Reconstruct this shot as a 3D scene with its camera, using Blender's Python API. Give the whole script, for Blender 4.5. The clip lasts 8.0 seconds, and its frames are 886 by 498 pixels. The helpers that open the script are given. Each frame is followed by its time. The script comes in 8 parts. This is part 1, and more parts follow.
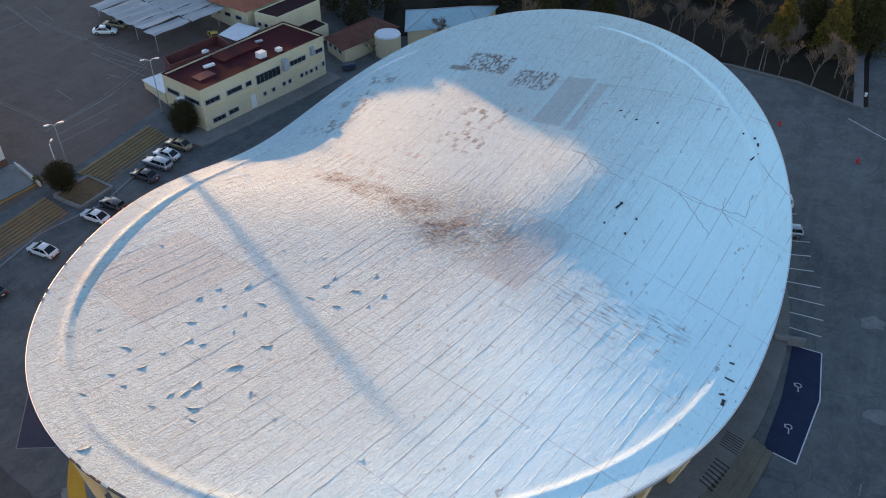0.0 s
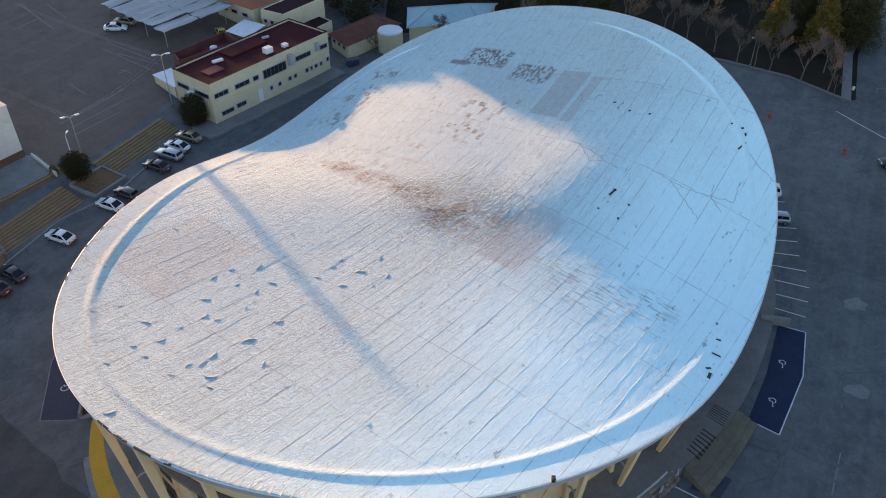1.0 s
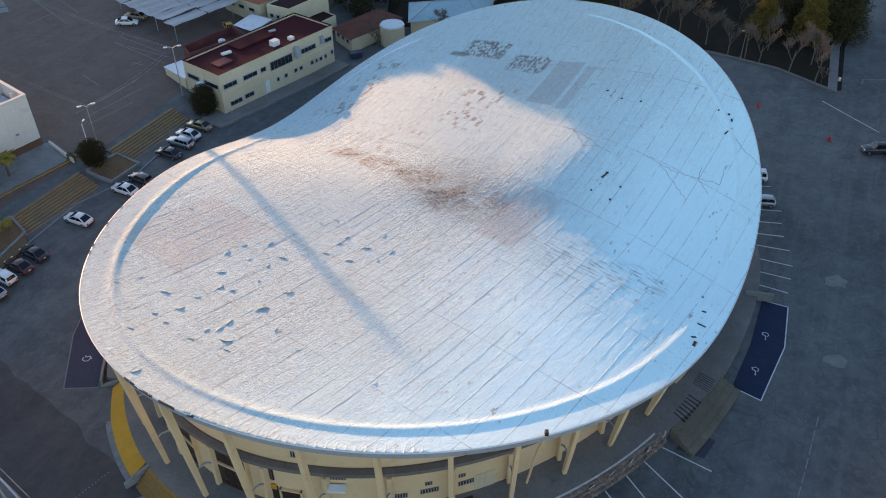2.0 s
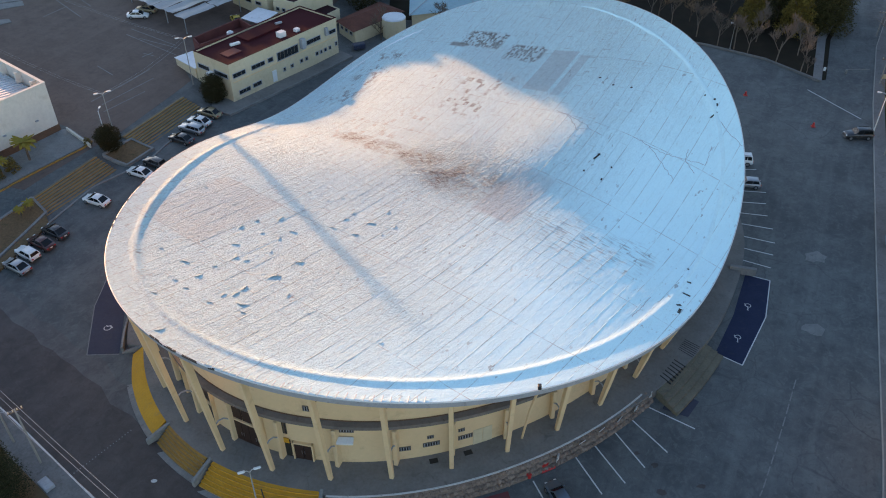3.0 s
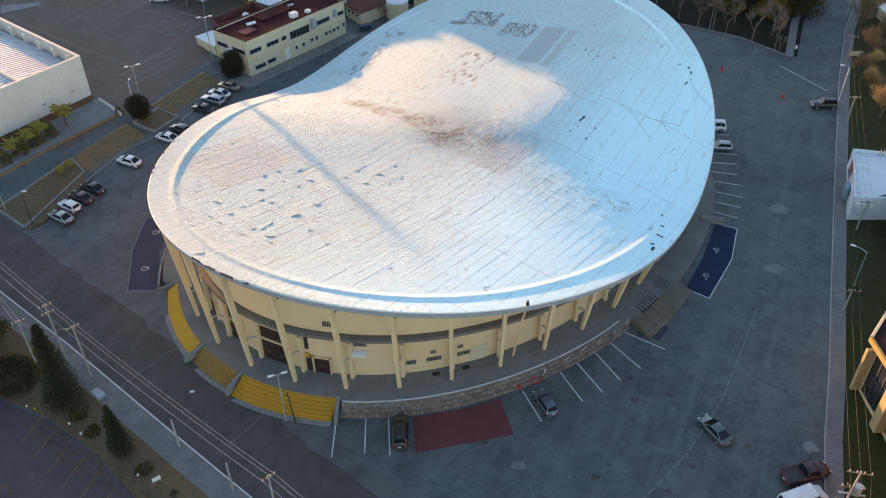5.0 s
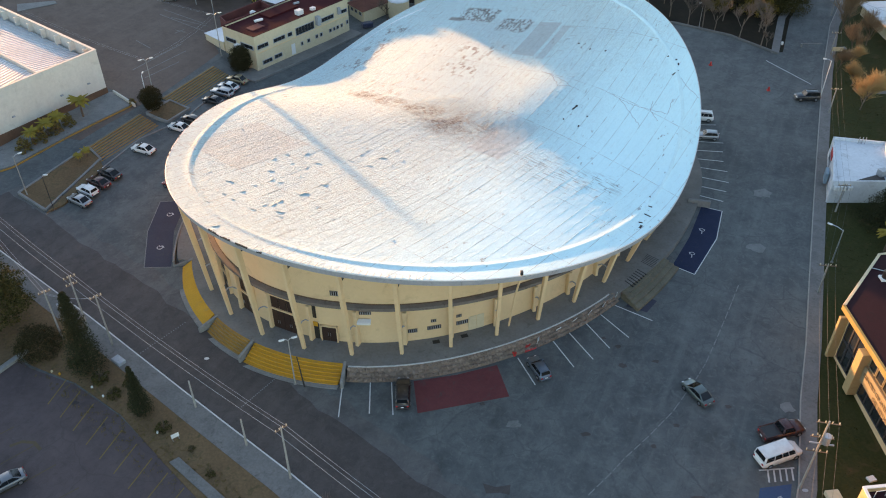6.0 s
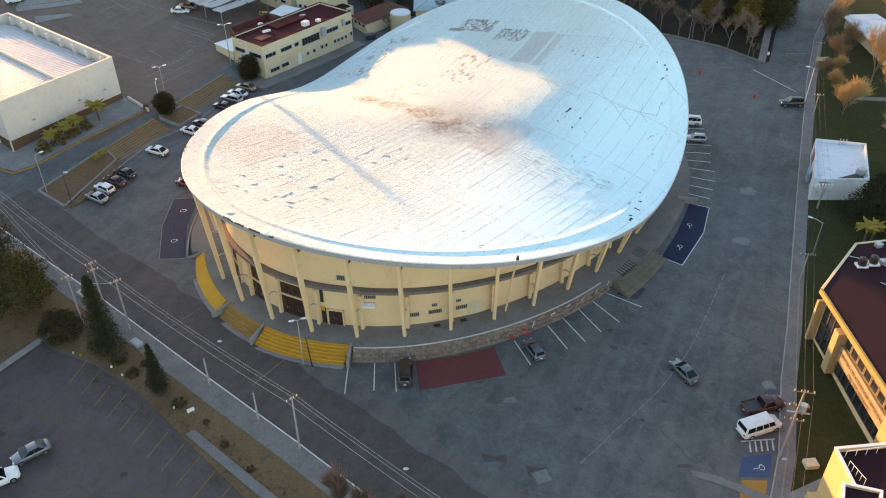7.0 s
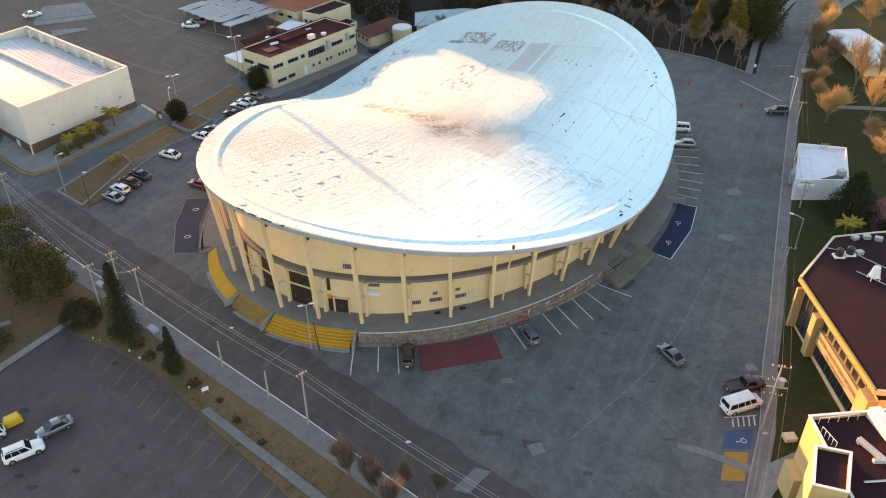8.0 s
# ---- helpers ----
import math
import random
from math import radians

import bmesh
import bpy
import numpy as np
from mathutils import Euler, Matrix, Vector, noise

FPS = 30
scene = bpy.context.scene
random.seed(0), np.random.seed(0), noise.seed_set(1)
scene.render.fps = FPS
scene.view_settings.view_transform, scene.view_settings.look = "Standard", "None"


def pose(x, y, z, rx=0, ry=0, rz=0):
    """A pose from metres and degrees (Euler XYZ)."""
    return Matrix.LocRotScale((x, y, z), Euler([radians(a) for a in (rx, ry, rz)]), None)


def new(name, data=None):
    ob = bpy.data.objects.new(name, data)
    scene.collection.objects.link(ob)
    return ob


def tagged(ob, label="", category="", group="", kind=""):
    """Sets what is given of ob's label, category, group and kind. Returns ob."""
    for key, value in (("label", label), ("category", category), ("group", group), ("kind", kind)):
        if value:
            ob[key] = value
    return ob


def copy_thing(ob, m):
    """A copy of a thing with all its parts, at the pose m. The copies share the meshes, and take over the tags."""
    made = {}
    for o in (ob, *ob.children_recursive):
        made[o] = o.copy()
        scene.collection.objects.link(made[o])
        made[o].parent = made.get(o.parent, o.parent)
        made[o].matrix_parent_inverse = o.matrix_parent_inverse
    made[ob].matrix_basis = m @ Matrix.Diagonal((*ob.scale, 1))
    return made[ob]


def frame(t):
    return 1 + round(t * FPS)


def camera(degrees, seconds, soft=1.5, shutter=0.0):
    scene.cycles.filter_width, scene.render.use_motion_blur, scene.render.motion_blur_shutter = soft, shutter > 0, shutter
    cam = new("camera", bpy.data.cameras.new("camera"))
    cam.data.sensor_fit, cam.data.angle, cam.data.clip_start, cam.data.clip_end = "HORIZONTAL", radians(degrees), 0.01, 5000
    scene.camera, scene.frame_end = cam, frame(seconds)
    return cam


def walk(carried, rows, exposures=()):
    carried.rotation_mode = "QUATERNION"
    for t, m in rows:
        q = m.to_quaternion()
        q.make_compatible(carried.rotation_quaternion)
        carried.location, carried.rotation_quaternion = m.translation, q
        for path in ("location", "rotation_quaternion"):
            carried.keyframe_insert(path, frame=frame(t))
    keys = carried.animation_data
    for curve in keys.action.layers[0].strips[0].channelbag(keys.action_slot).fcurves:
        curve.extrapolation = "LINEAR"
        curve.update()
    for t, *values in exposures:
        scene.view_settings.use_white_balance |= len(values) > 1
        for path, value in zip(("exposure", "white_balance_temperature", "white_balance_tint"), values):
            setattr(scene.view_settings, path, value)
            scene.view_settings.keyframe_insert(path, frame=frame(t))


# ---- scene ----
cam = camera(57.7, 8.0, 1.05)
METRES, EYE, TILT, LEAN, TURN = 54.0, 67.5, -38.0, 0.0, 0.0
ROWS = [
    (0.0, 0.0, 0.0, 0.0, 0.0, 0.0, -0.0),
    (0.5, -0.0013, -0.039, -0.0155, 0.01, -0.01, 0.03),
    (1.0, -0.0018, -0.082, -0.0349, 0.03, -0.0, 0.06),
    (1.5, -0.0021, -0.1279, -0.0584, 0.05, 0.02, 0.09),
    (3.0, -0.0043, -0.2846, -0.1405, 0.04, 0.01, 0.18),
    (3.5, -0.0052, -0.3395, -0.1725, 0.02, 0.02, 0.2),
    (4.0, -0.0061, -0.3962, -0.2049, 0.02, -0.0, 0.22),
    (4.5, -0.0074, -0.4531, -0.2385, 0.01, -0.0, 0.24),
    (6.0, -0.0082, -0.6256, -0.3492, -0.02, 0.56, 0.28),
    (6.5, -0.0096, -0.6809, -0.3903, -0.04, 1.28, 0.29),
    (7.0, -0.0107, -0.736, -0.4337, -0.05, 2.14, 0.28),
    (7.5, -0.0121, -0.7914, -0.4781, -0.08, 2.99, 0.27),
    (8.0, -0.0129, -0.8479, -0.5231, -0.08, 3.85, 0.26),
]
EXPOSURES = [(0.0, 1.08, 6100, 13), (1.5, 1.1, 6100, 13), (3.5, 1.24, 6350, 12), (4.5, 1.35, 6600, 11), (6.5, 1.66, 7200, 10), (8.0, 1.9, 8100, 16)]
walk(cam, [(t, pose(0, 0, EYE, TILT, LEAN, TURN) @ pose(METRES * x, METRES * y, METRES * z, 90 + pitch, roll, yaw)) for t, x, y, z, yaw, pitch, roll in ROWS], EXPOSURES)

# ---- light: a low sun behind and to the left, clear sky ----
SUN_AZ, SUN_EL = math.atan2(-0.565, 0.825), radians(7.1)
world = bpy.data.worlds.new("sky")
scene.world = world
world.use_nodes = True
wn = world.node_tree
sky = wn.nodes.new("ShaderNodeTexSky")
sky.sky_type, sky.sun_disc = "NISHITA", False
sky.sun_elevation, sky.sun_rotation = radians(16.0), SUN_AZ
sky.air_density, sky.dust_density, sky.ozone_density = 1.0, 0.3, 0.75
wn.links.new(sky.outputs[0], wn.nodes["Background"].inputs[0])
wn.nodes["Background"].inputs[1].default_value = 0.135
sun_data = bpy.data.lights.new("sun", "SUN")
sun_data.energy, sun_data.angle, sun_data.color = 5.5, radians(0.65), (1.0, 0.5, 0.2)
sun = new("sun", sun_data)
to_sun = Vector((math.sin(SUN_AZ) * math.cos(SUN_EL), math.cos(SUN_AZ) * math.cos(SUN_EL), math.sin(SUN_EL)))
sun.rotation_mode = "QUATERNION"
sun.rotation_quaternion = to_sun.to_track_quat("Z", "Y")


# ---- materials ----
def node_mat(name):
    m = bpy.data.materials.new(name)
    m.use_nodes = True
    nt = m.node_tree
    return m, nt, nt.nodes["Principled BSDF"]


def add(nt, kind, **values):
    n = nt.nodes.new(kind)
    for k, v in values.items():
        if k in n.inputs:
            n.inputs[k].default_value = v
    return n


def math_node(nt, op, a, b=0.0, clamp=False):
    n = nt.nodes.new("ShaderNodeMath")
    n.operation, n.use_clamp = op, clamp
    for i, v in enumerate((a, b)):
        if isinstance(v, (int, float)):
            n.inputs[i].default_value = v
        else:
            nt.links.new(v, n.inputs[i])
    return n.outputs[0]


def mix_col(nt, fac, a, b, blend="MIX"):
    n = nt.nodes.new("ShaderNodeMix")
    n.data_type, n.blend_type = "RGBA", blend
    for sock, v in ((n.inputs[0], fac), (n.inputs[6], a), (n.inputs[7], b)):
        if isinstance(v, (int, float)):
            sock.default_value = v
        elif isinstance(v, tuple):
            sock.default_value = (*v, 1.0) if len(v) == 3 else v
        else:
            nt.links.new(v, sock)
    return n.outputs[2]


def ramp(nt, fac, lo, hi):
    n = nt.nodes.new("ShaderNodeMapRange")
    n.inputs[1].default_value, n.inputs[2].default_value = lo, hi
    nt.links.new(fac, n.inputs[0])
    return n.outputs[0]


def noise_of(nt, vec, scale, detail=4.0, rough=0.55, distort=0.0):
    n = add(nt, "ShaderNodeTexNoise", Scale=scale, Detail=detail, Roughness=rough, Distortion=distort)
    nt.links.new(vec, n.inputs["Vector"])
    return n.outputs["Fac"]


def surface(name, c1, c2, scale=0.4, rough=0.8, fine=6.0, bump=0.15, metal=0.0, vary=0.0, grime=None, coat=0.0, grit=0.22):
    """Two colours mixed by a coarse noise, a fine grain on top, a fine relief; vary: tint from object to object."""
    m, nt, bsdf = node_mat(name)
    co = nt.nodes.new("ShaderNodeTexCoord").outputs["Object"]
    coarse = noise_of(nt, co, scale, 5.0, 0.6)
    grain = noise_of(nt, co, scale * fine, 5.0, 0.65)
    col = mix_col(nt, ramp(nt, coarse, 0.35, 0.68), c1, c2)
    col = mix_col(nt, grit, col, mix_col(nt, ramp(nt, grain, 0.3, 0.7), tuple(v * 0.72 for v in c1), tuple(min(1, v * 1.18) for v in c2)))
    if grime:
        g1 = noise_of(nt, co, scale * 2.3, 6.0, 0.7, 0.8)
        col = mix_col(nt, ramp(nt, g1, 0.56, 0.74), col, grime)
    if vary:
        info = nt.nodes.new("ShaderNodeObjectInfo").outputs["Random"]
        hsv = nt.nodes.new("ShaderNodeHueSaturation")
        nt.links.new(ramp_out(nt, info, 1 - vary, 1 + vary), hsv.inputs["Value"])
        nt.links.new(col, hsv.inputs["Color"])
        col = hsv.outputs[0]
    nt.links.new(col, bsdf.inputs["Base Color"])
    nt.links.new(ramp_out(nt, grain, max(0.02, rough - 0.12), min(1, rough + 0.1)), bsdf.inputs["Roughness"])
    bsdf.inputs["Metallic"].default_value = metal
    bsdf.inputs["Coat Weight"].default_value = coat
    bsdf.inputs["Specular IOR Level"].default_value = 0.5 if rough < 0.85 else 0.15
    if bump:
        b = add(nt, "ShaderNodeBump", Strength=bump, Distance=0.05)
        nt.links.new(grain, b.inputs["Height"])
        nt.links.new(b.outputs[0], bsdf.inputs["Normal"])
    return m


def ramp_out(nt, fac, lo, hi):
    n = nt.nodes.new("ShaderNodeMapRange")
    n.inputs[3].default_value, n.inputs[4].default_value = lo, hi
    nt.links.new(fac, n.inputs[0])
    return n.outputs[0]


def asphalt(name, c1, c2, crack=0.5, light=(0.12, 0.115, 0.105)):
    m, nt, bsdf = node_mat(name)
    co = nt.nodes.new("ShaderNodeTexCoord").outputs["Object"]
    big = noise_of(nt, co, 0.045, 5.0, 0.6, 0.6)
    mid = noise_of(nt, co, 0.3, 6.0, 0.65, 0.4)
    grain = noise_of(nt, co, 9.0, 3.0, 0.7)
    col = mix_col(nt, ramp(nt, big, 0.38, 0.64), c1, c2)
    patch = noise_of(nt, co, 1.1, 6.0, 0.7, 0.9)
    col = mix_col(nt, math_node(nt, "MULTIPLY", ramp(nt, mid, 0.48, 0.74), 0.75), col, light)
    col = mix_col(nt, math_node(nt, "MULTIPLY", ramp(nt, mid, 0.46, 0.28), 0.75), col, tuple(v * 0.45 for v in c1))
    col = mix_col(nt, math_node(nt, "MULTIPLY", ramp(nt, patch, 0.56, 0.7), 0.5), col, light)
    col = mix_col(nt, math_node(nt, "MULTIPLY", ramp(nt, patch, 0.42, 0.3), 0.6), col, tuple(v * 0.5 for v in c1))
    # tyre-worn streaks and scattered grit
    sm = nt.nodes.new("ShaderNodeMapping")
    sm.inputs["Scale"].default_value = (0.035, 0.5, 1.0)
    spin = nt.nodes.new("ShaderNodeVectorRotate")
    spin.rotation_type = "Z_AXIS"
    spin.inputs["Angle"].default_value = radians(-64.0)
    nt.links.new(co, spin.inputs["Vector"])
    nt.links.new(spin.outputs[0], sm.inputs["Vector"])
    streak = noise_of(nt, sm.outputs[0], 1.0, 5.0, 0.6, 0.5)
    col = mix_col(nt, math_node(nt, "MULTIPLY", ramp(nt, streak, 0.5, 0.7), 0.4), col, light)
    col = mix_col(nt, math_node(nt, "MULTIPLY", ramp(nt, streak, 0.46, 0.32), 0.3), col, tuple(v * 0.55 for v in c1))
    swirl = noise_of(nt, co, 0.55, 7.0, 0.72, 2.2)
    col = mix_col(nt, math_node(nt, "MULTIPLY", ramp(nt, swirl, 0.52, 0.66), 0.5), col, light)
    col = mix_col(nt, math_node(nt, "MULTIPLY", ramp(nt, swirl, 0.46, 0.34), 0.45), col, tuple(v * 0.5 for v in c1))
    grit = noise_of(nt, co, 2.6, 3.0, 0.7)
    col = mix_col(nt, math_node(nt, "MULTIPLY", ramp(nt, grit, 0.66, 0.74), math_node(nt, "MULTIPLY", ramp(nt, mid, 0.5, 0.62), 0.8)), col, tuple(v * 1.4 for v in light))
    # scuffs and short tears in clusters
    sc = nt.nodes.new("ShaderNodeMapping")
    sc.inputs["Scale"].default_value = (0.55, 1.5, 1.0)
    nt.links.new(spin.outputs[0], sc.inputs["Vector"])
    scuff = math_node(nt, "MULTIPLY", ramp(nt, noise_of(nt, sc.outputs[0], 1.0, 5.0, 0.7, 0.6), 0.6, 0.66), ramp(nt, big, 0.4, 0.6))
    col = mix_col(nt, math_node(nt, "MULTIPLY", scuff, crack), col, tuple(v * 0.4 for v in c1))
    # worn cracks that wander
    warp = add(nt, "ShaderNodeTexNoise", Scale=0.25, Detail=3.0)
    nt.links.new(co, warp.inputs["Vector"])
    va = nt.nodes.new("ShaderNodeVectorMath")
    va.operation = "MULTIPLY_ADD"
    va.inputs[1].default_value = (3.0, 3.0, 0.0)
    nt.links.new(warp.outputs["Color"], va.inputs[0])
    nt.links.new(co, va.inputs[2])
    vo = add(nt, "ShaderNodeTexVoronoi", Scale=0.13)
    vo.feature = "DISTANCE_TO_EDGE"
    nt.links.new(va.outputs[0], vo.inputs["Vector"])
    line = math_node(nt, "MULTIPLY", ramp(nt, vo.outputs["Distance"], 0.016, 0.004), ramp(nt, big, 0.42, 0.6))
    col = mix_col(nt, math_node(nt, "MULTIPLY", line, crack), col, tuple(v * 0.35 for v in c1))
    vo2 = add(nt, "ShaderNodeTexVoronoi", Scale=0.42)
    vo2.feature = "DISTANCE_TO_EDGE"
    nt.links.new(va.outputs[0], vo2.inputs["Vector"])
    web = math_node(nt, "MULTIPLY", ramp(nt, vo2.outputs["Distance"], 0.03, 0.006), ramp(nt, swirl, 0.5, 0.62))
    col = mix_col(nt, math_node(nt, "MULTIPLY", web, crack), col, tuple(v * 0.4 for v in c1))
    col = mix_col(nt, 0.35, col, mix_col(nt, grain, tuple(v * 0.55 for v in c1), tuple(v * 1.35 for v in c2)))
    nt.links.new(col, bsdf.inputs["Base Color"])
    bsdf.inputs["Roughness"].default_value = 0.85
    b = add(nt, "ShaderNodeBump", Strength=0.25, Distance=0.02)
    nt.links.new(grain, b.inputs["Height"])
    nt.links.new(b.outputs[0], bsdf.inputs["Normal"])
    return m


def plain(name, col, rough=0.6, metal=0.0, coat=0.0, glow=0.0):
    m, nt, bsdf = node_mat(name)
    bsdf.inputs["Base Color"].default_value = (*col, 1)
    bsdf.inputs["Roughness"].default_value, bsdf.inputs["Metallic"].default_value = rough, metal
    bsdf.inputs["Coat Weight"].default_value = coat
    if glow:
        bsdf.inputs["Emission Color"].default_value, bsdf.inputs["Emission Strength"].default_value = (*col, 1), glow
    return m


ASPHALT = asphalt("asphalt_lot", (0.064, 0.068, 0.068), (0.113, 0.119, 0.115), 0.5, (0.182, 0.19, 0.18))
ASPHALT_PATCH = asphalt("asphalt_patch", (0.12, 0.122, 0.118), (0.19, 0.19, 0.18), 0.3, (0.26, 0.255, 0.235))
ASPHALT_ROAD = asphalt("asphalt_road", (0.058, 0.047, 0.043), (0.08, 0.066, 0.06), 0.4, (0.118, 0.1, 0.09))
ASPHALT_EDGE = asphalt("asphalt_edge", (0.074, 0.07, 0.067), (0.118, 0.112, 0.106), 0.3, (0.175, 0.168, 0.156))
ASPHALT_LOW = asphalt("asphalt_low_lot", (0.066, 0.047, 0.047), (0.084, 0.061, 0.06), 0.35, (0.11, 0.084, 0.081))
STAIN = asphalt("oil_stain", (0.03, 0.024, 0.024), (0.042, 0.034, 0.034), 0.1, (0.06, 0.05, 0.05))
PLAZA = asphalt("asphalt_plaza", (0.098, 0.068, 0.053), (0.13, 0.092, 0.072), 0.2, (0.165, 0.122, 0.096))
CONCRETE = surface("concrete", (0.19, 0.185, 0.175), (0.26, 0.255, 0.24), 0.5, 0.9, 8, 0.2, grime=(0.14, 0.132, 0.12), grit=0.25)
CONCRETE_DARK = surface("platform_concrete", (0.165, 0.156, 0.142), (0.225, 0.213, 0.195), 0.35, 0.9, 8, 0.2, grime=(0.13, 0.125, 0.115), grit=0.22)
GRASS = surface("grass", (0.026, 0.036, 0.009), (0.048, 0.046, 0.016), 0.16, 0.95, 18, 0.6, grime=(0.075, 0.052, 0.024), grit=0.55)
SOIL = surface("dry_soil", (0.125, 0.082, 0.045), (0.175, 0.117, 0.063), 0.3, 0.95, 10, 0.5, grime=(0.05, 0.055, 0.022), grit=0.5)
CREAM = surface("cream_paint", (0.68, 0.49, 0.27), (0.73, 0.54, 0.31), 0.2, 0.75, 12, 0.06, grime=(0.56, 0.40, 0.22), grit=0.12)
APRON = surface("apron_paving", (0.14, 0.125, 0.09), (0.20, 0.175, 0.125), 0.5, 0.9, 8, 0.2, grime=(0.10, 0.09, 0.07), grit=0.3)
BRACKET = plain("dark_bracket", (0.05, 0.045, 0.042), 0.8)
CREAM_PALE = surface("pale_cream_paint", (0.56, 0.47, 0.30), (0.62, 0.53, 0.36), 0.25, 0.8, 10, 0.08, grime=(0.45, 0.38, 0.25))
WHITEWALL = surface("white_render", (0.60, 0.56, 0.49), (0.66, 0.62, 0.54), 0.2, 0.85, 10, 0.08, grime=(0.52, 0.48, 0.41))
STEEL_WHITE = surface("white_steel_roof", (0.52, 0.53, 0.54), (0.62, 0.63, 0.64), 0.3, 0.45, 8, 0.05, grime=(0.42, 0.42, 0.41))
YELLOW_WALL = surface("yellow_render", (0.458, 0.324, 0.151), (0.510, 0.378, 0.176), 0.3, 0.8, 10, 0.08)
BROWN_BASE = surface("brown_plinth", (0.12, 0.07, 0.045), (0.17, 0.10, 0.065), 0.5, 0.85, 8, 0.15)
RED_ROOF = surface("red_waterproofing", (0.024, 0.009, 0.012), (0.034, 0.012, 0.015), 0.3, 0.95, 10, 0.15, grime=(0.02, 0.012, 0.013), grit=0.3)
RED_FLOOR = surface("red_floor_paint", (0.13, 0.05, 0.045), (0.18, 0.065, 0.055), 0.4, 0.85, 10, 0.15, grime=(0.10, 0.07, 0.065))
TILE_RED = surface("red_clay_roof", (0.24, 0.085, 0.05), (0.32, 0.12, 0.07), 0.5, 0.85, 8, 0.25)
TILE_BROWN = surface("brown_clay_roof", (0.10, 0.04, 0.028), (0.15, 0.062, 0.042), 0.5, 0.85, 8, 0.25, grime=(0.07, 0.035, 0.028))
WHITE_ROOF = surface("white_roof_coat", (0.58, 0.60, 0.62), (0.66, 0.68, 0.70), 0.3, 0.6, 8, 0.1, grime=(0.42, 0.42, 0.42))
TEAL_ROOF = surface("teal_sheet_roof", (0.27, 0.40, 0.44), (0.34, 0.47, 0.50), 0.4, 0.6, 8, 0.1, grime=(0.24, 0.31, 0.33))
GREY_STEEL = surface("galvanised_steel", (0.36, 0.37, 0.38), (0.46, 0.47, 0.48), 1.0, 0.45, 8, 0.05, metal=0.6)
FASCIA = surface("grey_fascia", (0.30, 0.31, 0.33), (0.38, 0.39, 0.41), 0.4, 0.7, 8, 0.1, grime=(0.19, 0.17, 0.16), grit=0.3)
STONE = surface("rubble_stone", (0.19, 0.145, 0.115), (0.26, 0.20, 0.155), 0.9, 0.95, 5, 0.5, vary=0.22, grit=0.5)
YELLOW_PAINT = surface("yellow_step_paint", (0.50, 0.255, 0.025), (0.58, 0.31, 0.035), 0.5, 0.85, 10, 0.1, grime=(0.36, 0.23, 0.08), grit=0.3)
YELLOW_WORN = surface("worn_yellow_paint", (0.32, 0.18, 0.055), (0.40, 0.225, 0.05), 0.4, 0.85, 8, 0.15, grime=(0.17, 0.125, 0.085), grit=0.35)
FAINT_PAINT = surface("faint_road_paint", (0.16, 0.16, 0.155), (0.24, 0.24, 0.23), 1.2, 0.85, 8, 0.1, grime=(0.12, 0.12, 0.118))
WHITE_PAINT = surface("white_road_paint", (0.5, 0.5, 0.48), (0.62, 0.62, 0.6), 1.2, 0.8, 8, 0.1, grime=(0.22, 0.22, 0.215))
YELLOW_LINE = surface("yellow_road_paint", (0.17, 0.12, 0.04), (0.23, 0.16, 0.05), 1.0, 0.85, 8, 0.1, grime=(0.12, 0.1, 0.07))
BLUE_PAINT = surface("blue_bay_paint", (0.021, 0.028, 0.058), (0.028, 0.035, 0.07), 0.4, 0.9, 10, 0.1, grime=(0.045, 0.049, 0.066), grit=0.3)
BLUE_FADED = surface("faded_blue_paint", (0.055, 0.055, 0.075), (0.065, 0.065, 0.085), 0.4, 0.9, 10, 0.1, grime=(0.075, 0.072, 0.08), grit=0.3)
BLUE_PALE = surface("pale_blue_paint", (0.16, 0.24, 0.30), (0.22, 0.31, 0.37), 0.8, 0.7, 8, 0.05)
BLUE_LIGHT = surface("light_blue_paint", (0.05, 0.085, 0.16), (0.065, 0.10, 0.18), 0.6, 0.9, 10, 0.1, grime=(0.09, 0.10, 0.12), grit=0.3)
RED_PAINT = surface("red_bay_paint", (0.13, 0.04, 0.042), (0.17, 0.055, 0.055), 0.35, 0.9, 10, 0.1, grime=(0.095, 0.07, 0.068))
DARK = plain("dark_void", (0.02, 0.018, 0.016), 0.7)
DOOR_BROWN = surface("brown_door", (0.03, 0.015, 0.011), (0.05, 0.026, 0.018), 1.5, 0.5, 6, 0.1)
GLASS_DARK = plain("dark_glass", (0.02, 0.024, 0.028), 0.08, 0.0, 0.5)
RUBBER = plain("rubber", (0.018, 0.018, 0.018), 0.85)
CHROME = plain("alloy", (0.5, 0.5, 0.52), 0.3, 0.9)
LAMP_WHITE = plain("headlamp", (0.75, 0.75, 0.72), 0.15, 0.2, 0.5)
LAMP_RED = plain("tail_lamp", (0.35, 0.02, 0.02), 0.2, 0.0, 0.5)
POLE = surface("pole_concrete", (0.27, 0.26, 0.235), (0.36, 0.345, 0.31), 1.0, 0.85, 6, 0.1)
POLE_WOOD = surface("pole_wood", (0.14, 0.105, 0.075), (0.21, 0.16, 0.115), 1.5, 0.9, 6, 0.3)
WIRE_DARK = plain("dark_wire", (0.09, 0.088, 0.085), 0.85)
WIRE = plain("wire", (0.36, 0.37, 0.38), 0.7)
RED_PLASTIC = plain("red_plastic", (0.45, 0.03, 0.025), 0.5)
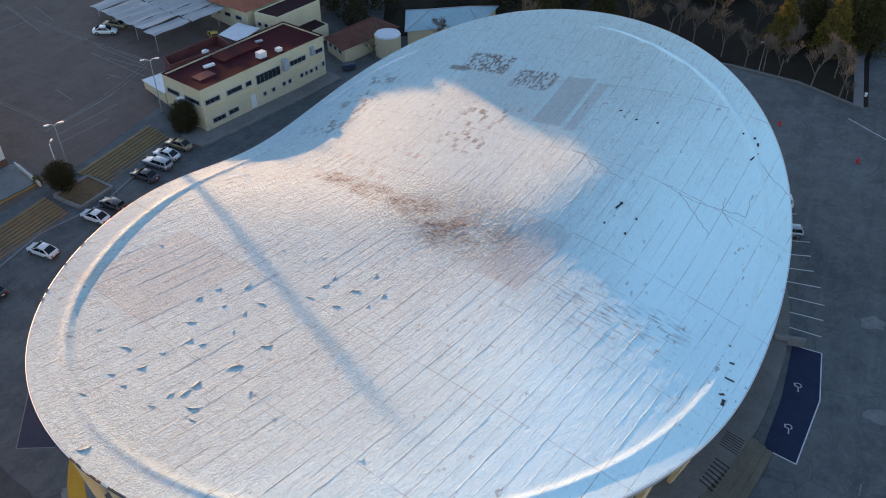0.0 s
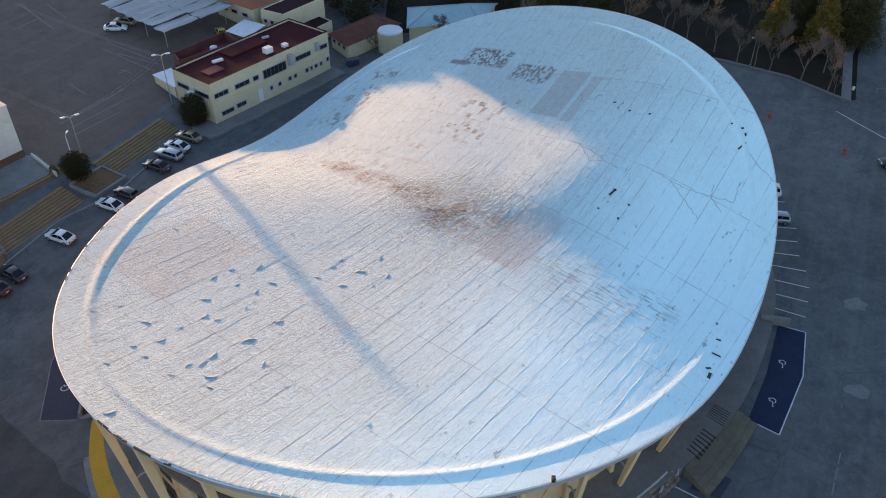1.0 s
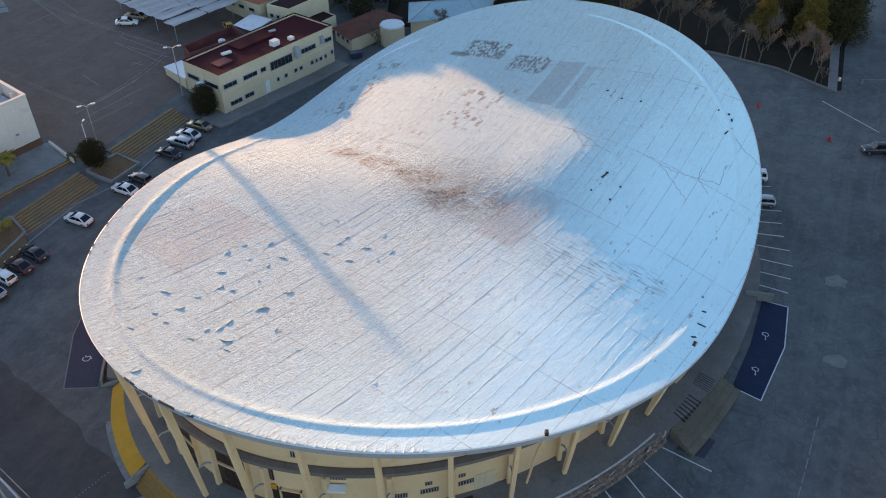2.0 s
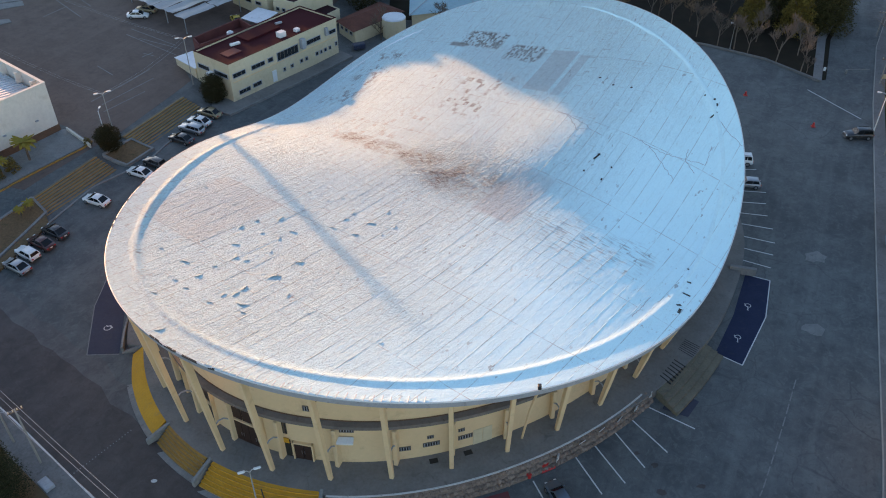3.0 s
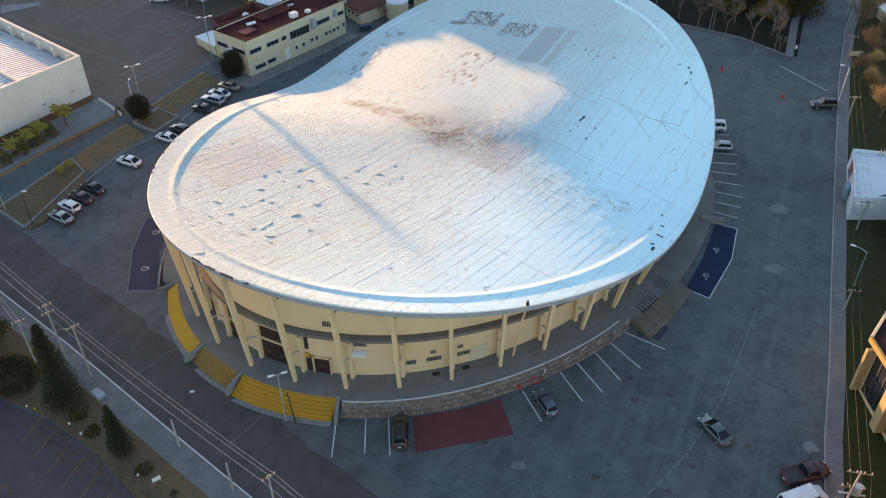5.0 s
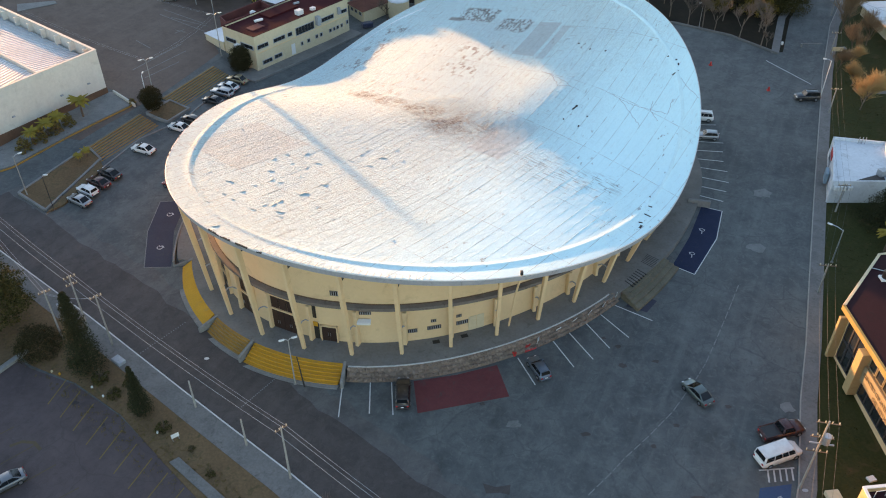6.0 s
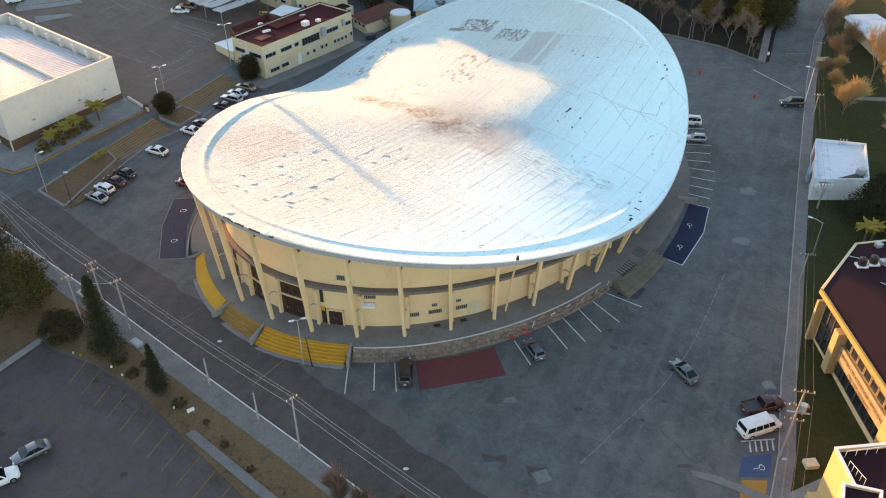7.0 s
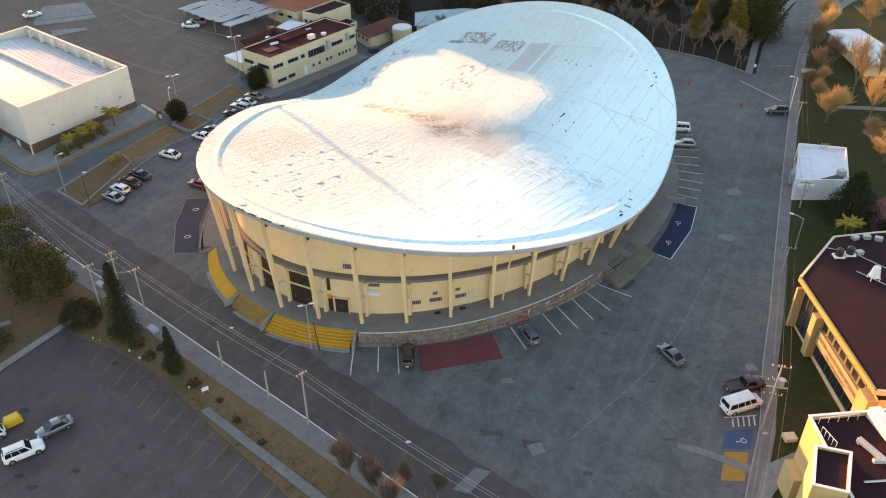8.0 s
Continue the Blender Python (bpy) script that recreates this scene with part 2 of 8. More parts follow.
YELLOW_PLASTIC = plain("yellow_tarp", (0.62, 0.38, 0.02), 0.55)
# near-white, stands in for sun catching the ridge crest
SUNLIT_RIDGE = surface("sunlit_ridge_white", (0.86, 0.93, 0.94), (0.90, 0.96, 0.97), 1.5, 0.7, 6, 0.05)
RIDGE_BAND = surface("ridge_coat", (0.60, 0.81, 0.84), (0.68, 0.89, 0.91), 0.5, 0.85, 6, 0.1)
WHITE_PLASTIC = surface("white_plastic", (0.66, 0.66, 0.64), (0.74, 0.74, 0.72), 1.5, 0.5, 6, 0.05)
BLACK_PLASTIC = plain("black_plastic", (0.03, 0.028, 0.026), 0.5)
BARK = surface("bark", (0.10, 0.075, 0.055), (0.17, 0.13, 0.10), 2.0, 0.95, 5, 0.5)
BARK_PALE = surface("pale_bark", (0.15, 0.115, 0.09), (0.21, 0.165, 0.13), 2.0, 0.9, 5, 0.4)
TWIG = surface("twigs", (0.20, 0.13, 0.075), (0.30, 0.20, 0.115), 1.0, 0.9, 5, 0.1, vary=0.2)


def leaf_mat(name, c1, c2):
    m, nt, bsdf = node_mat(name)
    rnd = nt.nodes.new("ShaderNodeNewGeometry").outputs["Random Per Island"]
    nt.links.new(mix_col(nt, rnd, c1, c2), bsdf.inputs["Base Color"])
    bsdf.inputs["Roughness"].default_value = 0.9
    bsdf.inputs["Specular IOR Level"].default_value = 0.15
    return m


BEAM_YELLOW = surface("yellow_beam_paint", (0.30, 0.215, 0.075), (0.35, 0.25, 0.09), 0.3, 0.85, 10, 0.08, grime=(0.24, 0.17, 0.07))
SIGN_BAND = surface("sign_band_paint", (0.27, 0.215, 0.13), (0.31, 0.25, 0.155), 0.3, 0.9, 10, 0.06)
PIER_OCHRE = surface("ochre_pier_paint", (0.38, 0.27, 0.13), (0.44, 0.32, 0.16), 0.4, 0.85, 8, 0.1, grime=(0.32, 0.22, 0.11))
INK = plain("faded_lettering", (0.07, 0.055, 0.04), 0.8)
LEDGE = surface("dark_ledge", (0.15, 0.13, 0.115), (0.2, 0.175, 0.155), 0.4, 0.85, 8, 0.1, grime=(0.1, 0.085, 0.075))
TWIG_GOLD = surface("golden_twigs", (0.37, 0.25, 0.115), (0.47, 0.34, 0.16), 1.0, 0.9, 5, 0.1, vary=0.15)
RED_OFFICE = surface("red_roof_paint", (0.046, 0.010, 0.013), (0.056, 0.012, 0.016), 0.3, 0.95, 10, 0.15, grime=(0.05, 0.018, 0.019))
for n in RED_OFFICE.node_tree.nodes:
    if n.type == "BSDF_PRINCIPLED":
        n.inputs["Specular IOR Level"].default_value = 0.08
PAVING = surface("street_paving", (0.145, 0.14, 0.132), (0.21, 0.2, 0.188), 0.45, 0.9, 8, 0.2, grime=(0.10, 0.094, 0.086), grit=0.3)
STEP = surface("worn_steps", (0.17, 0.14, 0.095), (0.23, 0.185, 0.12), 0.6, 0.9, 8, 0.2, grime=(0.3, 0.21, 0.07))
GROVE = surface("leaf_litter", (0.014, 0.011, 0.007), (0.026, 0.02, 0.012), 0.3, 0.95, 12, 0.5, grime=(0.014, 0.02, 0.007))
LEAF_PINE = leaf_mat("pine_needles", (0.026, 0.028, 0.009), (0.095, 0.08, 0.024))
LEAF_CYPRESS = leaf_mat("cypress_leaves", (0.022, 0.026, 0.012), (0.05, 0.05, 0.022))
# brighter golden leaf colour in place of sun on two grove conifers
LEAF_SUNLIT = leaf_mat("sunlit_green_leaves", (0.11, 0.085, 0.018), (0.22, 0.155, 0.035))
LEAF_GROVE = leaf_mat("grove_leaves", (0.04, 0.04, 0.013), (0.095, 0.078, 0.028))
LEAF_DARK = leaf_mat("dark_leaves", (0.024, 0.022, 0.008), (0.055, 0.045, 0.018))
LEAF_WARM = leaf_mat("dry_leaves", (0.11, 0.085, 0.025), (0.2, 0.15, 0.05))
LEAF_PALM = leaf_mat("yellowish_fronds", (0.16, 0.13, 0.02), (0.28, 0.21, 0.04))


def paint(name, col, metal=0.3):
    m, nt, bsdf = node_mat(name)
    co = nt.nodes.new("ShaderNodeTexCoord").outputs["Object"]
    dust = noise_of(nt, co, 1.6, 4.0, 0.6)
    nt.links.new(mix_col(nt, math_node(nt, "MULTIPLY", ramp(nt, dust, 0.45, 0.8), 0.3), col, (0.25, 0.22, 0.18)), bsdf.inputs["Base Color"])
    bsdf.inputs["Roughness"].default_value, bsdf.inputs["Metallic"].default_value = 0.35, metal
    bsdf.inputs["Coat Weight"].default_value = 0.6
    return m


# ---- the lie of the land ----
def land(x, y):
    a, b = min(max(y - 16, 0), 165.0), min(max(-x - 25, 0), 110.0)
    d, s = -0.899 * (x + 58) + 0.436 * (y - 77), min(max((y - 64) / 24, 0), 1)
    return 0.03 * a + 0.0006 * b * a + 1.1 * s * s * (3 - 2 * s) * min(max(d / 4.3, 0), 1)


# ---- mesh helpers ----
def link_mesh(name, me, mat, parent=None, label="", smooth=False):
    if mat is not None and not me.materials:
        me.materials.append(mat)
    if smooth:
        me.polygons.foreach_set("use_smooth", [True] * len(me.polygons))
    ob = new(name, me)
    if parent is not None:
        ob.parent = parent
    if label:
        tagged(ob, label)
    return ob


def part(name, bm, mat, parent=None, label="", smooth=False):
    me = bpy.data.meshes.new(name)
    bmesh.ops.recalc_face_normals(bm, faces=bm.faces)
    bm.to_mesh(me)
    bm.free()
    return link_mesh(name, me, mat, parent, label, smooth)


def raw(name, verts, faces, mat, parent=None, label="", smooth=False):
    me = bpy.data.meshes.new(name)
    me.from_pydata([tuple(v) for v in verts], [], faces)
    me.update()
    return link_mesh(name, me, mat, parent, label, smooth)


def thing(name, m, label, category, group="", kind=""):
    ob = new(name)
    ob.matrix_basis = m
    return tagged(ob, label, category, group, kind)


def box(bm, sx, sy, sz, m=Matrix(), bevel=0.0):
    """A box that stands on m's origin."""
    r = bmesh.ops.create_cube(bm, size=1, matrix=m @ Matrix.Translation((0, 0, sz / 2)) @ Matrix.Diagonal((sx, sy, sz, 1)))
    if bevel:
        edges = list({e for v in r["verts"] for e in v.link_edges})
        bmesh.ops.bevel(bm, geom=edges, offset=bevel, segments=1, affect="EDGES")
    return bm


def boxed(sx, sy, sz, m=Matrix(), bevel=0.0):
    return box(bmesh.new(), sx, sy, sz, m, bevel)


def cone(bm, r1, r2, h, m=Matrix(), seg=10):
    bmesh.ops.create_cone(bm, cap_ends=True, segments=seg, radius1=r1, radius2=r2, depth=h, matrix=m @ Matrix.Translation((0, 0, h / 2)))
    return bm


def tube(bm, pts, r, seg=5, r2=None):
    pts = [Vector(p) for p in pts]
    rings = []
    for i, p in enumerate(pts):
        d = (pts[min(i + 1, len(pts) - 1)] - pts[max(i - 1, 0)]).normalized()
        a = d.cross(Vector((0, 0, 1)) if abs(d.z) < 0.95 else Vector((1, 0, 0))).normalized()
        b = d.cross(a)
        rr = r if r2 is None else r + (r2 - r) * i / (len(pts) - 1)
        rings.append([bm.verts.new(p + rr * (math.cos(k * 2 * math.pi / seg) * a + math.sin(k * 2 * math.pi / seg) * b)) for k in range(seg)])
    for u, v in zip(rings, rings[1:]):
        for k in range(seg):
            bm.faces.new((u[k], u[(k + 1) % seg], v[(k + 1) % seg], v[k]))
    bm.faces.new(rings[0][::-1])
    bm.faces.new(rings[-1])
    return bm


def prism(bm, pts, z0, z1):
    lo, hi = [bm.verts.new((x, y, z0)) for x, y in pts], [bm.verts.new((x, y, z1)) for x, y in pts]
    n = len(pts)
    for i in range(n):
        bm.faces.new((lo[i], lo[(i + 1) % n], hi[(i + 1) % n], hi[i]))
    bm.faces.new(lo[::-1])
    bm.faces.new(hi)
    return bm


def sheet_bm(poly, dz, thick, step=4.0, z_of=None):
    """A slab with the outline poly that follows the land, its top dz above it."""
    z_of = z_of or land
    bm = bmesh.new()
    bm.faces.new([bm.verts.new((x, y, 0)) for x, y in poly])
    xs, ys = [p[0] for p in poly], [p[1] for p in poly]
    for axis, lo, hi in ((0, min(xs), max(xs)), (1, min(ys), max(ys))):
        k = math.floor(lo / step) + 1
        while k * step < hi:
            co, no = [0, 0, 0], [0, 0, 0]
            co[axis], no[axis] = k * step, 1
            bmesh.ops.bisect_plane(bm, geom=bm.verts[:] + bm.edges[:] + bm.faces[:], plane_co=co, plane_no=no, dist=1e-4)
            k += 1
    bmesh.ops.triangulate(bm, faces=[f for f in bm.faces if len(f.verts) > 4])
    rim = [e for e in bm.edges if e.is_boundary]
    low = bmesh.ops.extrude_edge_only(bm, edges=rim)["geom"]
    down = {v for v in low if isinstance(v, bmesh.types.BMVert)}
    for v in bm.verts:
        v.co.z = z_of(v.co.x, v.co.y) + dz - (thick if v in down else 0)
    return bm


def laid(name, poly, mat, dz, thick, label, category, kind="structure", group="", step=4.0, z_of=None):
    return tagged(part(name, sheet_bm(poly, dz, thick, step, z_of), mat), label, category, group, kind)


def strip(p, q, w):
    """The outline of a straight band from p to q."""
    p, q = Vector(p), Vector(q)
    n = (q - p).normalized()
    n = Vector((-n.y, n.x)) * w / 2
    return [tuple(p + n), tuple(p - n), tuple(q - n), tuple(q + n)]


def band(line, w0, w1):
    """The outline between two lines beside a polyline, w0 and w1 to its left."""
    a, b = [], []
    for i, p in enumerate(line):
        d = (Vector(line[min(i + 1, len(line) - 1)]) - Vector(line[max(i - 1, 0)])).normalized()
        n = Vector((-d.y, d.x))
        a.append(tuple(Vector(p) + n * w0))
        b.append(tuple(Vector(p) + n * w1))
    return a + b[::-1]


# ---- ground ----
gx = [-1500, -700, -350, -220] + list(range(-160, 161, 3)) + [220, 350, 700, 1500]
gy = [-1500, -700, -350, -160] + list(range(-98, 230, 3)) + [300, 450, 800, 1500]
raw("ground", [(x, y, land(x, y)) for y in gy for x in gx],
    [(j * len(gx) + i, j * len(gx) + i + 1, (j + 1) * len(gx) + i + 1, (j + 1) * len(gx) + i) for j in range(len(gy) - 1) for i in range(len(gx) - 1)], ASPHALT, smooth=True)
tagged(bpy.data.objects["ground"], "worn grey asphalt of the parking ground", "ground", kind="structure")

# the street before the arena, its white kerb, pavement and dry verge
KERB_W = [(-75.0, 62.6), (-60.9, 51.7), (-47.8, 41.7), (-29.5, 26.8), (-17.6, 17.2), (-3.4, 5.0), (14.0, -10.0)]
rr = random.Random(21)
fine_w = [tuple(Vector(p).lerp(Vector(q), k / 8)) for p, q in zip(KERB_W, KERB_W[1:]) for k in range(8)] + [KERB_W[-1]]


def ragged(line, w0, w1, jitter):
    poly = band(line, w0, w1)
    n = len(line)
    return poly[:n] + [(x + rr.uniform(-jitter, jitter), y + rr.uniform(-jitter, jitter)) for x, y in poly[n:]]


laid("road", ragged(fine_w, 0.2, 8.6, 0.35), ASPHALT_ROAD, 0.018, 0.03, "darker worn asphalt street beside the arena", "road")
laid("road_edge", ragged(fine_w, 7.6, 11.0, 0.6), ASPHALT_EDGE, 0.012, 0.03, "worn edge of the street asphalt", "road")
laid("pavement", band(KERB_W, -2.7, 0.0), PAVING, 0.13, 0.3, "cracked concrete pavement along the street", "pavement")
laid("kerb", band(KERB_W, 0.0, 0.16), WHITE_PAINT, 0.15, 0.32, "white painted kerb of the pavement", "kerb")
laid("verge", [(-62, 50.5), (-48.6, 40.6), (-30.5, 26.0), (-18.4, 16.2), (-4.2, 4.0), (11, -9.5), (2, -16), (-16.5, 4.0), (-31.5, 18.4), (-38.5, 25.3), (-45.5, 30.2), (-52, 33), (-54.5, 35), (-60, 26.2), (-66, 16), (-90, 20), (-90, 60)],
     SOIL, 0.09, 0.25, "dry bare soil verge with scattered weeds", "verge")
laid("lower_lot", [(-54.2, 34.2), (-60, 25.0), (-90, -25), (-20, -40), (2, -16.6), (-15.2, 5.0), (-31.2, 18.2), (-38.5, 25.1), (-45.6, 30.0), (-52, 32.6)], ASPHALT_LOW, 0.02, 0.04, "dark asphalt of the lower car park", "car park")
laid("slab_path", [(-31.0, 18.5), (-30.1, 19.2), (-14.6, 6.1), (2.2, -8.9), (1.3, -9.8), (-15.4, 5.2)], PAVING, 0.24, 0.4, "raised concrete strip beside the lower car park", "strip")
laid("low_wall", strip((-53.4, 35.4), (-66, 15.6), 0.7), CONCRETE, 0.42, 0.6, "low concrete wall round the pine garden", "wall")

# the street on the far side, its pavement and lawns
KERB_R = [(24.0, -14.0), (34.5, 7.9), (38.1, 15.3), (42.4, 27.1), (46.3, 36.3), (52.2, 51.4), (58.8, 68.1), (67.1, 88.8), (76.5, 112.1), (86.4, 134.5), (98, 155.0), (113, 171.0), (135, 185)]
laid("lawn", band(KERB_R, -75.0, -1.5), GRASS, 0.05, 0.3, "thin winter lawn with bare patches", "lawn", step=6.0)
laid("pavement", band(KERB_R, -1.8, 0.0), PAVING, 0.14, 0.3, "pale concrete pavement along the side street", "pavement")
laid("kerb", band(KERB_R, 0.0, 0.15), POLE, 0.16, 0.32, "pale concrete kerb of the side street", "kerb")
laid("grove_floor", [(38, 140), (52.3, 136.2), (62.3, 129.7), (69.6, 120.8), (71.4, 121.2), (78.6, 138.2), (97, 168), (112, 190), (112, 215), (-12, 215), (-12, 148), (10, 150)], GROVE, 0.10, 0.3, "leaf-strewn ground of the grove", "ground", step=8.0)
laid("grove_wall", band([(30, 145.0), (52.3, 135.6), (62.3, 129.2), (69.8, 120.2)], 0.0, 0.35), PAVING, 0.38, 0.6, "low concrete edging of the grove", "wall")
laid("grove_path", band([(70.2, 120.2), (77.6, 138.2), (95.6, 166.6), (108, 182)], 0.0, 1.6), PAVING, 0.16, 0.3, "concrete path beside the grove", "path")

# the upper yard with its stairs
laid("yard", [(-62.5, 83), (-55.8, 95.0), (-53.0, 99.5), (-47.6, 112.6), (-46, 117), (-49, 123), (-38, 137), (-26, 150), (-20, 165), (-40, 215), (-160, 215), (-160, 130), (-100, 118), (-62, 100), (-68, 84)], PLAZA, 0.02, 0.04, "brownish worn asphalt of the upper yard", "yard", step=6.0)

# ---- arena ----
CX, CY, PLAT = 4.0, 76.0, 2.1
RIM_R = (42.42, -3.82, 2.57, -4.49, 3.5, 1.88, -2.19, 0.56, 0.24, 0.12, 0.57)
RIM_Z = (13.69, 0.43, 0.64, -0.46, 6.72, -1.34, 0.67, 0.09, 0.05, -0.1, 0.57)
STRIP = radians(54.0)


def series(c, a):
    return c[0] + sum(c[2 * k - 1] * np.cos(k * a) + c[2 * k] * np.sin(k * a) for k in range(1, 6))


def ring(a, off, z):
    r = series(RIM_R, a) + off
    return (CX + r * math.cos(a), CY + r * math.sin(a), z)


def rim_z(a):
    return float(series(RIM_Z, a))


def roof_z(x, y):
    a = np.arctan2(y - CY, x - CX)
    q = np.hypot(x - CX, y - CY) / series(RIM_R, a)
    return 11.3 + (series(RIM_Z, a) - 11.3) * q ** 1.8


WAVES = [(random.uniform(0.5, 2.6), random.uniform(0, math.pi), random.uniform(0, 6.3)) for _ in range(26)]


def roof_relief(x, y, inset):
    """The low ridge round the edge, the band outside it that falls away, and uneven waves of the deck."""
    a = np.arctan2(y - CY, x - CX)
    ridge = (0.16 + 0.06 * np.cos(a - radians(165.0))) * np.exp(-((inset - 2.95) / 0.42) ** 2)
    fall = 0.08 * np.clip((2.4 - inset) / 2.2, 0, 1) * np.clip(np.cos(a - radians(268.0)), 0, 1)
    wave = sum(0.0018 / k ** 0.5 * np.sin(k * (x * math.cos(d) + y * math.sin(d)) + p + 0.7 * np.sin(0.21 * x + p) + 0.7 * np.sin(0.17 * y - p)) for k, d, p in WAVES)
    return ridge + fall + wave * np.clip((inset - 3.2) / 2, 0, 1)


arena = thing("arena", Matrix.Translation((CX, CY, PLAT)), "cream sports arena with a white saddle roof on leaning columns", "arena")
ARENA_BACK = Matrix.Translation((-CX, -CY, -PLAT))


def in_arena(ob):
    ob.matrix_basis = ARENA_BACK
    return ob


def roof_material():
    m, nt, bsdf = node_mat("roof_membrane")
    geo = nt.nodes.new("ShaderNodeNewGeometry").outputs["Position"]
    turn = nt.nodes.new("ShaderNodeVectorRotate")
    turn.rotation_type = "Z_AXIS"
    turn.inputs["Angle"].default_value = -STRIP
    nt.links.new(geo, turn.inputs["Vector"])
    uv = turn.outputs[0]
    sep = nt.nodes.new("ShaderNodeSeparateXYZ")
    nt.links.new(uv, sep.inputs[0])
    u, v = sep.outputs[0], sep.outputs[1]

    def stretched(su, sv):
        mp = nt.nodes.new("ShaderNodeMapping")
        mp.inputs["Scale"].default_value = (su, sv, 1.0)
        nt.links.new(uv, mp.inputs["Vector"])
        return mp.outputs[0]

    def soft_box(u0, u1, v0, v1, edge=0.3):
        a = math_node(nt, "MULTIPLY", ramp(nt, u, u0 - edge, u0 + edge), ramp(nt, u, u1 + edge, u1 - edge))
        b = math_node(nt, "MULTIPLY", ramp(nt, v, v0 - edge, v0 + edge), ramp(nt, v, v1 + edge, v1 - edge))
        return math_node(nt, "MULTIPLY", a, b)

    def blob(pu, pv, ru, rv):
        a = math_node(nt, "DIVIDE", math_node(nt, "SUBTRACT", u, pu), ru)
        b = math_node(nt, "DIVIDE", math_node(nt, "SUBTRACT", v, pv), rv)
        r2 = math_node(nt, "ADD", math_node(nt, "MULTIPLY", a, a), math_node(nt, "MULTIPLY", b, b))
        return math_node(nt, "SUBTRACT", 1.0, r2, True)

    broad = noise_of(nt, uv, 0.06, 5.0, 0.6, 0.5)
    crumple = noise_of(nt, stretched(1.5, 2.6), 1.0, 7.0, 0.75, 1.1)
    fibre = noise_of(nt, stretched(0.42, 2.6), 1.0, 5.0, 0.65, 0.8)
    fine = noise_of(nt, stretched(2.6, 4.2), 1.0, 4.0, 0.72, 0.6)
    col = mix_col(nt, ramp(nt, broad, 0.35, 0.7), (0.68, 0.92, 0.95), (0.63, 0.855, 0.885))
    col = mix_col(nt, math_node(nt, "MULTIPLY", ramp(nt, fibre, 0.56, 0.74), 0.22), col, (0.50, 0.51, 0.50))
    aged = ramp(nt, math_node(nt, "ADD", v, math_node(nt, "MULTIPLY", broad, 16.0)), 26.0, 48.0)
    # relief shading put into the colour: crumple hollows darker, crests lighter
    col = mix_col(nt, math_node(nt, "MULTIPLY", ramp(nt, crumple, 0.52, 0.36), ramp_out(nt, aged, 0.12, 0.5)), col, (0.48, 0.555, 0.565))
    col = mix_col(nt, math_node(nt, "MULTIPLY", ramp(nt, crumple, 0.54, 0.68), 0.5), col, (0.77, 0.92, 0.925))
    # sheets: seams every 1.25 m across, offset butt joints along
    row = math_node(nt, "DIVIDE", math_node(nt, "SUBTRACT", v, 18.9), 1.3)
    seam = math_node(nt, "ABSOLUTE", math_node(nt, "SUBTRACT", math_node(nt, "FRACT", row), 0.5))
    wn1 = nt.nodes.new("ShaderNodeTexWhiteNoise")
    wn1.noise_dimensions = "1D"
    nt.links.new(math_node(nt, "FLOOR", row), wn1.inputs["W"])
    along = math_node(nt, "FRACT", math_node(nt, "ADD", math_node(nt, "DIVIDE", u, 4.2), wn1.outputs["Value"]))
    butt = math_node(nt, "ABSOLUTE", math_node(nt, "SUBTRACT", along, 0.5))
    pres = noise_of(nt, stretched(0.12, 0.8), 1.0, 3.0)
    seam_line = math_node(nt, "MULTIPLY", ramp(nt, seam, 0.465, 0.487), ramp(nt, pres, 0.42, 0.6))
    butt_line = math_node(nt, "MULTIPLY", ramp(nt, butt, 0.478, 0.491), ramp(nt, pres, 0.42, 0.55))
    wide = math_node(nt, "ABSOLUTE", math_node(nt, "SUBTRACT", math_node(nt, "FRACT", math_node(nt, "DIVIDE", math_node(nt, "SUBTRACT", v, 18.9), 2.6)), 0.5))
    long_joint = ramp(nt, wide, 0.478, 0.492)
    for joint in (28.2, 41.3, 54.3, 69.7, 81.9, 95.0):
        near = math_node(nt, "ABSOLUTE", math_node(nt, "SUBTRACT", u, joint))
        long_joint = math_node(nt, "MAXIMUM", long_joint, ramp(nt, near, 0.07, 0.03))
    long_joint = math_node(nt, "MULTIPLY", long_joint, ramp_out(nt, ramp(nt, noise_of(nt, uv, 0.45, 4.0, 0.7), 0.42, 0.58), 0.12, 1.0))
    lines = math_node(nt, "MAXIMUM", math_node(nt, "MULTIPLY", seam_line, ramp_out(nt, aged, 0.0, 0.5)), math_node(nt, "MULTIPLY", butt_line, ramp_out(nt, aged, 0.0, 0.4)))
    lines = math_node(nt, "MAXIMUM", lines, math_node(nt, "MULTIPLY", long_joint, 0.58))
    rake = math_node(nt, "MULTIPLY", ramp(nt, noise_of(nt, stretched(0.07, 4.6), 1.0, 4.0, 0.6), 0.56, 0.66), aged)
    col = mix_col(nt, math_node(nt, "MULTIPLY", rake, 0.14), col, (0.40, 0.39, 0.37))
    col = mix_col(nt, math_node(nt, "MULTIPLY", lines, 1.0), col, (0.3, 0.28, 0.26))
    # where the membrane is worn through to the deck
    worn = math_node(nt, "MAXIMUM", math_node(nt, "MAXIMUM", blob(63.4, 57.5, 2.3, 10.5), blob(63.4, 50.0, 3.0, 6.5)), blob(62.4, 43.0, 5.6, 7.5))
    scrub = noise_of(nt, stretched(2.4, 1.3), 1.0, 6.0, 0.75, 0.6)
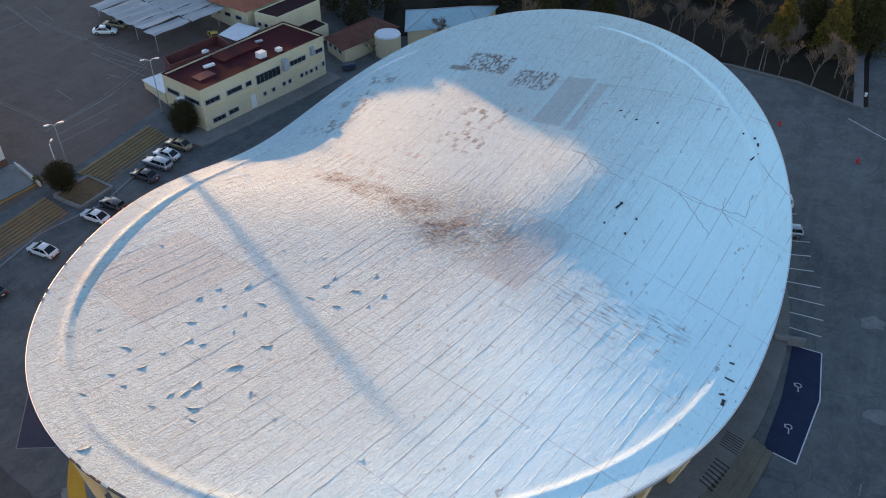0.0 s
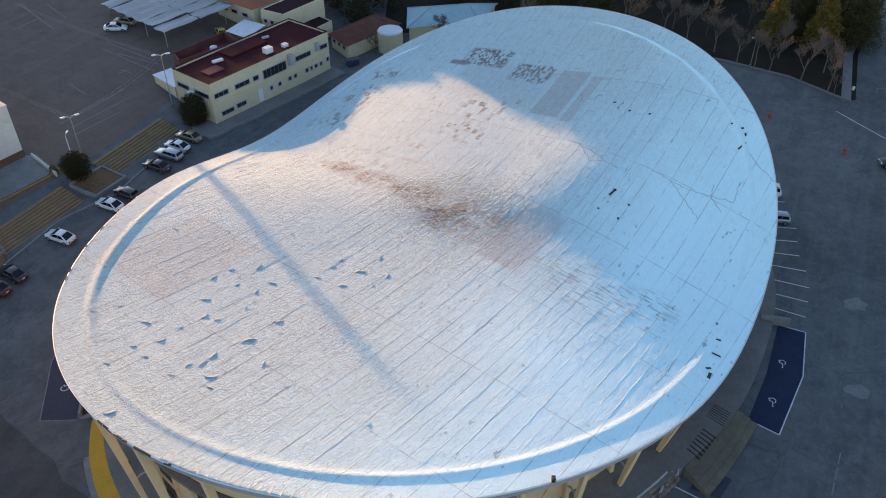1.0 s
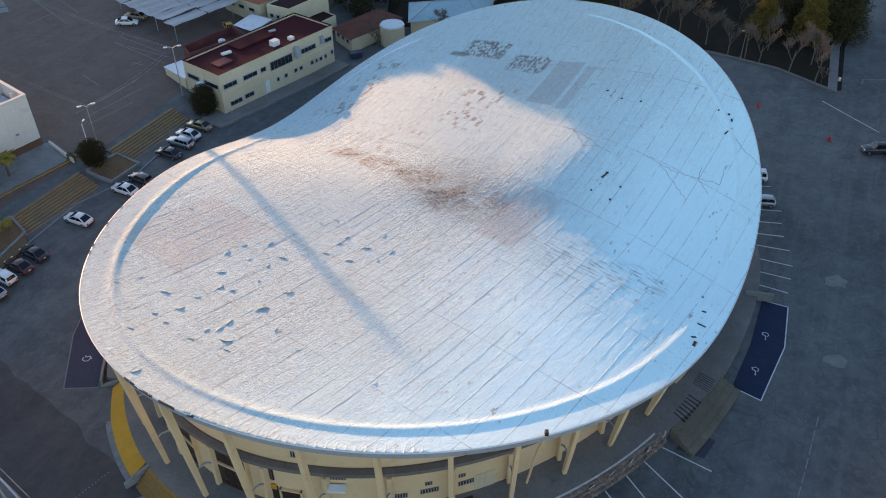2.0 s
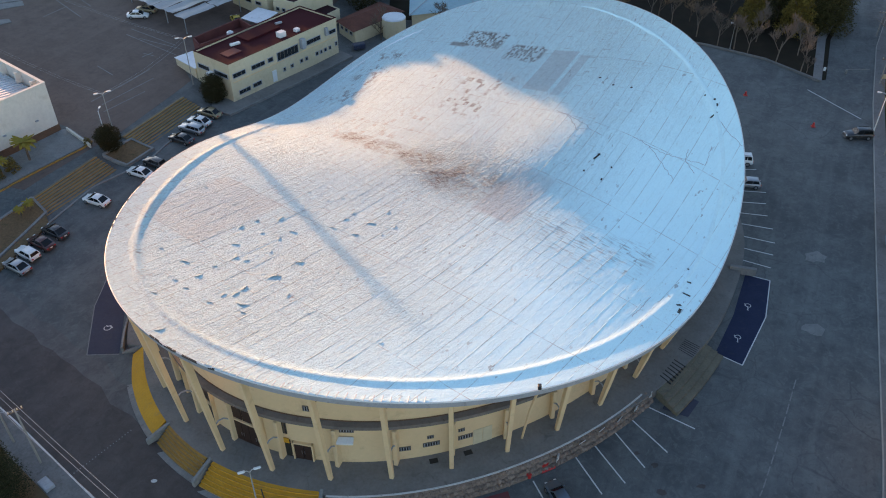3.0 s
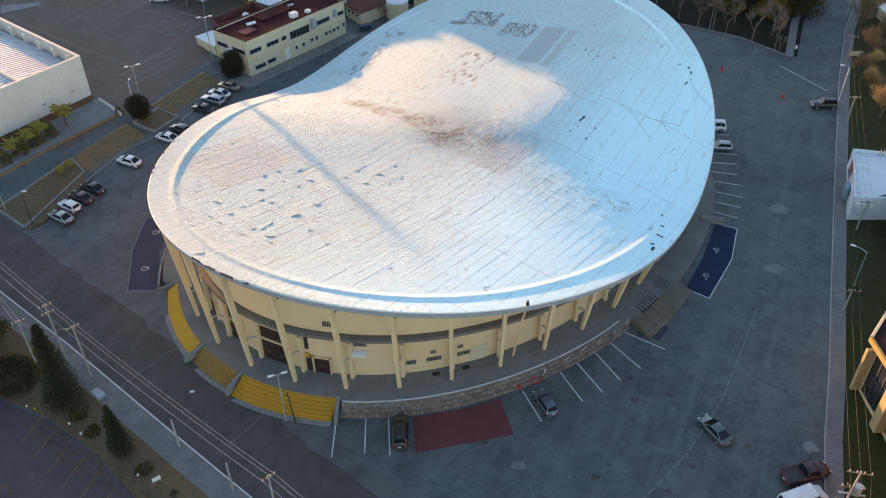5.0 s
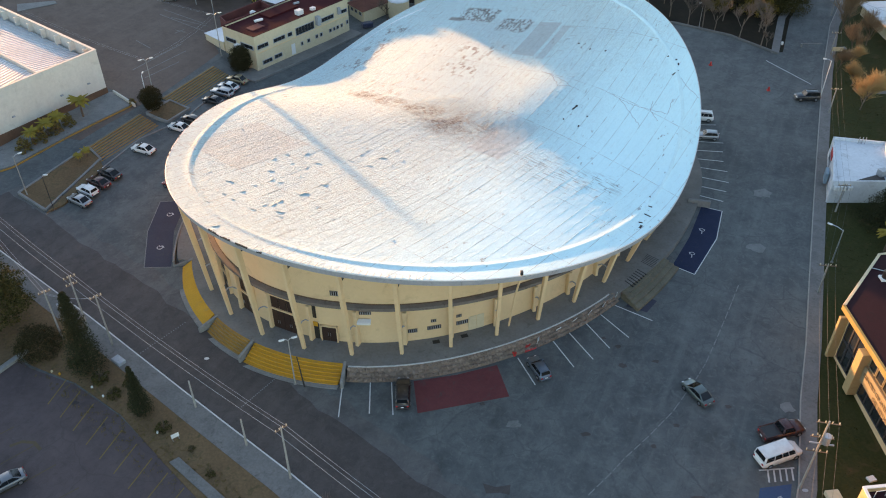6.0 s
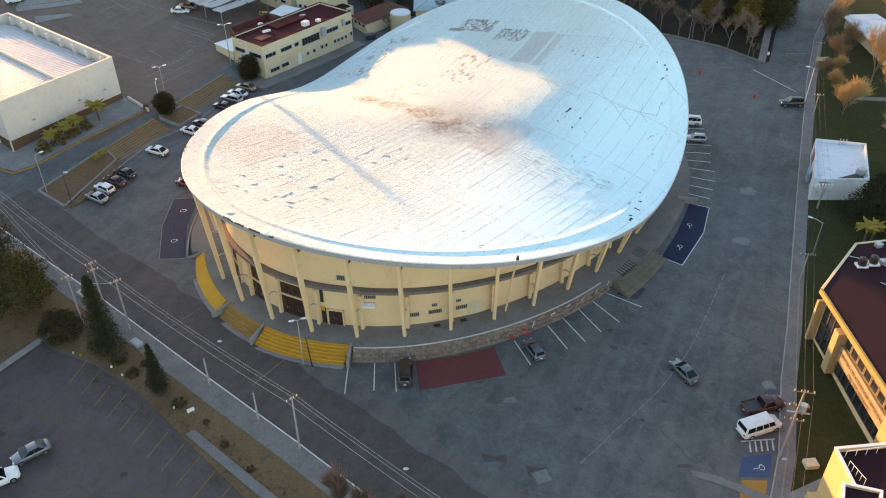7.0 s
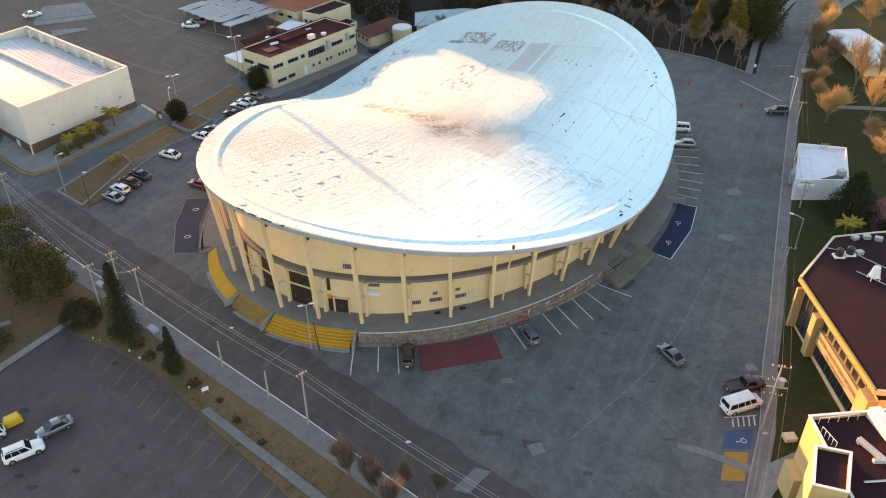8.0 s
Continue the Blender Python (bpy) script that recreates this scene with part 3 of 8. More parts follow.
    faded = math_node(nt, "MULTIPLY", worn, ramp(nt, noise_of(nt, uv, 0.22, 5.0, 0.6, 0.8), 0.36, 0.66))
    col = mix_col(nt, math_node(nt, "MULTIPLY", faded, 0.7), col, (0.42, 0.40, 0.37))
    worn = math_node(nt, "MULTIPLY", math_node(nt, "MULTIPLY", faded, 1.7, True), ramp(nt, scrub, 0.44, 0.56))
    col = mix_col(nt, math_node(nt, "MULTIPLY", worn, 0.95), col, (0.13, 0.108, 0.09))
    holes = math_node(nt, "MULTIPLY", worn, ramp(nt, noise_of(nt, uv, 0.9, 4.0, 0.6), 0.56, 0.7))
    col = mix_col(nt, holes, col, (0.05, 0.04, 0.035))
    # rubbed streaks across the sheets, stripped and recoated rectangles, a tan patch
    streak = noise_of(nt, stretched(3.2, 0.5), 1.0, 4.0, 0.6)
    rub = math_node(nt, "MULTIPLY", math_node(nt, "MAXIMUM", blob(60.5, 23.5, 5.5, 10.0), blob(63.5, 17.5, 3.0, 3.5)), ramp(nt, streak, 0.5, 0.64))
    col = mix_col(nt, math_node(nt, "MULTIPLY", rub, 0.75), col, (0.24, 0.25, 0.24))
    col = mix_col(nt, math_node(nt, "MULTIPLY", soft_box(57.0, 69.4, 31.6, 37.4, 0.5), math_node(nt, "MULTIPLY", ramp(nt, broad, 0.2, 0.6), 0.55)), col, (0.47, 0.49, 0.50))
    dash = nt.nodes.new("ShaderNodeTexWhiteNoise")
    dash.noise_dimensions = "2D"
    tile = nt.nodes.new("ShaderNodeVectorMath")
    tile.operation = "FLOOR"
    nt.links.new(stretched(1.75, 3.1), tile.inputs[0])
    nt.links.new(tile.outputs[0], dash.inputs["Vector"])
    flake = math_node(nt, "MULTIPLY", ramp(nt, dash.outputs["Value"], 0.42, 0.46), ramp(nt, noise_of(nt, stretched(2.0, 4.0), 1.0, 3.0, 0.6), 0.38, 0.5))
    strips = math_node(nt, "ADD", soft_box(94.7, 99.1, 57.8, 65.6), soft_box(92.5, 96.5, 49.0, 55.6))
    col = mix_col(nt, math_node(nt, "MULTIPLY", strips, 0.22), col, (0.56, 0.60, 0.60))
    col = mix_col(nt, math_node(nt, "MULTIPLY", math_node(nt, "MULTIPLY", strips, flake), 0.95), col, (0.11, 0.095, 0.08))
    col = mix_col(nt, math_node(nt, "MULTIPLY", soft_box(94.3, 95.4, 64.2, 67.4, 0.2), 0.85), col, (0.2, 0.18, 0.15))
    # small scraps of membrane missing, one by one between the seams
    cell = nt.nodes.new("ShaderNodeTexWhiteNoise")
    cell.noise_dimensions = "2D"
    snap = nt.nodes.new("ShaderNodeVectorMath")
    snap.operation = "FLOOR"
    nt.links.new(stretched(0.95, 1.0 / 0.65), snap.inputs[0])
    nt.links.new(snap.outputs[0], cell.inputs["Vector"])
    torn = math_node(nt, "MULTIPLY", ramp(nt, noise_of(nt, stretched(0.35, 0.5), 1.0, 3.0, 0.6), 0.42, 0.56), ramp(nt, noise_of(nt, stretched(2.2, 3.0), 1.0, 3.0, 0.6), 0.36, 0.5))
    bald = math_node(nt, "MULTIPLY", math_node(nt, "MULTIPLY", soft_box(73.0, 91.0, 74.0, 79.4, 1.0), ramp(nt, cell.outputs["Value"], 0.5, 0.55)), torn)
    col = mix_col(nt, math_node(nt, "MULTIPLY", bald, 0.85), col, (0.2, 0.2, 0.19))
    spots = math_node(nt, "MULTIPLY", math_node(nt, "MULTIPLY", soft_box(76.5, 88.0, 48.6, 58.0, 1.0), ramp(nt, cell.outputs["Value"], 0.74, 0.78)), torn)
    col = mix_col(nt, math_node(nt, "MULTIPLY", spots, 0.85), col, (0.17, 0.165, 0.155))
    spots = math_node(nt, "MULTIPLY", math_node(nt, "MULTIPLY", soft_box(58.0, 75.0, 55.0, 70.0, 2.0), ramp(nt, cell.outputs["Value"], 0.8, 0.84)), torn)
    col = mix_col(nt, math_node(nt, "MULTIPLY", spots, 0.5), col, (0.36, 0.29, 0.23))
    # recoated rectangles and a tan patch
    col = mix_col(nt, math_node(nt, "MULTIPLY", soft_box(86.0, 96.0, 43.2, 47.6, 0.15), 0.6), col, (0.45, 0.46, 0.46))
    col = mix_col(nt, math_node(nt, "MULTIPLY", soft_box(85.6, 95.2, 40.9, 42.5, 0.15), 0.5), col, (0.47, 0.48, 0.48))
    col = mix_col(nt, math_node(nt, "MULTIPLY", soft_box(86.5, 95.8, 47.9, 64.0, 0.4), 0.2), col, (0.5, 0.54, 0.55))
    col = mix_col(nt, math_node(nt, "MULTIPLY", soft_box(28.0, 41.4, 55.3, 65.6, 0.5), 0.3), col, (0.58, 0.53, 0.46))
    flecks = math_node(nt, "MULTIPLY", ramp(nt, noise_of(nt, stretched(0.7, 1.6), 1.0, 2.0), 0.66, 0.7), ramp(nt, noise_of(nt, uv, 0.1, 2.0), 0.5, 0.6))
    col = mix_col(nt, math_node(nt, "MULTIPLY", flecks, 0.6), col, (0.2, 0.19, 0.18))
    col = mix_col(nt, ramp_out(nt, aged, 0.03, 0.22), col, mix_col(nt, ramp(nt, fine, 0.36, 0.64), (0.3, 0.3, 0.29), (0.88, 0.89, 0.89)))
    pock = math_node(nt, "MULTIPLY", ramp(nt, noise_of(nt, stretched(1.1, 2.6), 1.0, 3.0, 0.7), 0.63, 0.69), ramp(nt, broad, 0.4, 0.6))
    col = mix_col(nt, math_node(nt, "MULTIPLY", pock, 0.5), col, (0.3, 0.28, 0.25))
    nt.links.new(col, bsdf.inputs["Base Color"])
    bsdf.inputs["Roughness"].default_value = 0.9
    bsdf.inputs["Specular IOR Level"].default_value = 0.25
    scuff = math_node(nt, "MAXIMUM", blob(63.5, 45.0, 11.0, 15.0), math_node(nt, "MULTIPLY", aged, 0.35))
    h = math_node(nt, "ADD", math_node(nt, "MULTIPLY", crumple, ramp_out(nt, scuff, 0.22, 2.6)), math_node(nt, "MULTIPLY", fibre, ramp_out(nt, aged, 0.1, 0.6)))
    h = math_node(nt, "ADD", h, math_node(nt, "MULTIPLY", seam_line, ramp_out(nt, aged, 0.15, 0.4)))
    h = math_node(nt, "SUBTRACT", h, math_node(nt, "MULTIPLY", rake, 0.3))
    h = math_node(nt, "ADD", h, math_node(nt, "MULTIPLY", noise_of(nt, stretched(4.5, 6.5), 1.0, 4.0, 0.7), math_node(nt, "MULTIPLY", aged, 0.8)))
    h = math_node(nt, "SUBTRACT", h, math_node(nt, "MULTIPLY", holes, 0.8))
    h = math_node(nt, "ADD", h, math_node(nt, "MULTIPLY", fine, ramp_out(nt, aged, 0.15, 0.5)))
    crumb = ramp(nt, noise_of(nt, stretched(2.6, 3.4), 1.0, 3.0, 0.6, 0.4), 0.36, 0.64)
    h = math_node(nt, "ADD", h, math_node(nt, "MULTIPLY", crumb, math_node(nt, "MULTIPLY", blob(63.5, 45.5, 8.5, 11.0), 0.9)))
    b = add(nt, "ShaderNodeBump", Strength=1.0, Distance=0.34)
    nt.links.new(h, b.inputs["Height"])
    nt.links.new(b.outputs[0], bsdf.inputs["Normal"])
    return m


ROOF = roof_material()
NA, NR = 1200, 210
aa = np.linspace(0, 2 * np.pi, NA, endpoint=False)
qq = np.linspace(0.004, 1, NR)
A, Q = np.meshgrid(aa, qq)
RR = series(RIM_R, A)
X, Y = CX + Q * RR * np.cos(A), CY + Q * RR * np.sin(A)
Z = roof_z(X, Y) + roof_relief(X, Y, (1 - Q) * RR)
vs = np.stack([X, Y, Z], -1).reshape(-1, 3).tolist()
for p in vs:
    u, v = p[0] * math.cos(STRIP) + p[1] * math.sin(STRIP), p[1] * math.cos(STRIP) - p[0] * math.sin(STRIP)
    lumpy = max(0.0, 1 - ((u - 63.5) / 9.5) ** 2 - ((v - 45.5) / 12.0) ** 2)
    p[2] += (0.010 + 0.022 * lumpy) * noise.noise((u * 1.1, v * 1.6, 0.0)) + (0.005 + 0.075 * lumpy) * abs(noise.noise((u * 2.9, v * 3.4, 7.0)))
fs = [(j * NA + i, j * NA + (i + 1) % NA, (j + 1) * NA + (i + 1) % NA, (j + 1) * NA + i) for j in range(NR - 1) for i in range(NA)]
in_arena(raw("roof", vs, fs + [tuple(range(NA))[::-1]], ROOF, arena, "white foam-coated saddle roof, seamed and worn", True))


def ring_loft(profile, n=360, closed=False):
    """Surface swept round the arena; profile: function of the angle giving (offset, z) pairs."""
    verts, faces, k = [], [], len(profile(0.0))
    for i in range(n):
        a = 2 * math.pi * i / n
        verts += [ring(a, o, z) for o, z in profile(a)]
    for i in range(n):
        for j in range(k if closed else k - 1):
            b, c = i * k, ((i + 1) % n) * k
            faces.append((b + j, c + j, c + (j + 1) % k, b + (j + 1) % k))
    return verts, faces


def under_roof(a, off):
    """Just below the roof, off metres from its edge."""
    x, y, _ = ring(a, off, 0)
    return min(edge_top(a) - 0.98, float(roof_z(x, y)) - 0.55)


def edge_top(a):
    return rim_z(a) + 0.08 * max(0.0, math.cos(a - radians(268.0))) - 0.01


in_arena(raw("fascia", *ring_loft(lambda a: [(0.0, edge_top(a) - 0.01), (0.06, edge_top(a)), (0.06, edge_top(a) - 0.16), (-0.1, edge_top(a) - 0.9), (-0.35, edge_top(a) - 0.98)]), FASCIA, arena, "weathered grey edge beam of the roof"))
in_arena(raw("soffit", *ring_loft(lambda a: [(-0.35, edge_top(a) - 0.98), (-4.7, under_roof(a, -4.7))]), FASCIA, arena))
in_arena(raw("wall", *ring_loft(lambda a: [(-4.3, PLAT - 0.3), (-4.3, under_roof(a, -4.3)), (-4.6, under_roof(a, -4.6)), (-4.6, PLAT - 0.3)]), CREAM, arena, "cream painted curved wall"))


def ledge_z(a):
    return min(8.7 - 0.045 * max(0.0, math.degrees(a) % 360 - 248), edge_top(a) - 1.2)


in_arena(raw("ledge", *ring_loft(lambda a: [(-4.25, ledge_z(a)), (-3.55, ledge_z(a) - 0.05), (-3.55, ledge_z(a) - 0.5), (-4.25, ledge_z(a) - 0.5)], closed=True), LEDGE, arena, "dark concrete ledge round the wall"))
in_arena(raw("joint", *ring_loft(lambda a: [(-4.27, ledge_z(a) + 0.14), (-4.22, ledge_z(a) + 0.14), (-4.22, ledge_z(a) + 0.01), (-4.27, ledge_z(a) + 0.01)], closed=True), BROWN_BASE, arena, "dark open joint over the ledge"))


def ring_arcs(off, spacing, start):
    """Angles at even spacing along the ring, from the angle start."""
    fine = np.linspace(start, start + 2 * np.pi, 4001)
    r = series(RIM_R, fine) + off
    px, py = r * np.cos(fine), r * np.sin(fine)
    s = np.r_[0, np.cumsum(np.hypot(np.diff(px), np.diff(py)))]
    n = round(s[-1] / spacing)
    return [float(np.interp(s[-1] * i / n, s, fine)) for i in range(n)]


COLUMN_BASE, COLUMN_TOP = -2.15, -0.55
COLUMNS = ring_arcs(COLUMN_BASE, 6.22, math.atan2(33.5 - CY, -5.6 - CX))
for a in COLUMNS:
    foot, head = Vector(ring(a, COLUMN_BASE, PLAT - 0.05)), Vector(ring(a, COLUMN_TOP, edge_top(a) - 0.9))
    out = Vector((math.cos(a), math.sin(a), 0))
    side = Vector((-out.y, out.x, 0))
    bm = bmesh.new()
    rows = []
    for t, w, d in ((0, 0.44, 0.48), (0.5, 0.44, 0.6), (1, 0.46, 0.75)):
        c = foot.lerp(head, t)
        rows.append([bm.verts.new(c + side * sx * w / 2 - out * (d if inner else 0) + out * 0.3) for sx, inner in ((-1, 0), (1, 0), (1, 1), (-1, 1))])
    for p, q in zip(rows, rows[1:]):
        for k in range(4):
            bm.faces.new((p[k], p[(k + 1) % 4], q[(k + 1) % 4], q[k]))
    bm.faces.new(rows[0][::-1])
    bm.faces.new(rows[-1])
    bmesh.ops.bevel(bm, geom=[e for e in bm.edges if abs((e.verts[0].co - e.verts[1].co).normalized().z) > 0.6], offset=0.06, segments=1, affect="EDGES")
    col = in_arena(part("column", bm, CREAM, arena))
    # the short fin on the wall and the dark strut that ties the column to it
    top = ledge_z(a) - 0.8
    fin = Matrix.Translation(ring(a, -4.0, PLAT - 0.05)) @ Matrix.Rotation(a, 4, "Z")
    in_arena(part("wall_fin", boxed(0.9, 0.45, top - PLAT, fin, 0.05), CREAM, arena))
    mid = PLAT + (top - PLAT) * 0.62
    p0, p1 = Vector(ring(a, -3.6, mid - 0.2)), foot.lerp(head, (mid + 0.5 - PLAT) / (head.z - PLAT)) - out * 0.3
    bm = tube(bmesh.new(), [p0, p0.lerp(p1, 0.35) + Vector((0, 0, 0.4)), p0.lerp(p1, 0.75) + Vector((0, 0, 0.35)), p1], 0.09, 6)
    in_arena(part("strut", bm, FASCIA, arena, "grey curved strut"))
    p1 = foot.lerp(head, 1 - 0.75 / (head.z - PLAT)) - out * 0.55
    in_arena(part("corbel", boxed(0.75, 0.3, 0.7, Matrix.Translation(p1 - Vector((0, 0, 0.3))) @ Matrix.Rotation(a, 4, "Z") @ Matrix.Rotation(radians(-28), 4, "Y"), 0.1), BRACKET, arena, "dark bracket under the roof"))
    if head.z - ledge_z(a) > 3.6:
        p1 = foot.lerp(head, 1 - 1.5 / (head.z - PLAT))
        bm = boxed(0.9, 0.36, 0.4, Matrix.Translation(p1 - out * 0.75) @ Matrix.Rotation(a, 4, "Z"), 0.05)
        in_arena(part("bracket", bm, BRACKET, arena, "dark iron bracket"))


# platform with steps, rubble wall and edge line
def plat_off(a):
    """How far the platform reaches beyond the roof's edge."""
    d = math.degrees(a) % 360
    if 209.4 < d < 249.7:
        return -0.4
    k = min(max((d - 285) / 45, 0), 1) if d > 250 else min(max((225 - d) / 25, 0), 1)
    return 0.2 + 1.9 * k * k * (3 - 2 * k)


plat_ring = [ring(2 * math.pi * i / 240, plat_off(2 * math.pi * i / 240), 0) for i in range(240)]
laid("platform", [(p[0], p[1]) for p in plat_ring], CONCRETE_DARK, 0, 2.6, "grey concrete terrace round the arena", "terrace", z_of=lambda x, y: PLAT, step=200)


# ---- buildings ----
def wall_frame(p, q, z):
    """A pose at p, with x along the wall to q and y pointing into the building (to the left of p to q)."""
    a = math.atan2(q[1] - p[1], q[0] - p[0])
    return Matrix.Translation((p[0], p[1], z)) @ Matrix.Rotation(a, 4, "Z")


def window(parent, m, x, z, w, h, frame_mat, panes=2, name="window", glass=None):
    """A framed window on the wall whose pose is m, its corner at x, z."""
    bm = bmesh.new()
    for bx, bz, bw, bh in ((x, z, w, 0.09), (x, z + h - 0.09, w, 0.09), (x, z, 0.09, h), (x + w - 0.09, z, 0.09, h)):
        box(bm, bw, 0.2, bh, m @ Matrix.Translation((bx + bw / 2, -0.02, bz)))
    win = part(name, bm, frame_mat, parent)
    pw = (w - 0.12) / panes
    for i in range(panes):
        part("pane", boxed(pw - 0.05, 0.06, h - 0.1, m @ Matrix.Translation((x + 0.06 + pw * (i + 0.5), 0.0, z + 0.05))), glass or GLASS_DARK, win)
    return win


def flat_block(name, label, category, corners, z0, h, wall_mat, roof_mat, parapet=0.5, thick=0.25):
    """A flat-roofed block: corners anticlockwise from the front left."""
    ob = thing(name, Matrix.Translation((corners[0][0], corners[0][1], z0)), label, category)
    back = Matrix.Translation((-corners[0][0], -corners[0][1], -z0))
    n = len(corners)
    for i in range(n):
        p, q = corners[i], corners[(i + 1) % n]
        m = wall_frame(p, q, z0 - 0.6)
        ln = math.dist(p, q)
        part("wall", boxed(ln, thick, h + 0.6 + parapet, m @ Matrix.Translation((ln / 2, thick / 2 + 0.002 * i, 0))), wall_mat, ob).matrix_basis = back
    cx = sum(c[0] for c in corners) / n
    cy = sum(c[1] for c in corners) / n
    inner = [(cx + (x - cx) * (1 - 0.15 / math.dist((x, y), (cx, cy))), cy + (y - cy) * (1 - 0.15 / math.dist((x, y), (cx, cy)))) for x, y in corners]
    part("roof", prism(bmesh.new(), inner, z0 + h - 0.3, z0 + h), roof_mat, ob).matrix_basis = back
    return ob, back



def bare(ob, back):
    ob.matrix_basis = back
    return ob


def coping(corners, z, mat, ob, back, w=0.4, h=0.12):
    for i in range(len(corners)):
        p, q = corners[i], corners[(i + 1) % len(corners)]
        ln = math.dist(p, q)
        bare(part("coping", boxed(ln + 0.06, w, h, wall_frame(p, q, z) @ Matrix.Translation((ln / 2, w / 2 - 0.06, 0.003 * i))), mat, ob), back)


# white hall: windowless walls on a brown plinth, a two-pitched ribbed roof behind the parapet
WH = [(-75.9, 79.4), (-62.8, 98.9), (-93.1, 123.5), (-106.2, 104.0)]
WZ, WTOP = 4.3, 14.0
hall, hall_back = flat_block("sports_hall", "tall white windowless hall with a ribbed steel roof", "hall", WH, WZ, 6.6, WHITEWALL, STEEL_WHITE, WTOP - WZ - 6.6, 0.3)
coping(WH, WTOP, WHITEWALL, hall, hall_back, 0.5, 0.14)
for i in (0, 1, 3):
    p, q = WH[i], WH[(i + 1) % 4]
    ln = math.dist(p, q)
    bare(part("plinth", boxed(ln + 0.1, 0.12, 2.9, wall_frame(p, q, WZ - 0.5) @ Matrix.Translation((ln / 2, -0.05, 0))), BROWN_BASE, hall, "brown painted plinth"), hall_back)
bare(part("corner_strip", boxed(0.25, 0.25, 2.9, Matrix.Translation((*WH[0], WZ - 0.5))), WHITEWALL, hall), hall_back)
hu, hv = (Vector(WH[1]) - Vector(WH[0])), (Vector(WH[3]) - Vector(WH[0]))
hn = round(hv.length / 0.9)
for sgn, f0, f1, z0, z1 in ((0, 0.025, 0.5, 12.0, 13.3), (1, 0.97, 0.53, 12.0, 13.3)):
    bm = bmesh.new()
    for k in range(hn):
        for g0, g1, dz in ((k, k + 0.8, 0.0), (k + 0.8, k + 1, 0.12)):
            quad = []
            for f, z in ((f0, z0), (f1, z1)):
                for gg in (g0, g1):
                    c = Vector(WH[0]) + hu * f + hv * (0.02 + 0.96 * gg / hn)
                    quad.append(bm.verts.new((c.x, c.y, z + dz)))
            bm.faces.new((quad[0], quad[1], quad[3], quad[2]))
            if dz:
                lo = []
                for f, z in ((f0, z0), (f1, z1)):
                    for gg in (g0, g1):
                        c = Vector(WH[0]) + hu * f + hv * (0.02 + 0.96 * gg / hn)
                        lo.append(bm.verts.new((c.x, c.y, z)))
                bm.faces.new((lo[0], quad[0], quad[2], lo[2]))
                bm.faces.new((lo[1], quad[1], quad[3], lo[3]))
    bmesh.ops.remove_doubles(bm, verts=bm.verts, dist=0.001)
    bare(part("roof_sheet", bm, STEEL_WHITE, hall, "ribbed pale steel roof slope"), hall_back)
rp, rq = Vector(WH[0]) + hu * 0.5, Vector(WH[3]) + hu * 0.5
bare(part("ridge_wall", boxed((rq - rp).length, 0.35, 1.7, wall_frame(rp, rq, 12.2) @ Matrix.Translation(((rq - rp).length / 2, -0.3, 0)), 0.03), WHITEWALL, hall, "narrow upstand along the ridge"), hall_back)
for k in range(8):
    c = Vector(WH[1]) + (Vector(WH[2]) - Vector(WH[1])) * (k + 0.5) / 8
    bare(part("buttress", boxed(0.35, 1.0, 1.7, wall_frame(WH[1], WH[2], 12.2) @ Matrix.Translation(((k + 0.5) / 8 * math.dist(WH[1], WH[2]), 0.75, 0))), WHITEWALL, hall), hall_back)
m = wall_frame(WH[3], WH[0], WZ)
bare(part("door", boxed(1.2, 0.14, 2.1, m @ Matrix.Translation((34.5, -0.1, 0))), WHITE_PLASTIC, hall, "white steel door"), hall_back)
for f in (0.22, 0.62, 0.86):
    bare(part("drain_spout", boxed(0.5, 0.35, 0.18, wall_frame(WH[0], WH[1], WZ + 4.4) @ Matrix.Translation((f * hu.length, -0.15, 0))), FASCIA, hall), hall_back)
laid("hall_pavement", [(-82.5, 79.5), (-76.2, 74.6), (-73.8, 73.8), (-71.3, 75.5), (-57.8, 94.3), (-57.2, 95.9), (-61.5, 99.5), (-62.8, 98.9), (-75.9, 79.4), (-84, 86)], CONCRETE, 0.16, 0.4, "concrete pavement round the white hall", "pavement")
laid("yellow_kerb", band([(-95, 92), (-82.6, 79.2), (-76.2, 74.3), (-73.8, 73.4), (-71.1, 75.2), (-57.5, 94.2), (-56.9, 96.1)], -0.0, -0.22), YELLOW_WORN, 0.19, 0.4, "yellow painted kerb of the hall's pavement", "kerb")
laid("garden_wall", strip((-61.7, 98.9), (-56.4, 94.3), 0.25), WHITEWALL, 0.7, 1.0, "low white garden wall", "wall")

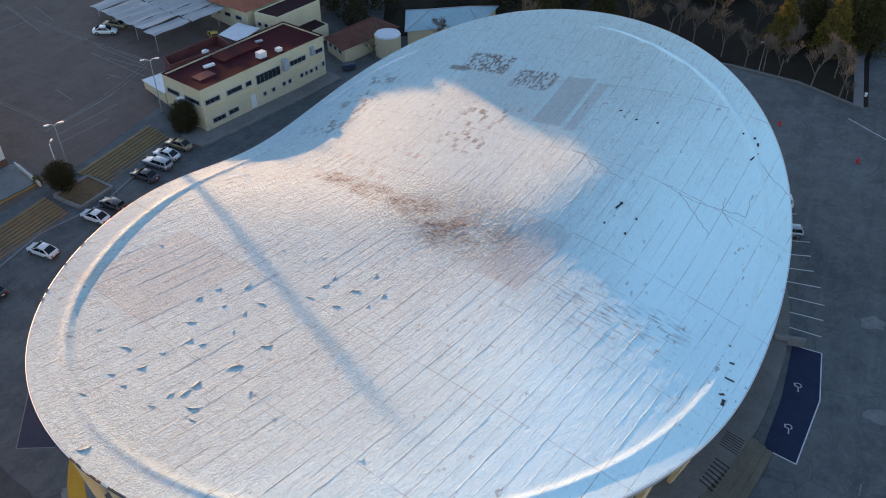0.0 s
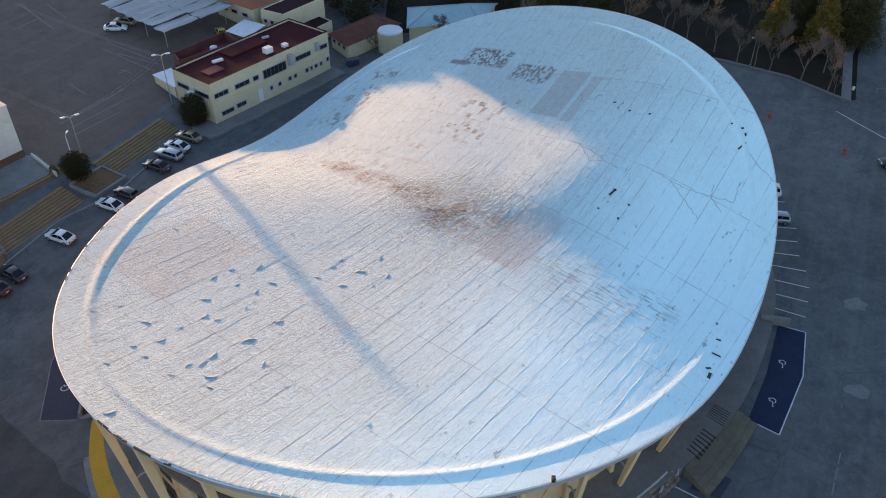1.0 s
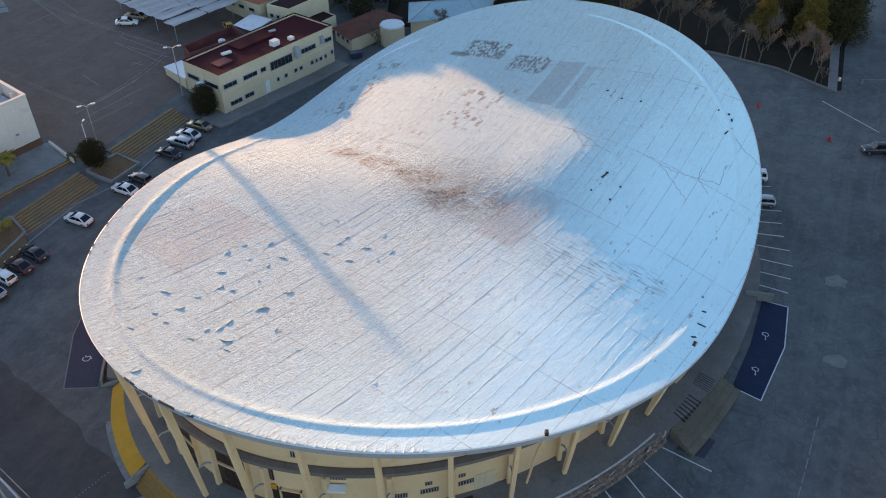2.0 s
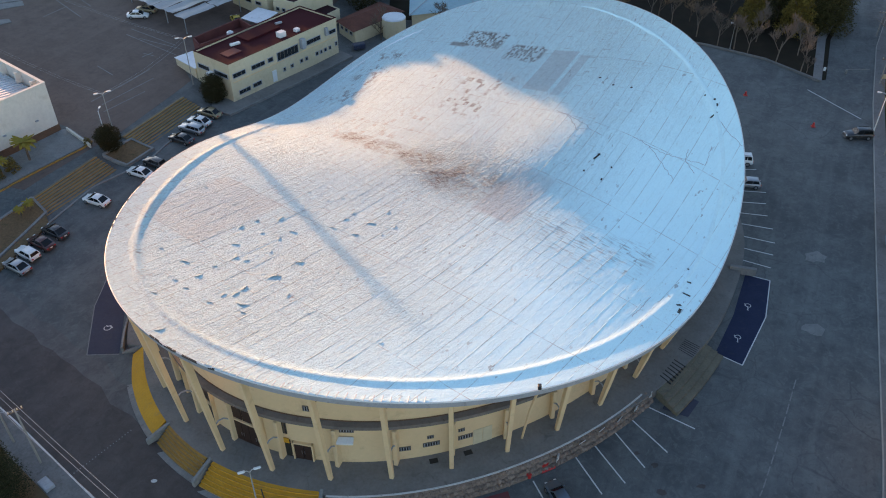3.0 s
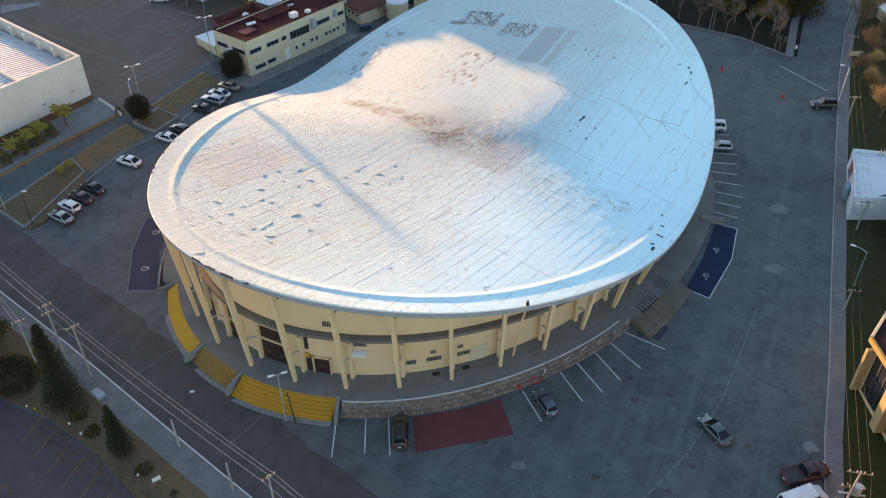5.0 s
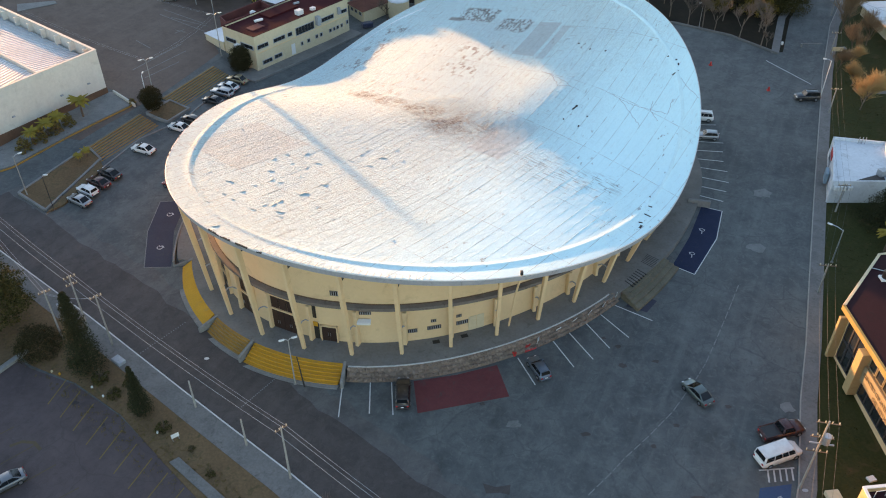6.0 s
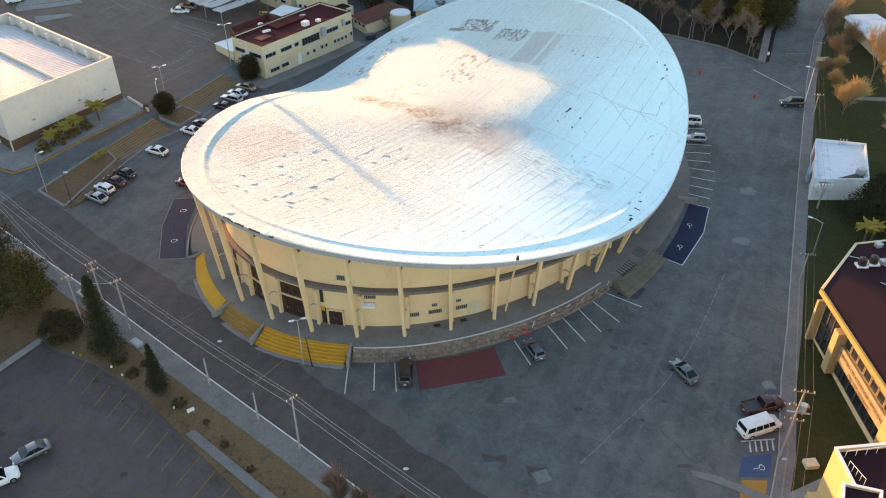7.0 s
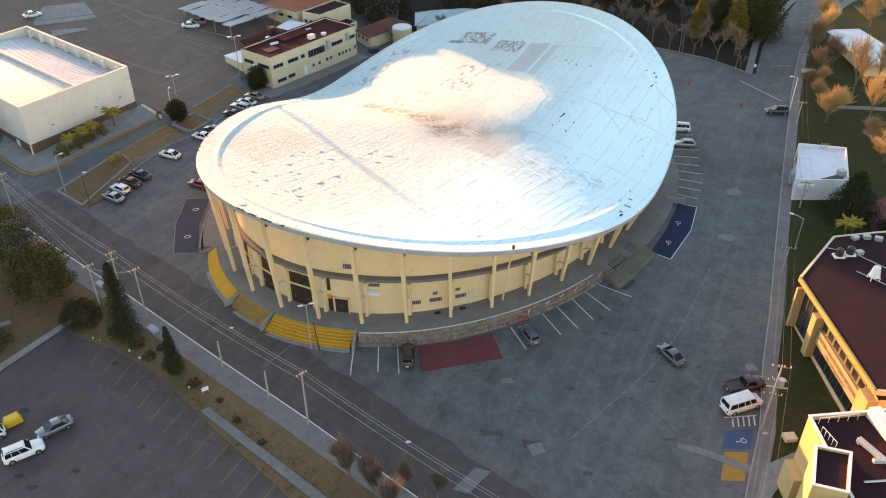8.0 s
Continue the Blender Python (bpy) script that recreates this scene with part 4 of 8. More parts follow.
# office: two storeys, ribbon windows, dark red roof
OF = [(-37.2, 111.6), (-20.8, 132.4), (-28.6, 138.4), (-44.6, 117.4)]
OZ, OH = 3.9, 6.9
office, office_back = flat_block("office_building", "two-storey cream office with a dark red flat roof", "building", OF, OZ, OH - 0.12, CREAM_PALE, RED_OFFICE, 0.3, 0.25)
coping(OF, OZ + OH + 0.18, RED_OFFICE, office, office_back, 0.35, 0.06)
om, ol = wall_frame(OF[0], OF[1], OZ), math.dist(OF[0], OF[1])
for f0, f1, z, h, n in ((0.02, 0.13, 4.2, 0.95, 3), (0.18, 0.30, 4.2, 0.95, 3), (0.325, 0.375, 4.2, 0.95, 1), (0.41, 0.61, 3.7, 1.7, 6), (0.69, 0.83, 4.2, 1.0, 4), (0.915, 0.985, 4.3, 0.9, 2),
                        (0.05, 0.15, 0.8, 0.9, 3), (0.17, 0.25, 0.9, 0.9, 2), (0.45, 0.475, 1.3, 0.8, 1), (0.52, 0.55, 1.3, 0.8, 1), (0.61, 0.64, 1.4, 0.8, 1), (0.66, 0.69, 1.4, 0.8, 1), (0.765, 0.795, 1.4, 0.8, 1), (0.81, 0.835, 1.4, 0.8, 1), (0.85, 0.88, 1.4, 0.8, 1), (0.9, 0.925, 1.4, 0.8, 1), (0.965, 0.99, 1.6, 0.9, 1)):
    bare(window(office, om, f0 * ol, z, (f1 - f0) * ol, h, FASCIA, n), office_back)
bare(part("door", boxed(1.0, 0.12, 2.2, om @ Matrix.Translation((0.37 * ol, -0.04, 0.2)), 0.01), WHITE_PLASTIC, office, "white door"), office_back)
bare(part("sill", boxed(ol * 0.96, 0.12, 0.12, om @ Matrix.Translation((ol / 2, -0.05, 3.45))), CREAM, office), office_back)
bare(part("cooler", boxed(0.9, 0.9, 1.9, om @ Matrix.Translation((0.64 * ol, -0.5, 4.3)), 0.04), FASCIA, office, "tall grey cooling unit on the wall"), office_back)
bare(part("cooler", boxed(0.7, 0.5, 1.5, om @ Matrix.Translation((0.885 * ol, -0.25, 4.6)), 0.04), FASCIA, office, "grey cooling unit on the wall"), office_back)
sm, sl = wall_frame(OF[3], OF[0], OZ), math.dist(OF[3], OF[0])
for f0, f1 in ((0.08, 0.42), (0.55, 0.95)):
    bare(window(office, sm, f0 * sl, 4.2, (f1 - f0) * sl, 0.95, FASCIA, 3), office_back)
bare(part("cooler", boxed(1.1, 1.0, 1.2, sm @ Matrix.Translation((0.5 * sl, -0.55, 3.4)), 0.05), WHITE_PLASTIC, office, "white cooling unit on the end wall"), office_back)
for x, y, sx, sy, h, r, mat in ((-30.0, 124.2, 1.5, 1.2, 1.0, 50, WHITE_PLASTIC), (-37.8, 120.6, 1.9, 0.6, 0.4, 40, WHITE_PLASTIC), (-31.5, 130.2, 1.4, 0.5, 0.35, 40, FASCIA), (-27.5, 126.6, 1.0, 0.9, 0.6, 50, WHITE_PLASTIC)):
    tagged(part("roof_cooler", boxed(sx, sy, h, Matrix.Translation((x, y, OZ + OH - 0.12)) @ Matrix.Rotation(radians(r), 4, "Z"), 0.05), mat), "cooling unit on the red office roof", "cooler", "roof units")
bare(part("roof_hatch", boxed(8.0, 3.4, 0.38, Matrix.Translation((-34.6, 126.0, OZ + OH - 0.15)) @ Matrix.Rotation(radians(52), 4, "Z"), 0.04), RED_OFFICE, office, "low raised part of the red roof"), office_back)
bare(part("roof_hatch", boxed(3.2, 2.2, 0.2, Matrix.Translation((-37.9, 117.2, OZ + OH - 0.15)) @ Matrix.Rotation(radians(52), 4, "Z"), 0.04), RED_FLOOR, office), office_back)
laid("office_terrace", [(-40.5, 108.6), (-37.2, 107.4), (-18.0, 131.0), (-20.8, 133.4), (-37.2, 112.2), (-41.5, 113.5)], CONCRETE_DARK, 0.35, 0.6, "narrow concrete terrace before the office", "terrace")
laid("office_kerb", strip((-37.2, 107.3), (-18.0, 130.9), 0.2), CONCRETE, 0.4, 0.6, "pale kerb of the office terrace", "kerb")
# annex with a white lean-to roof
AN = [(-49.8, 122.5), (-45.0, 117.9), (-40.8, 122.8), (-45.6, 127.4)]
annex, annex_back = flat_block("annex", "low cream annex with a white sheet roof", "building", AN, 4.8, 2.5, CREAM_PALE, WHITE_ROOF, 0.0, 0.2)
bare(part("roof_sheet", boxed(6.9, 6.7, 0.1, wall_frame(AN[0], AN[1], 7.35) @ Matrix.Translation((3.3, 3.2, 0)), 0.02), WHITE_ROOF, annex), annex_back)
# walled red court with a water tank and a sheet shelter
CT = [(-48.0, 129.0), (-46.0, 125.6), (-37.2, 134.0), (-41.0, 138.6)]
court, court_back = flat_block("walled_court", "small court with cream walls and a red floor", "court", CT, 5.2, 1.6, RED_FLOOR, RED_FLOOR, 1.7, 0.25)
tank = thing("water_tank", Matrix.Translation((-41.4, 131.6, 6.8)), "upright white plastic water tank", "tank")
part("body", cone(bmesh.new(), 0.65, 0.65, 1.7, Matrix(), 16), WHITE_PLASTIC, tank)
part("lid", cone(bmesh.new(), 0.6, 0.2, 0.25, Matrix.Translation((0, 0, 1.7)), 16), WHITE_PLASTIC, tank)
shelter = thing("sheet_shelter", Matrix.Translation((-38, 139.6, 5.8)), "pale sheet-metal shelter on posts", "shelter")
SH = [(-40.6, 138.4), (-36.2, 135.2), (-33.6, 141.2), (-38.2, 144.0)]
part("sheet", prism(bmesh.new(), SH, 8.5, 8.58), WHITE_ROOF, shelter).matrix_basis = Matrix.Translation((38, -139.6, -5.8))
for x, y in SH:
    part("post", cone(bmesh.new(), 0.08, 0.08, 8.5 - 5.4, Matrix.Translation((x * 0.97 - 38 * 0.03 + 38, y * 0.97 + 139.6 * 0.03 - 139.6, -0.4)), 8), GREY_STEEL, shelter)
# clay-roofed buildings behind
for name, poly, z0, h, roof_mat, label in (("classroom_block", [(-45.0, 151.0), (-36.4, 144.6), (-27.0, 157.0), (-36.0, 164.0)], 6.0, 4.4, TILE_RED, "cream building with a red clay roof"),
                                           ("cream_block", [(-35.0, 144.2), (-30.2, 141.4), (-23.6, 150.2), (-28.0, 153.6)], 5.6, 4.8, RED_ROOF, "cream block with a dark red flat roof"),
                                           ("low_house", [(-21.6, 142.0), (-17.8, 136.6), (-8.8, 146.6), (-14.0, 151.6)], 3.8, 2.6, TILE_BROWN, "low house with a dark red-brown pitched roof"),
                                           ("low_annex", [(-29.4, 143.6), (-25.4, 141.2), (-21.8, 146.4), (-24.6, 149.0)], 5.0, 2.2, RED_ROOF, "low cream annex with a dark roof")):
    blk, blk_back = flat_block(name, label, "building", poly, z0, h, CREAM_PALE, roof_mat, 0.1, 0.25)
    bm0, bl0 = wall_frame(poly[0], poly[1], z0), math.dist(poly[0], poly[1])
    for k in range(3):
        bare(window(blk, bm0, bl0 * (0.12 + 0.28 * k), h * 0.5, bl0 * 0.16, 0.8, FASCIA, 1), blk_back)
    if roof_mat in (TILE_RED, TILE_BROWN):
        c = sum((Vector(p) for p in poly), Vector((0, 0))) / 4
        bm = bmesh.new()
        e = [bm.verts.new((c.x + (p[0] - c.x) * 1.1, c.y + (p[1] - c.y) * 1.1, z0 + h + 0.1)) for p in poly]
        r = [bm.verts.new((c.x + (poly[i][0] + poly[j][0] - 2 * c.x) * 0.3, c.y + (poly[i][1] + poly[j][1] - 2 * c.y) * 0.3, z0 + h + 1.3)) for i, j in ((0, 1), (2, 3))]
        for f in ((e[0], e[1], r[0]), (e[1], e[2], r[1], r[0]), (e[2], e[3], r[1]), (e[3], e[0], r[0], r[1]), (e[3], e[2], e[1], e[0])):
            bm.faces.new(f)
        bare(part("tiled_roof", bm, roof_mat, blk, "pitched red-brown clay roof"), blk_back)
# pale hipped hall and round tank
GB = [(-6.6, 143.4), (6.6, 146.6), (10.4, 155.0), (-6.8, 153.0)]
gable, gable_back = flat_block("hipped_hall", "cream hall with a pale blue-grey hipped roof", "building", GB, 3.8, 3.3, CREAM_PALE, WHITE_ROOF, 0.0, 0.25)
bm = bmesh.new()
e = [bm.verts.new((1 + (x - 1) * 1.07, 149.5 + (y - 149.5) * 1.09, 7.15)) for x, y in GB]
r = [bm.verts.new((-2.4, 149.2, 9.0)), bm.verts.new((5.0, 150.6, 9.0))]
for f in ((e[0], e[1], r[1], r[0]), (e[1], e[2], r[1]), (e[2], e[3], r[0], r[1]), (e[3], e[0], r[0]), (e[3], e[2], e[1], e[0])):
    bm.faces.new(f)
bare(part("hipped_roof", bm, TEAL_ROOF, gable, "pale teal hipped sheet roof"), gable_back)
HIP = [(1 + (x - 1) * 1.07, 149.5 + (y - 149.5) * 1.09, 7.2) for x, y in GB]
for p, q in ((HIP[0], (-2.4, 149.2, 9.05)), (HIP[1], (5.0, 150.6, 9.05)), (HIP[2], (5.0, 150.6, 9.05)), (HIP[3], (-2.4, 149.2, 9.05)), ((-2.4, 149.2, 9.05), (5.0, 150.6, 9.05))):
    bare(part("hip_cap", tube(bmesh.new(), [p, q], 0.1, 6), FASCIA, gable), gable_back)
big_tank = thing("round_tank", Matrix.Translation((-10.2, 141.0, 3.6)), "round pale concrete water tank with a white top", "tank")
part("body", cone(bmesh.new(), 2.4, 2.4, 3.9, Matrix(), 28), CREAM_PALE, big_tank)
part("top", cone(bmesh.new(), 2.45, 2.3, 0.25, Matrix.Translation((0, 0, 3.9)), 28), WHITE_ROOF, big_tank)
tagged(part("pump_box", boxed(2.6, 1.6, 1.2, Matrix.Translation((-5.8, 141.2, 3.7)) @ Matrix.Rotation(0.2, 4, "Z"), 0.05), FASCIA), "dark grey pump housing beside the tank", "box")
tagged(part("parked_trailer", boxed(2.4, 1.5, 1.1, Matrix.Translation((-17.0, 134.6, 3.7)) @ Matrix.Rotation(0.4, 4, "Z"), 0.15), paint("dark_blue_tarp", (0.02, 0.03, 0.07), 0.0)), "dark blue covered trailer", "trailer")

# carport with wavy sheets
carport = thing("carport", Matrix.Translation((-55, 143, 7.2)), "long carport with pale buckled roof sheets", "carport")
cp0, cpu, cpv = Vector((-50.6, 133.6)), Vector((-16.4, 14.2)), Vector((6.2, 8.6))
for k in range(6):
    for j in range(2):
        bm = bmesh.new()
        grid = []
        for b in range(5):
            row = []
            for a in range(7):
                c = cp0 + cpu * ((k + 0.03 + 0.94 * a / 6) / 6) + cpv * (j * 0.8 + 0.02 + 0.76 * b / 4)
                z = 10.15 + 0.12 * math.sin(a * 1.05 + k) + 0.08 * math.sin(b * 1.7 + k * 2.1) + 0.05 * ((k * 7 + j * 3) % 4) - 0.25 * j
                row.append(bm.verts.new((c.x + 55, c.y - 143, z - 7.2)))
            grid.append(row)
        for b in range(4):
            for a in range(6):
                bm.faces.new((grid[b][a], grid[b][a + 1], grid[b + 1][a + 1], grid[b + 1][a]))
        bmesh.ops.solidify(bm, geom=bm.faces[:], thickness=0.05)
        part("roof_sheet", bm, STEEL_WHITE, carport)
for k in range(4):
    for j in (0.1, 1.45):
        c = cp0 + cpu * (0.06 + k * 0.29) + cpv * j
        part("post", cone(bmesh.new(), 0.09, 0.09, 4.6, Matrix.Translation((c.x + 55, c.y - 143, -1.9)), 8), GREY_STEEL, carport)

# white cabin by the side street
WB = [(60.3, 67.2), (69.3, 67.1), (74.0, 79.3), (65.8, 81.2)]
cabin, cabin_back = flat_block("street_cabin", "small pale block with a white flat roof", "building", WB, 1.4, 3.7, WHITE_ROOF, WHITE_ROOF, 0.5, 0.25)
cm = wall_frame(WB[3], WB[0], 1.4)
bare(window(cabin, cm, 3.0, 1.6, 3.0, 1.2, FASCIA, 3), cabin_back)
bare(part("red_panel", boxed(3.0, 0.1, 1.0, cm @ Matrix.Translation((5.0, -0.05, 3.0))), RED_PLASTIC, cabin, "red sign panel"), cabin_back)
bare(part("blue_shelf", boxed(2.2, 0.5, 1.9, cm @ Matrix.Translation((9.4, -0.45, 0.9)), 0.04), BLUE_PALE, cabin, "pale blue sign box on the wall"), cabin_back)
for k in range(3):
    bare(part("cooler", boxed(0.8, 0.6, 0.7, wall_frame(WB[0], WB[1], 4.2) @ Matrix.Translation((0.7 + 1.0 * k, -0.35, 0)), 0.04), WHITE_PLASTIC, cabin, "white cooling unit on the wall"), cabin_back)
    bare(part("vent_pipe", tube(bmesh.new(), [(69.4 + 0.5 * k, 79.6 - 0.1 * k, 5.1), (69.5 + 0.5 * k, 79.7 - 0.1 * k, 6.3)], 0.07, 6), GREY_STEEL, cabin, "thin vent pipe"), cabin_back)
bare(part("drain_pipe", tube(bmesh.new(), [(62.6, 67.0, 5.2), (62.4, 66.9, 3.2), (62.0, 66.9, 1.4)], 0.06, 6), FASCIA, cabin), cabin_back)
tagged(part("roof_cooler", boxed(1.3, 1.1, 1.1, Matrix.Translation((69.0, 69.6, 5.1)) @ Matrix.Rotation(0.3, 4, "Z"), 0.05), GREY_STEEL), "boxy cooler on the white cabin roof", "cooler", "roof units")
# shadow on the cabin roof laid on as a dark wedge
bare(part("shadow_wedge", prism(bmesh.new(), [(62.8, 67.5), (68.9, 67.4), (69.4, 70.2), (66.4, 69.0)], 5.1, 5.12), BRACKET, cabin, "dark wedge standing in for a shadow on the white roof"), cabin_back)
# low white-roofed pavilion further up the street
PV = [(95.4, 140.3), (95.4, 119.2), (104.2, 119.0), (102.0, 140.8)]
pav, pav_back = flat_block("pavilion", "low pavilion with a wide white flat roof", "building", PV, 3.2, 3.0, CREAM_PALE, WHITE_ROOF, 0.1, 0.25)
bare(part("roof_slab", prism(bmesh.new(), [(94.5, 141.0), (94.3, 118.0), (105.4, 117.8), (103.0, 141.6)], 6.2, 6.5), WHITE_ROOF, pav), pav_back)
tagged(part("roof_cooler", boxed(1.6, 1.6, 0.9, Matrix.Translation((99.0, 127.5, 6.5)) @ Matrix.Rotation(0.4, 4, "Z"), 0.05), GREY_STEEL), "grey cooler on the pavilion roof", "cooler", "roof units")
for x, y, ln, r in ((97.2, 136.6, 6.0, -62), (96.2, 131.6, 3.4, -8), (98.6, 131.2, 4.0, -50), (99.8, 137.6, 5.0, 4), (97.6, 126.6, 4.4, -58), (101.0, 126.0, 2.4, 0)):
    bare(part("roof_crack", boxed(ln, 0.12, 0.02, Matrix.Translation((x, y, 6.5)) @ Matrix.Rotation(radians(r), 4, "Z")), FASCIA, pav), pav_back)
tagged(part("small_roof", boxed(7, 3.2, 0.3, Matrix.Translation((103.2, 113.6, 5.6)), 0.03), WHITE_ROOF), "white porch roof beside the pavilion", "roof")
for x, y in ((100.2, 112.4), (106.2, 112.4), (100.2, 114.8), (106.2, 114.8)):
    tagged(part("porch_post", cone(bmesh.new(), 0.12, 0.12, 3.2, Matrix.Translation((x, y, 2.5)), 8), GREY_STEEL), "steel post under the porch roof", "post", "porch posts")

# student centre: overhanging roof on piers, ribbon windows, lettered band
SC = [(48.9, 34.3), (49.1, 12.6), (76.0, 10.0), (76.0, 47.0), (64.5, 44.6), (57.4, 43.4)]
centre, centre_back = flat_block("student_centre", "yellow two-storey block with a dark red flat roof", "building", SC, 0.8, 6.6, CREAM, RED_ROOF, 0.0, 0.25)
OV = [(48.1, 34.9), (48.6, 13.0), (76.4, 9.4), (76.4, 47.6), (64.2, 46.2), (56.8, 45.0)]
bare(part("roof_slab", prism(bmesh.new(), [(48.1 + (x - 48.1) * 1.0, y) for x, y in OV], 8.0, 8.55), RED_ROOF, centre), centre_back)
for i in range(6):
    p, q = OV[i], OV[(i + 1) % 6]
    ln = math.dist(p, q)
    bare(part("beam", boxed(ln + 0.1, 0.35, 0.7, wall_frame(p, q, 7.95) @ Matrix.Translation((ln / 2, 0.1 + 0.003 * i, 0)), 0.03), BEAM_YELLOW if i < 1 else CREAM_PALE, centre, "yellow roof beam" if i < 1 else ""), centre_back)
for y, w in ((34.2, 0.5), (28.2, 1.3), (13.6, 2.4)):
    bare(part("pier", boxed(1.3, w, 6.6, Matrix.Translation((48.5, y, 0.7)), 0.05), PIER_OCHRE, centre), centre_back)
bm0 = wall_frame((48.9, 27.4), (49.02, 14.9), 0.8)
bare(part("band", boxed(12.3, 0.25, 2.2, bm0 @ Matrix.Translation((6.15, -0.3, 2.75)), 0.02), SIGN_BAND, centre, "cream band with dark lettering"), centre_back)
for k in range(7):
    bare(window(centre, bm0, 0.1 + 1.74 * k, 5.0, 1.6, 1.45, SIGN_BAND, 1), centre_back)
    bare(window(centre, bm0, 0.1 + 1.74 * k, 0.5, 1.7, 2.3, BRACKET, 1), centre_back)
bm1 = wall_frame((48.9, 33.7), (48.95, 29.3), 0.8)
for k in range(3):
    for z, h in ((0.4, 3.0), (3.5, 3.0)):
        bare(window(centre, bm1, 0.1 + 1.43 * k, z, 1.4, h, BRACKET, 1), centre_back)


def letters(text, m, size, mat, parent, back):
    cu = bpy.data.curves.new("lettering", "FONT")
    cu.body, cu.size, cu.extrude, cu.align_x = text, size, 0.008, "CENTER"
    cu.space_character, cu.offset = 1.08, 0.012
    cu.materials.append(mat)
    ob = new("lettering", cu)
    ob.parent = parent
    ob.matrix_basis = back @ m
    return ob


TURN_SIGN = Matrix(((0, 0, -1, 0), (-1, 0, 0, 0), (0, 1, 0, 0), (0, 0, 0, 1)))
letters("CENTRO DE ATENCI\u00d3N INTEGRAL", Matrix.Translation((48.4, 21.2, 4.75)) @ TURN_SIGN, 0.68, INK, centre, centre_back)
letters("DEL ESTUDIANTE", Matrix.Translation((48.4, 21.2, 3.8)) @ TURN_SIGN, 0.68, INK, centre, centre_back)
for x, y in ((55.4, 39.8), (57.1, 40.2)):
    t = thing("roof_tank", Matrix.Translation((x, y, 8.5)), "round brown water tank on the red roof", "tank", "roof tanks")
    part("body", cone(bmesh.new(), 0.55, 0.52, 0.9, Matrix.Translation((0, 0, 0.35)), 16), DOOR_BROWN, t)
    part("dome", cone(bmesh.new(), 0.52, 0.2, 0.3, Matrix.Translation((0, 0, 1.25)), 16), DOOR_BROWN, t)
    part("stand", boxed(1.5, 1.1, 0.3, Matrix.Translation((0, 0, 0.05)), 0.02), WHITE_PLASTIC, t)
t = thing("roof_tank", Matrix.Translation((57.9, 34.4, 8.5)), "white rounded water tank on a steel stand", "tank", "roof tanks")
part("body", cone(bmesh.new(), 0.75, 0.45, 1.5, Matrix.Translation((0, 0, 0.6)), 14), WHITE_PLASTIC, t)
for x, y in ((-0.6, -0.5), (0.6, -0.5), (0.6, 0.5), (-0.6, 0.5)):
    part("leg", boxed(0.1, 0.1, 0.62, Matrix.Translation((x, y, 0))), WHITE_PLASTIC, t)
for x, y, r in ((58.6, 40.4, 10), (59.6, 44.2, 20), (61.4, 44.4, 0), (62.9, 43.9, -20)):
    tagged(part("roof_cooler", boxed(1.0, 0.8, 0.6, Matrix.Translation((x, y, 8.55)) @ Matrix.Rotation(radians(r), 4, "Z"), 0.06), GREY_STEEL), "white cooling unit on the red roof", "cooler", "roof units")
for pts in (((57.6, 41.0), (66, 30.0)), ((56.4, 36.2), (64, 27.0)), ((54.6, 42.0), (57.4, 40.6))):
    tagged(part("roof_pipe", tube(bmesh.new(), [(*p, 8.62) for p in pts], 0.06, 6), GREY_STEEL), "thin pipe across the red roof", "pipe", "roof pipes")
laid("red_court", [(70.0, 57.0), (72.0, 55.6), (80, 62), (80, 70), (72.8, 65.5)], RED_FLOOR, 0.09, 0.2, "red paved court behind the trees", "court")

# yellow block with a stair tower
YB = [(38.4, -16.0), (62.0, -16.0), (62.0, 9.8), (38.4, 7.4)]
tower, tower_back = flat_block("yellow_building", "bright yellow block with a dark red roof and white coping", "building", YB, -0.1, 10.1, YELLOW_WALL, RED_ROOF, 0.45, 0.25)
coping(YB, 10.45, WHITE_PLASTIC, tower, tower_back, 0.3, 0.1)
ST = [(34.9, -2.3), (38.0, -3.3), (40.4, 1.7), (37.1, 2.7)]
stair, stair_back = flat_block("stair_tower", "yellow stair tower with a white-edged dark roof", "tower", ST, -0.1, 11.0, YELLOW_WALL, RED_ROOF, 0.2, 0.25)
coping(ST, 11.1, WHITE_PLASTIC, stair, stair_back, 0.28, 0.1)
bare(part("porch", boxed(1.4, 3.0, 4.2, Matrix.Translation((37.9, 5.6, -0.2)), 0.05), YELLOW_WALL, tower, "low yellow porch"), tower_back)
for pts in ([(39.2, 6.6), (43.6, 7.2)], [(39.0, 5.4), (39.6, 3.2)]):
    rail = thing("roof_railing", Matrix.Translation((*pts[0], 10.0)), "thin white railing on the dark roof", "railing", "roof railings")
    n = 5
    d = Vector(pts[1]) - Vector(pts[0])
    part("top_rail", tube(bmesh.new(), [(0, 0, 0.9), (d.x, d.y, 0.9)], 0.035, 5), WHITE_PLASTIC, rail)
    for k in range(n):
        part("upright", tube(bmesh.new(), [(d.x * k / (n - 1), d.y * k / (n - 1), 0), (d.x * k / (n - 1), d.y * k / (n - 1), 0.9)], 0.03, 5), WHITE_PLASTIC, rail)
duct = thing("roof_duct", Matrix.Translation((43.0, 2.6, 10.0)), "pale blue-grey ventilation duct on the roof", "duct")
part("trunk", boxed(0.6, 3.4, 0.5, Matrix.Translation((0, 0, 0.2)) @ Matrix.Rotation(radians(25), 4, "Z"), 0.05), FASCIA, duct)
